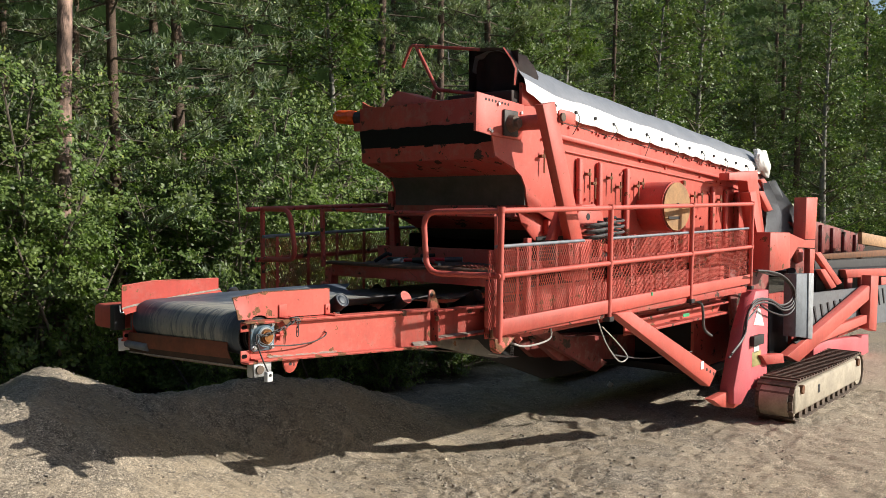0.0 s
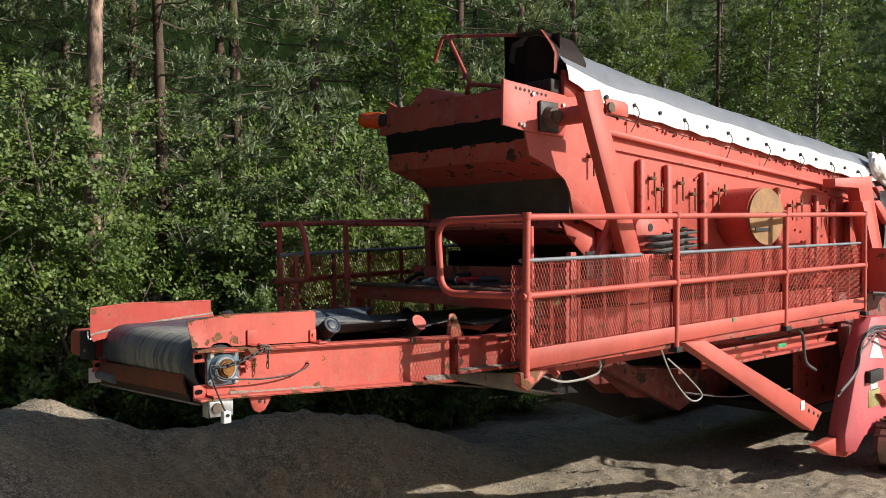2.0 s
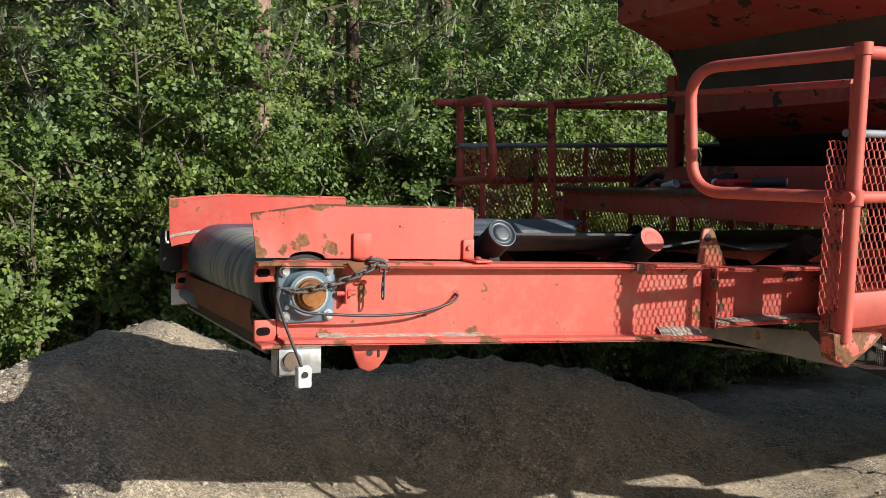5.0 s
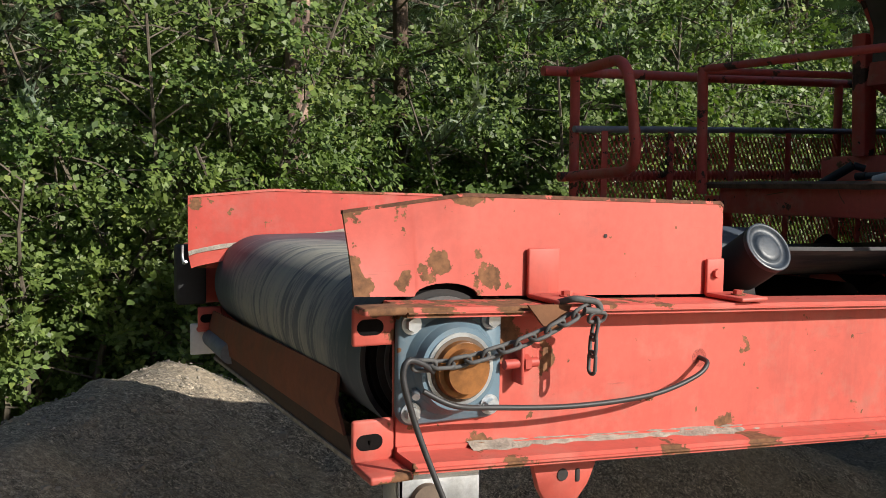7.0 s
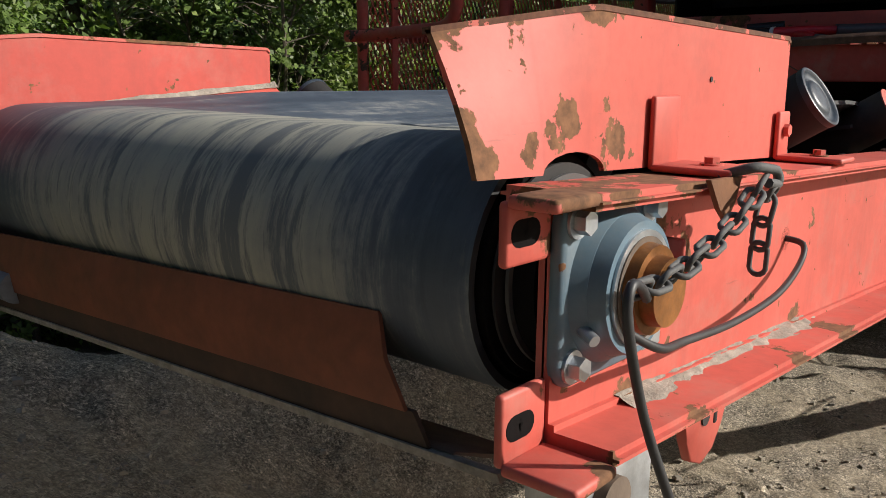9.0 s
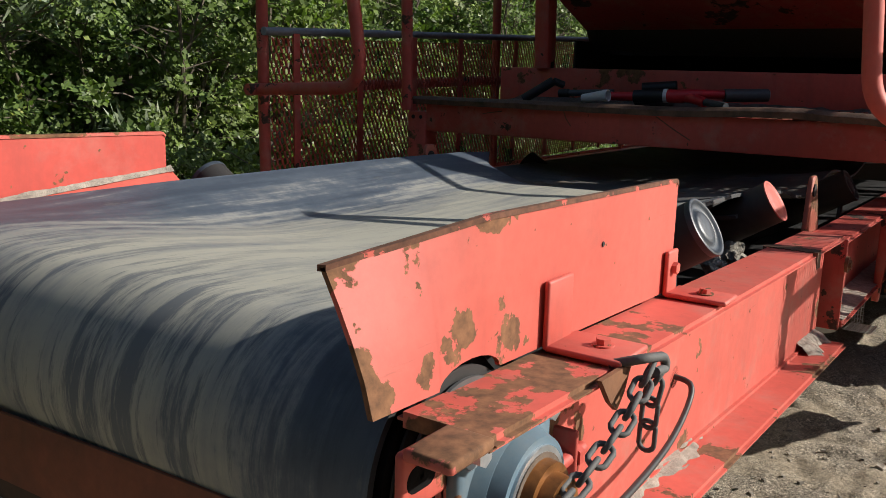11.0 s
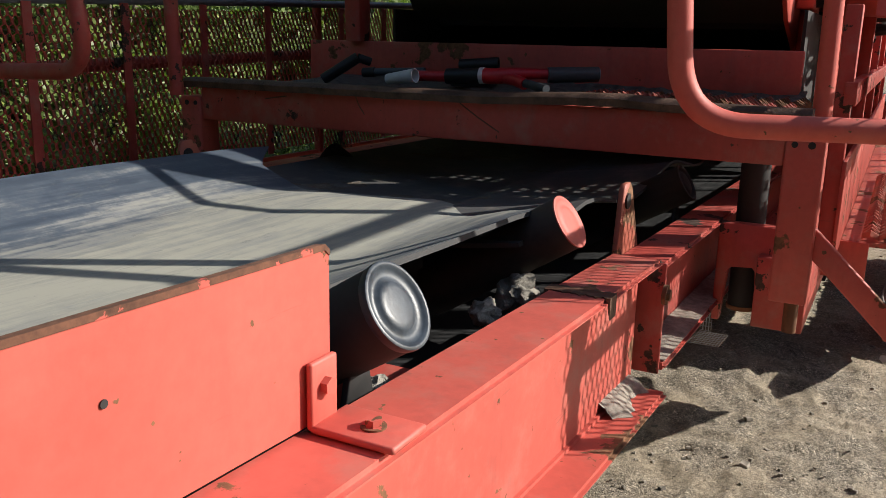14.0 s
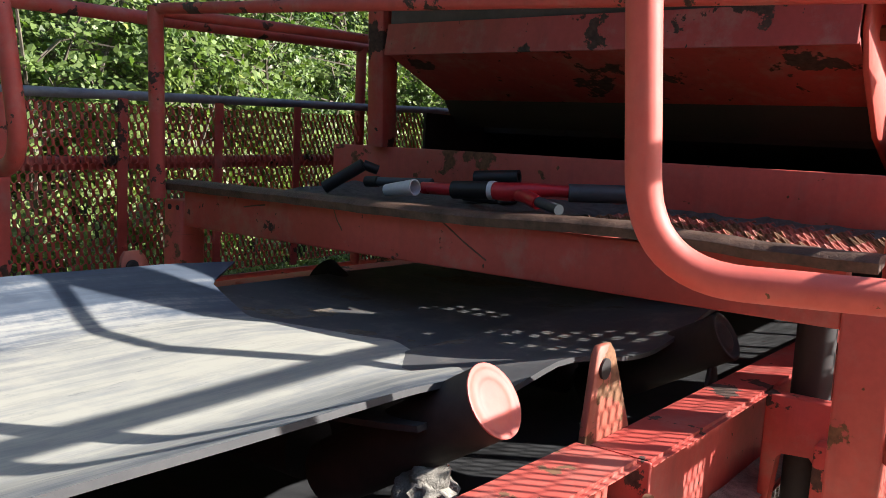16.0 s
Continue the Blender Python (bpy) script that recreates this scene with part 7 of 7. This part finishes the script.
def broadleaf(seed, height, count):
    rnd = random.Random(seed)
    e = base("birch_tree", (0, 0, 0), "slender birch with pale trunk and light green crown", "tree", "birches at the wood's edge")
    tr = bmesh.new()
    pts = [Vector((0.25 * math.sin(1.8 * t + seed), 0.2 * math.cos(1.5 * t + seed), height * t)) for t in [i / 10 for i in range(11)]]
    add_tube(tr, pts, [0.09 * (1 - 0.85 * i / 10) + 0.01 for i in range(11)], 8)
    limbs = bmesh.new()
    shoots = []
    for k in range(64):
        t = rnd.uniform(0.14, 1.0)
        p = pts[min(9, int(t * 10))].lerp(pts[min(10, int(t * 10) + 1)], t * 10 % 1)
        a = rnd.uniform(0, 6.28)
        L = (1.15 - t) * rnd.uniform(0.5, 1.5) + 0.3
        q = p + Vector((L * math.cos(a), L * math.sin(a), L * rnd.uniform(0.1, 0.7)))
        add_tube(limbs, [p, (p + q) / 2 + Vector((0, 0, 0.05)), q], [0.02, 0.012, 0.005], 5)
        for i in range(count):
            foot = p.lerp(q, rnd.uniform(0.3, 1.0)) + Vector((rnd.gauss(0, 0.10), rnd.gauss(0, 0.10), rnd.gauss(0, 0.08)))
            shoots.append((tuple(foot), (math.cos(a) + rnd.gauss(0, 0.8), math.sin(a) + rnd.gauss(0, 0.8), rnd.gauss(-0.2, 0.5)), rnd.uniform(0.2, 0.5)))
    part("trunk", tr, pale_bark, e)
    part("branching", limbs, twig, e, smooth=False)
    lv = new("crown", leaf_sprays("crown", shoots, 9, 0.075, seed, leaf_tree, 0.36, 0.7, 0.3))
    lv.parent = e
    return e


def plant(e, m):
    e.matrix_basis = m
    return e


rp = random.Random(21)
bushes = [bush(s, h, w, n) for s, h, w, n in ((1, 3.4, 1.9, 5), (2, 2.9, 1.7, 5), (3, 3.9, 2.0, 5), (4, 2.3, 1.6, 4))]
spots = []
for i in range(15):
    spots.append((-4.2 + 1.15 * i + rp.uniform(-0.3, 0.3), 4.3 + 0.09 * i + rp.uniform(-0.35, 0.3)))
for i in range(9):
    spots.append((-3.6 + 1.65 * i + rp.uniform(-0.4, 0.4), 5.7 + 0.12 * i + rp.uniform(-0.4, 0.4)))
for k, (x, y) in enumerate(spots):
    m = Matrix.Translation((x, y, ground_height(x, y) - 0.05)) @ Matrix.Rotation(rp.uniform(-0.6, 0.6), 4, "Z")
    sc = rp.uniform(0.95, 1.2)
    if k < 4:
        plant(bushes[k], m)
    else:
        copy_thing(bushes[(k * 7) % 4], m @ Matrix.Scale(sc, 4))
for x, y, s in ((2.3, 3.75, 0.72), (3.6, 3.6, 0.7), (4.9, 3.55, 0.74), (6.2, 3.7, 0.7), (7.6, 3.9, 0.8)):
    copy_thing(bushes[3], Matrix.Translation((x, y, ground_height(x, y) - 0.05)) @ Matrix.Rotation(0.5 * math.sin(x * 2), 4, "Z") @ Matrix.Scale(s, 4))
pines = [pine(3, 11.0, pine_bark), pine(5, 12.5, pine_trunk, 0.36), pine(9, 10.0, pine_bark)]
pspots = [(1.09, 4.50, 1), (-2.3, 8.2, 0), (-0.3, 9.7, 2), (1.3, 9.3, 2), (0.1, 6.3, 0), (2.35, 6.0, 2), (-1.3, 6.0, 2), (2.1, 8.6, 2), (-1.6, 8.9, 0), (3.9, 6.9, 2), (-2.6, 7.0, 0), (-0.8, 8.3, 2), (2.7, 7.3, 0), (4.4, 8.6, 2), (5.6, 7.2, 0), (7.3, 8.3, 2), (8.8, 7.4, 0), (10.5, 9.0, 2), (12.2, 8.0, 0), (14.0, 9.4, 2), (16.2, 8.6, 0), (18.5, 10.0, 2), (21, 11, 0), (24, 12.5, 2), (27, 13.5, 0), (16, 11, 0), (19.5, 8.4, 2), (23, 9.6, 0), (29, 10, 2), (33, 8, 0), (41, 5, 2), (26, 8.5, 0), (45, 3, 2), (9.6, 6.5, 0), (11.4, 7.0, 2), (13.2, 7.3, 2), (15.2, 7.5, 2), (17.4, 7.2, 0), (20.3, 8.5, 2), (22.5, 7.9, 0), (25.2, 10.4, 0), (28.2, 8.6, 0), (31.0, 10.4, 2), (35.0, 9.0, 0), (30.0, 6.1, 2), (36.0, 5.6, 0), (38.5, 7.2, 2)]
used = set()
for x, y, k in pspots:
    m = Matrix.Translation((x, y, ground_height(x, y) - 0.1)) @ Matrix.Rotation(rp.uniform(0, 6.28), 4, "Z")
    if k not in used:
        used.add(k)
        plant(pines[k], m)
    else:
        copy_thing(pines[k], m @ Matrix.Scale(rp.uniform(0.85, 1.15) * (1 + 0.012 * max(0, x - 8)), 4))
birches = [broadleaf(4, 6.5, 17), broadleaf(7, 8.0, 20)]
bspots = [(11.8, 5.8, 0), (14.5, 6.6, 1), (17.0, 5.6, 0), (19.0, 7.4, 1), (22.0, 6.4, 0), (24.5, 8.2, 1), (28.0, 7.0, 0), (31.0, 5.5, 1), (26.5, 4.0, 0), (30.0, 2.5, 1), (35.0, 4.0, 0), (34.0, 0.5, 1), (39.0, 2.0, 0), (6.4, 6.4, 0)]
used = set()
for x, y, k in bspots:
    m = Matrix.Translation((x, y, ground_height(x, y) - 0.1)) @ Matrix.Rotation(rp.uniform(0, 6.28), 4, "Z")
    if k not in used:
        used.add(k)
        plant(birches[k], m)
    else:
        copy_thing(birches[k], m @ Matrix.Scale(rp.uniform(0.9, 1.25) * (1 + 0.012 * max(0, x - 10)), 4))

# far wood that closes the view; the dark between its trees is in the colour
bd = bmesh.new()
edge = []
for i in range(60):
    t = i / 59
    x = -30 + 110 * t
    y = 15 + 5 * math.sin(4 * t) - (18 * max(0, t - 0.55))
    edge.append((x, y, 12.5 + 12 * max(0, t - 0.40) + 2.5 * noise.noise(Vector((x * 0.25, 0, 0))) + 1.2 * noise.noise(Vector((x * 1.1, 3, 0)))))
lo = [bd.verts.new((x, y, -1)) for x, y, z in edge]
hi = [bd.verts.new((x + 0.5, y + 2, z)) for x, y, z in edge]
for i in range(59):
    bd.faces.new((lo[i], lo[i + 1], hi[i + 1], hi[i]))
thing("backdrop", bd, wood_shade, "sheet in the colour of the shaded far wood behind the trees", "woodland", kind="structure")
# unseen dark ring round the open side of the yard, added to block low sky light
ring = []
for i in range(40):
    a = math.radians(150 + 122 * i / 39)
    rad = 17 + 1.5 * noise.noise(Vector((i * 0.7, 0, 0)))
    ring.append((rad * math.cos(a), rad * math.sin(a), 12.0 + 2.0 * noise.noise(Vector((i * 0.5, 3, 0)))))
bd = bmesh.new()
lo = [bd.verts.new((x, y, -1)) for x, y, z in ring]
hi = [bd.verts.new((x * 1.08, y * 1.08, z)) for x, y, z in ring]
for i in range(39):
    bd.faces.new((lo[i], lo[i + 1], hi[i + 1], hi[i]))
thing("backdrop", bd, wood_shade, "unseen dark ring added round the open side to block sky light", "woodland", kind="structure")
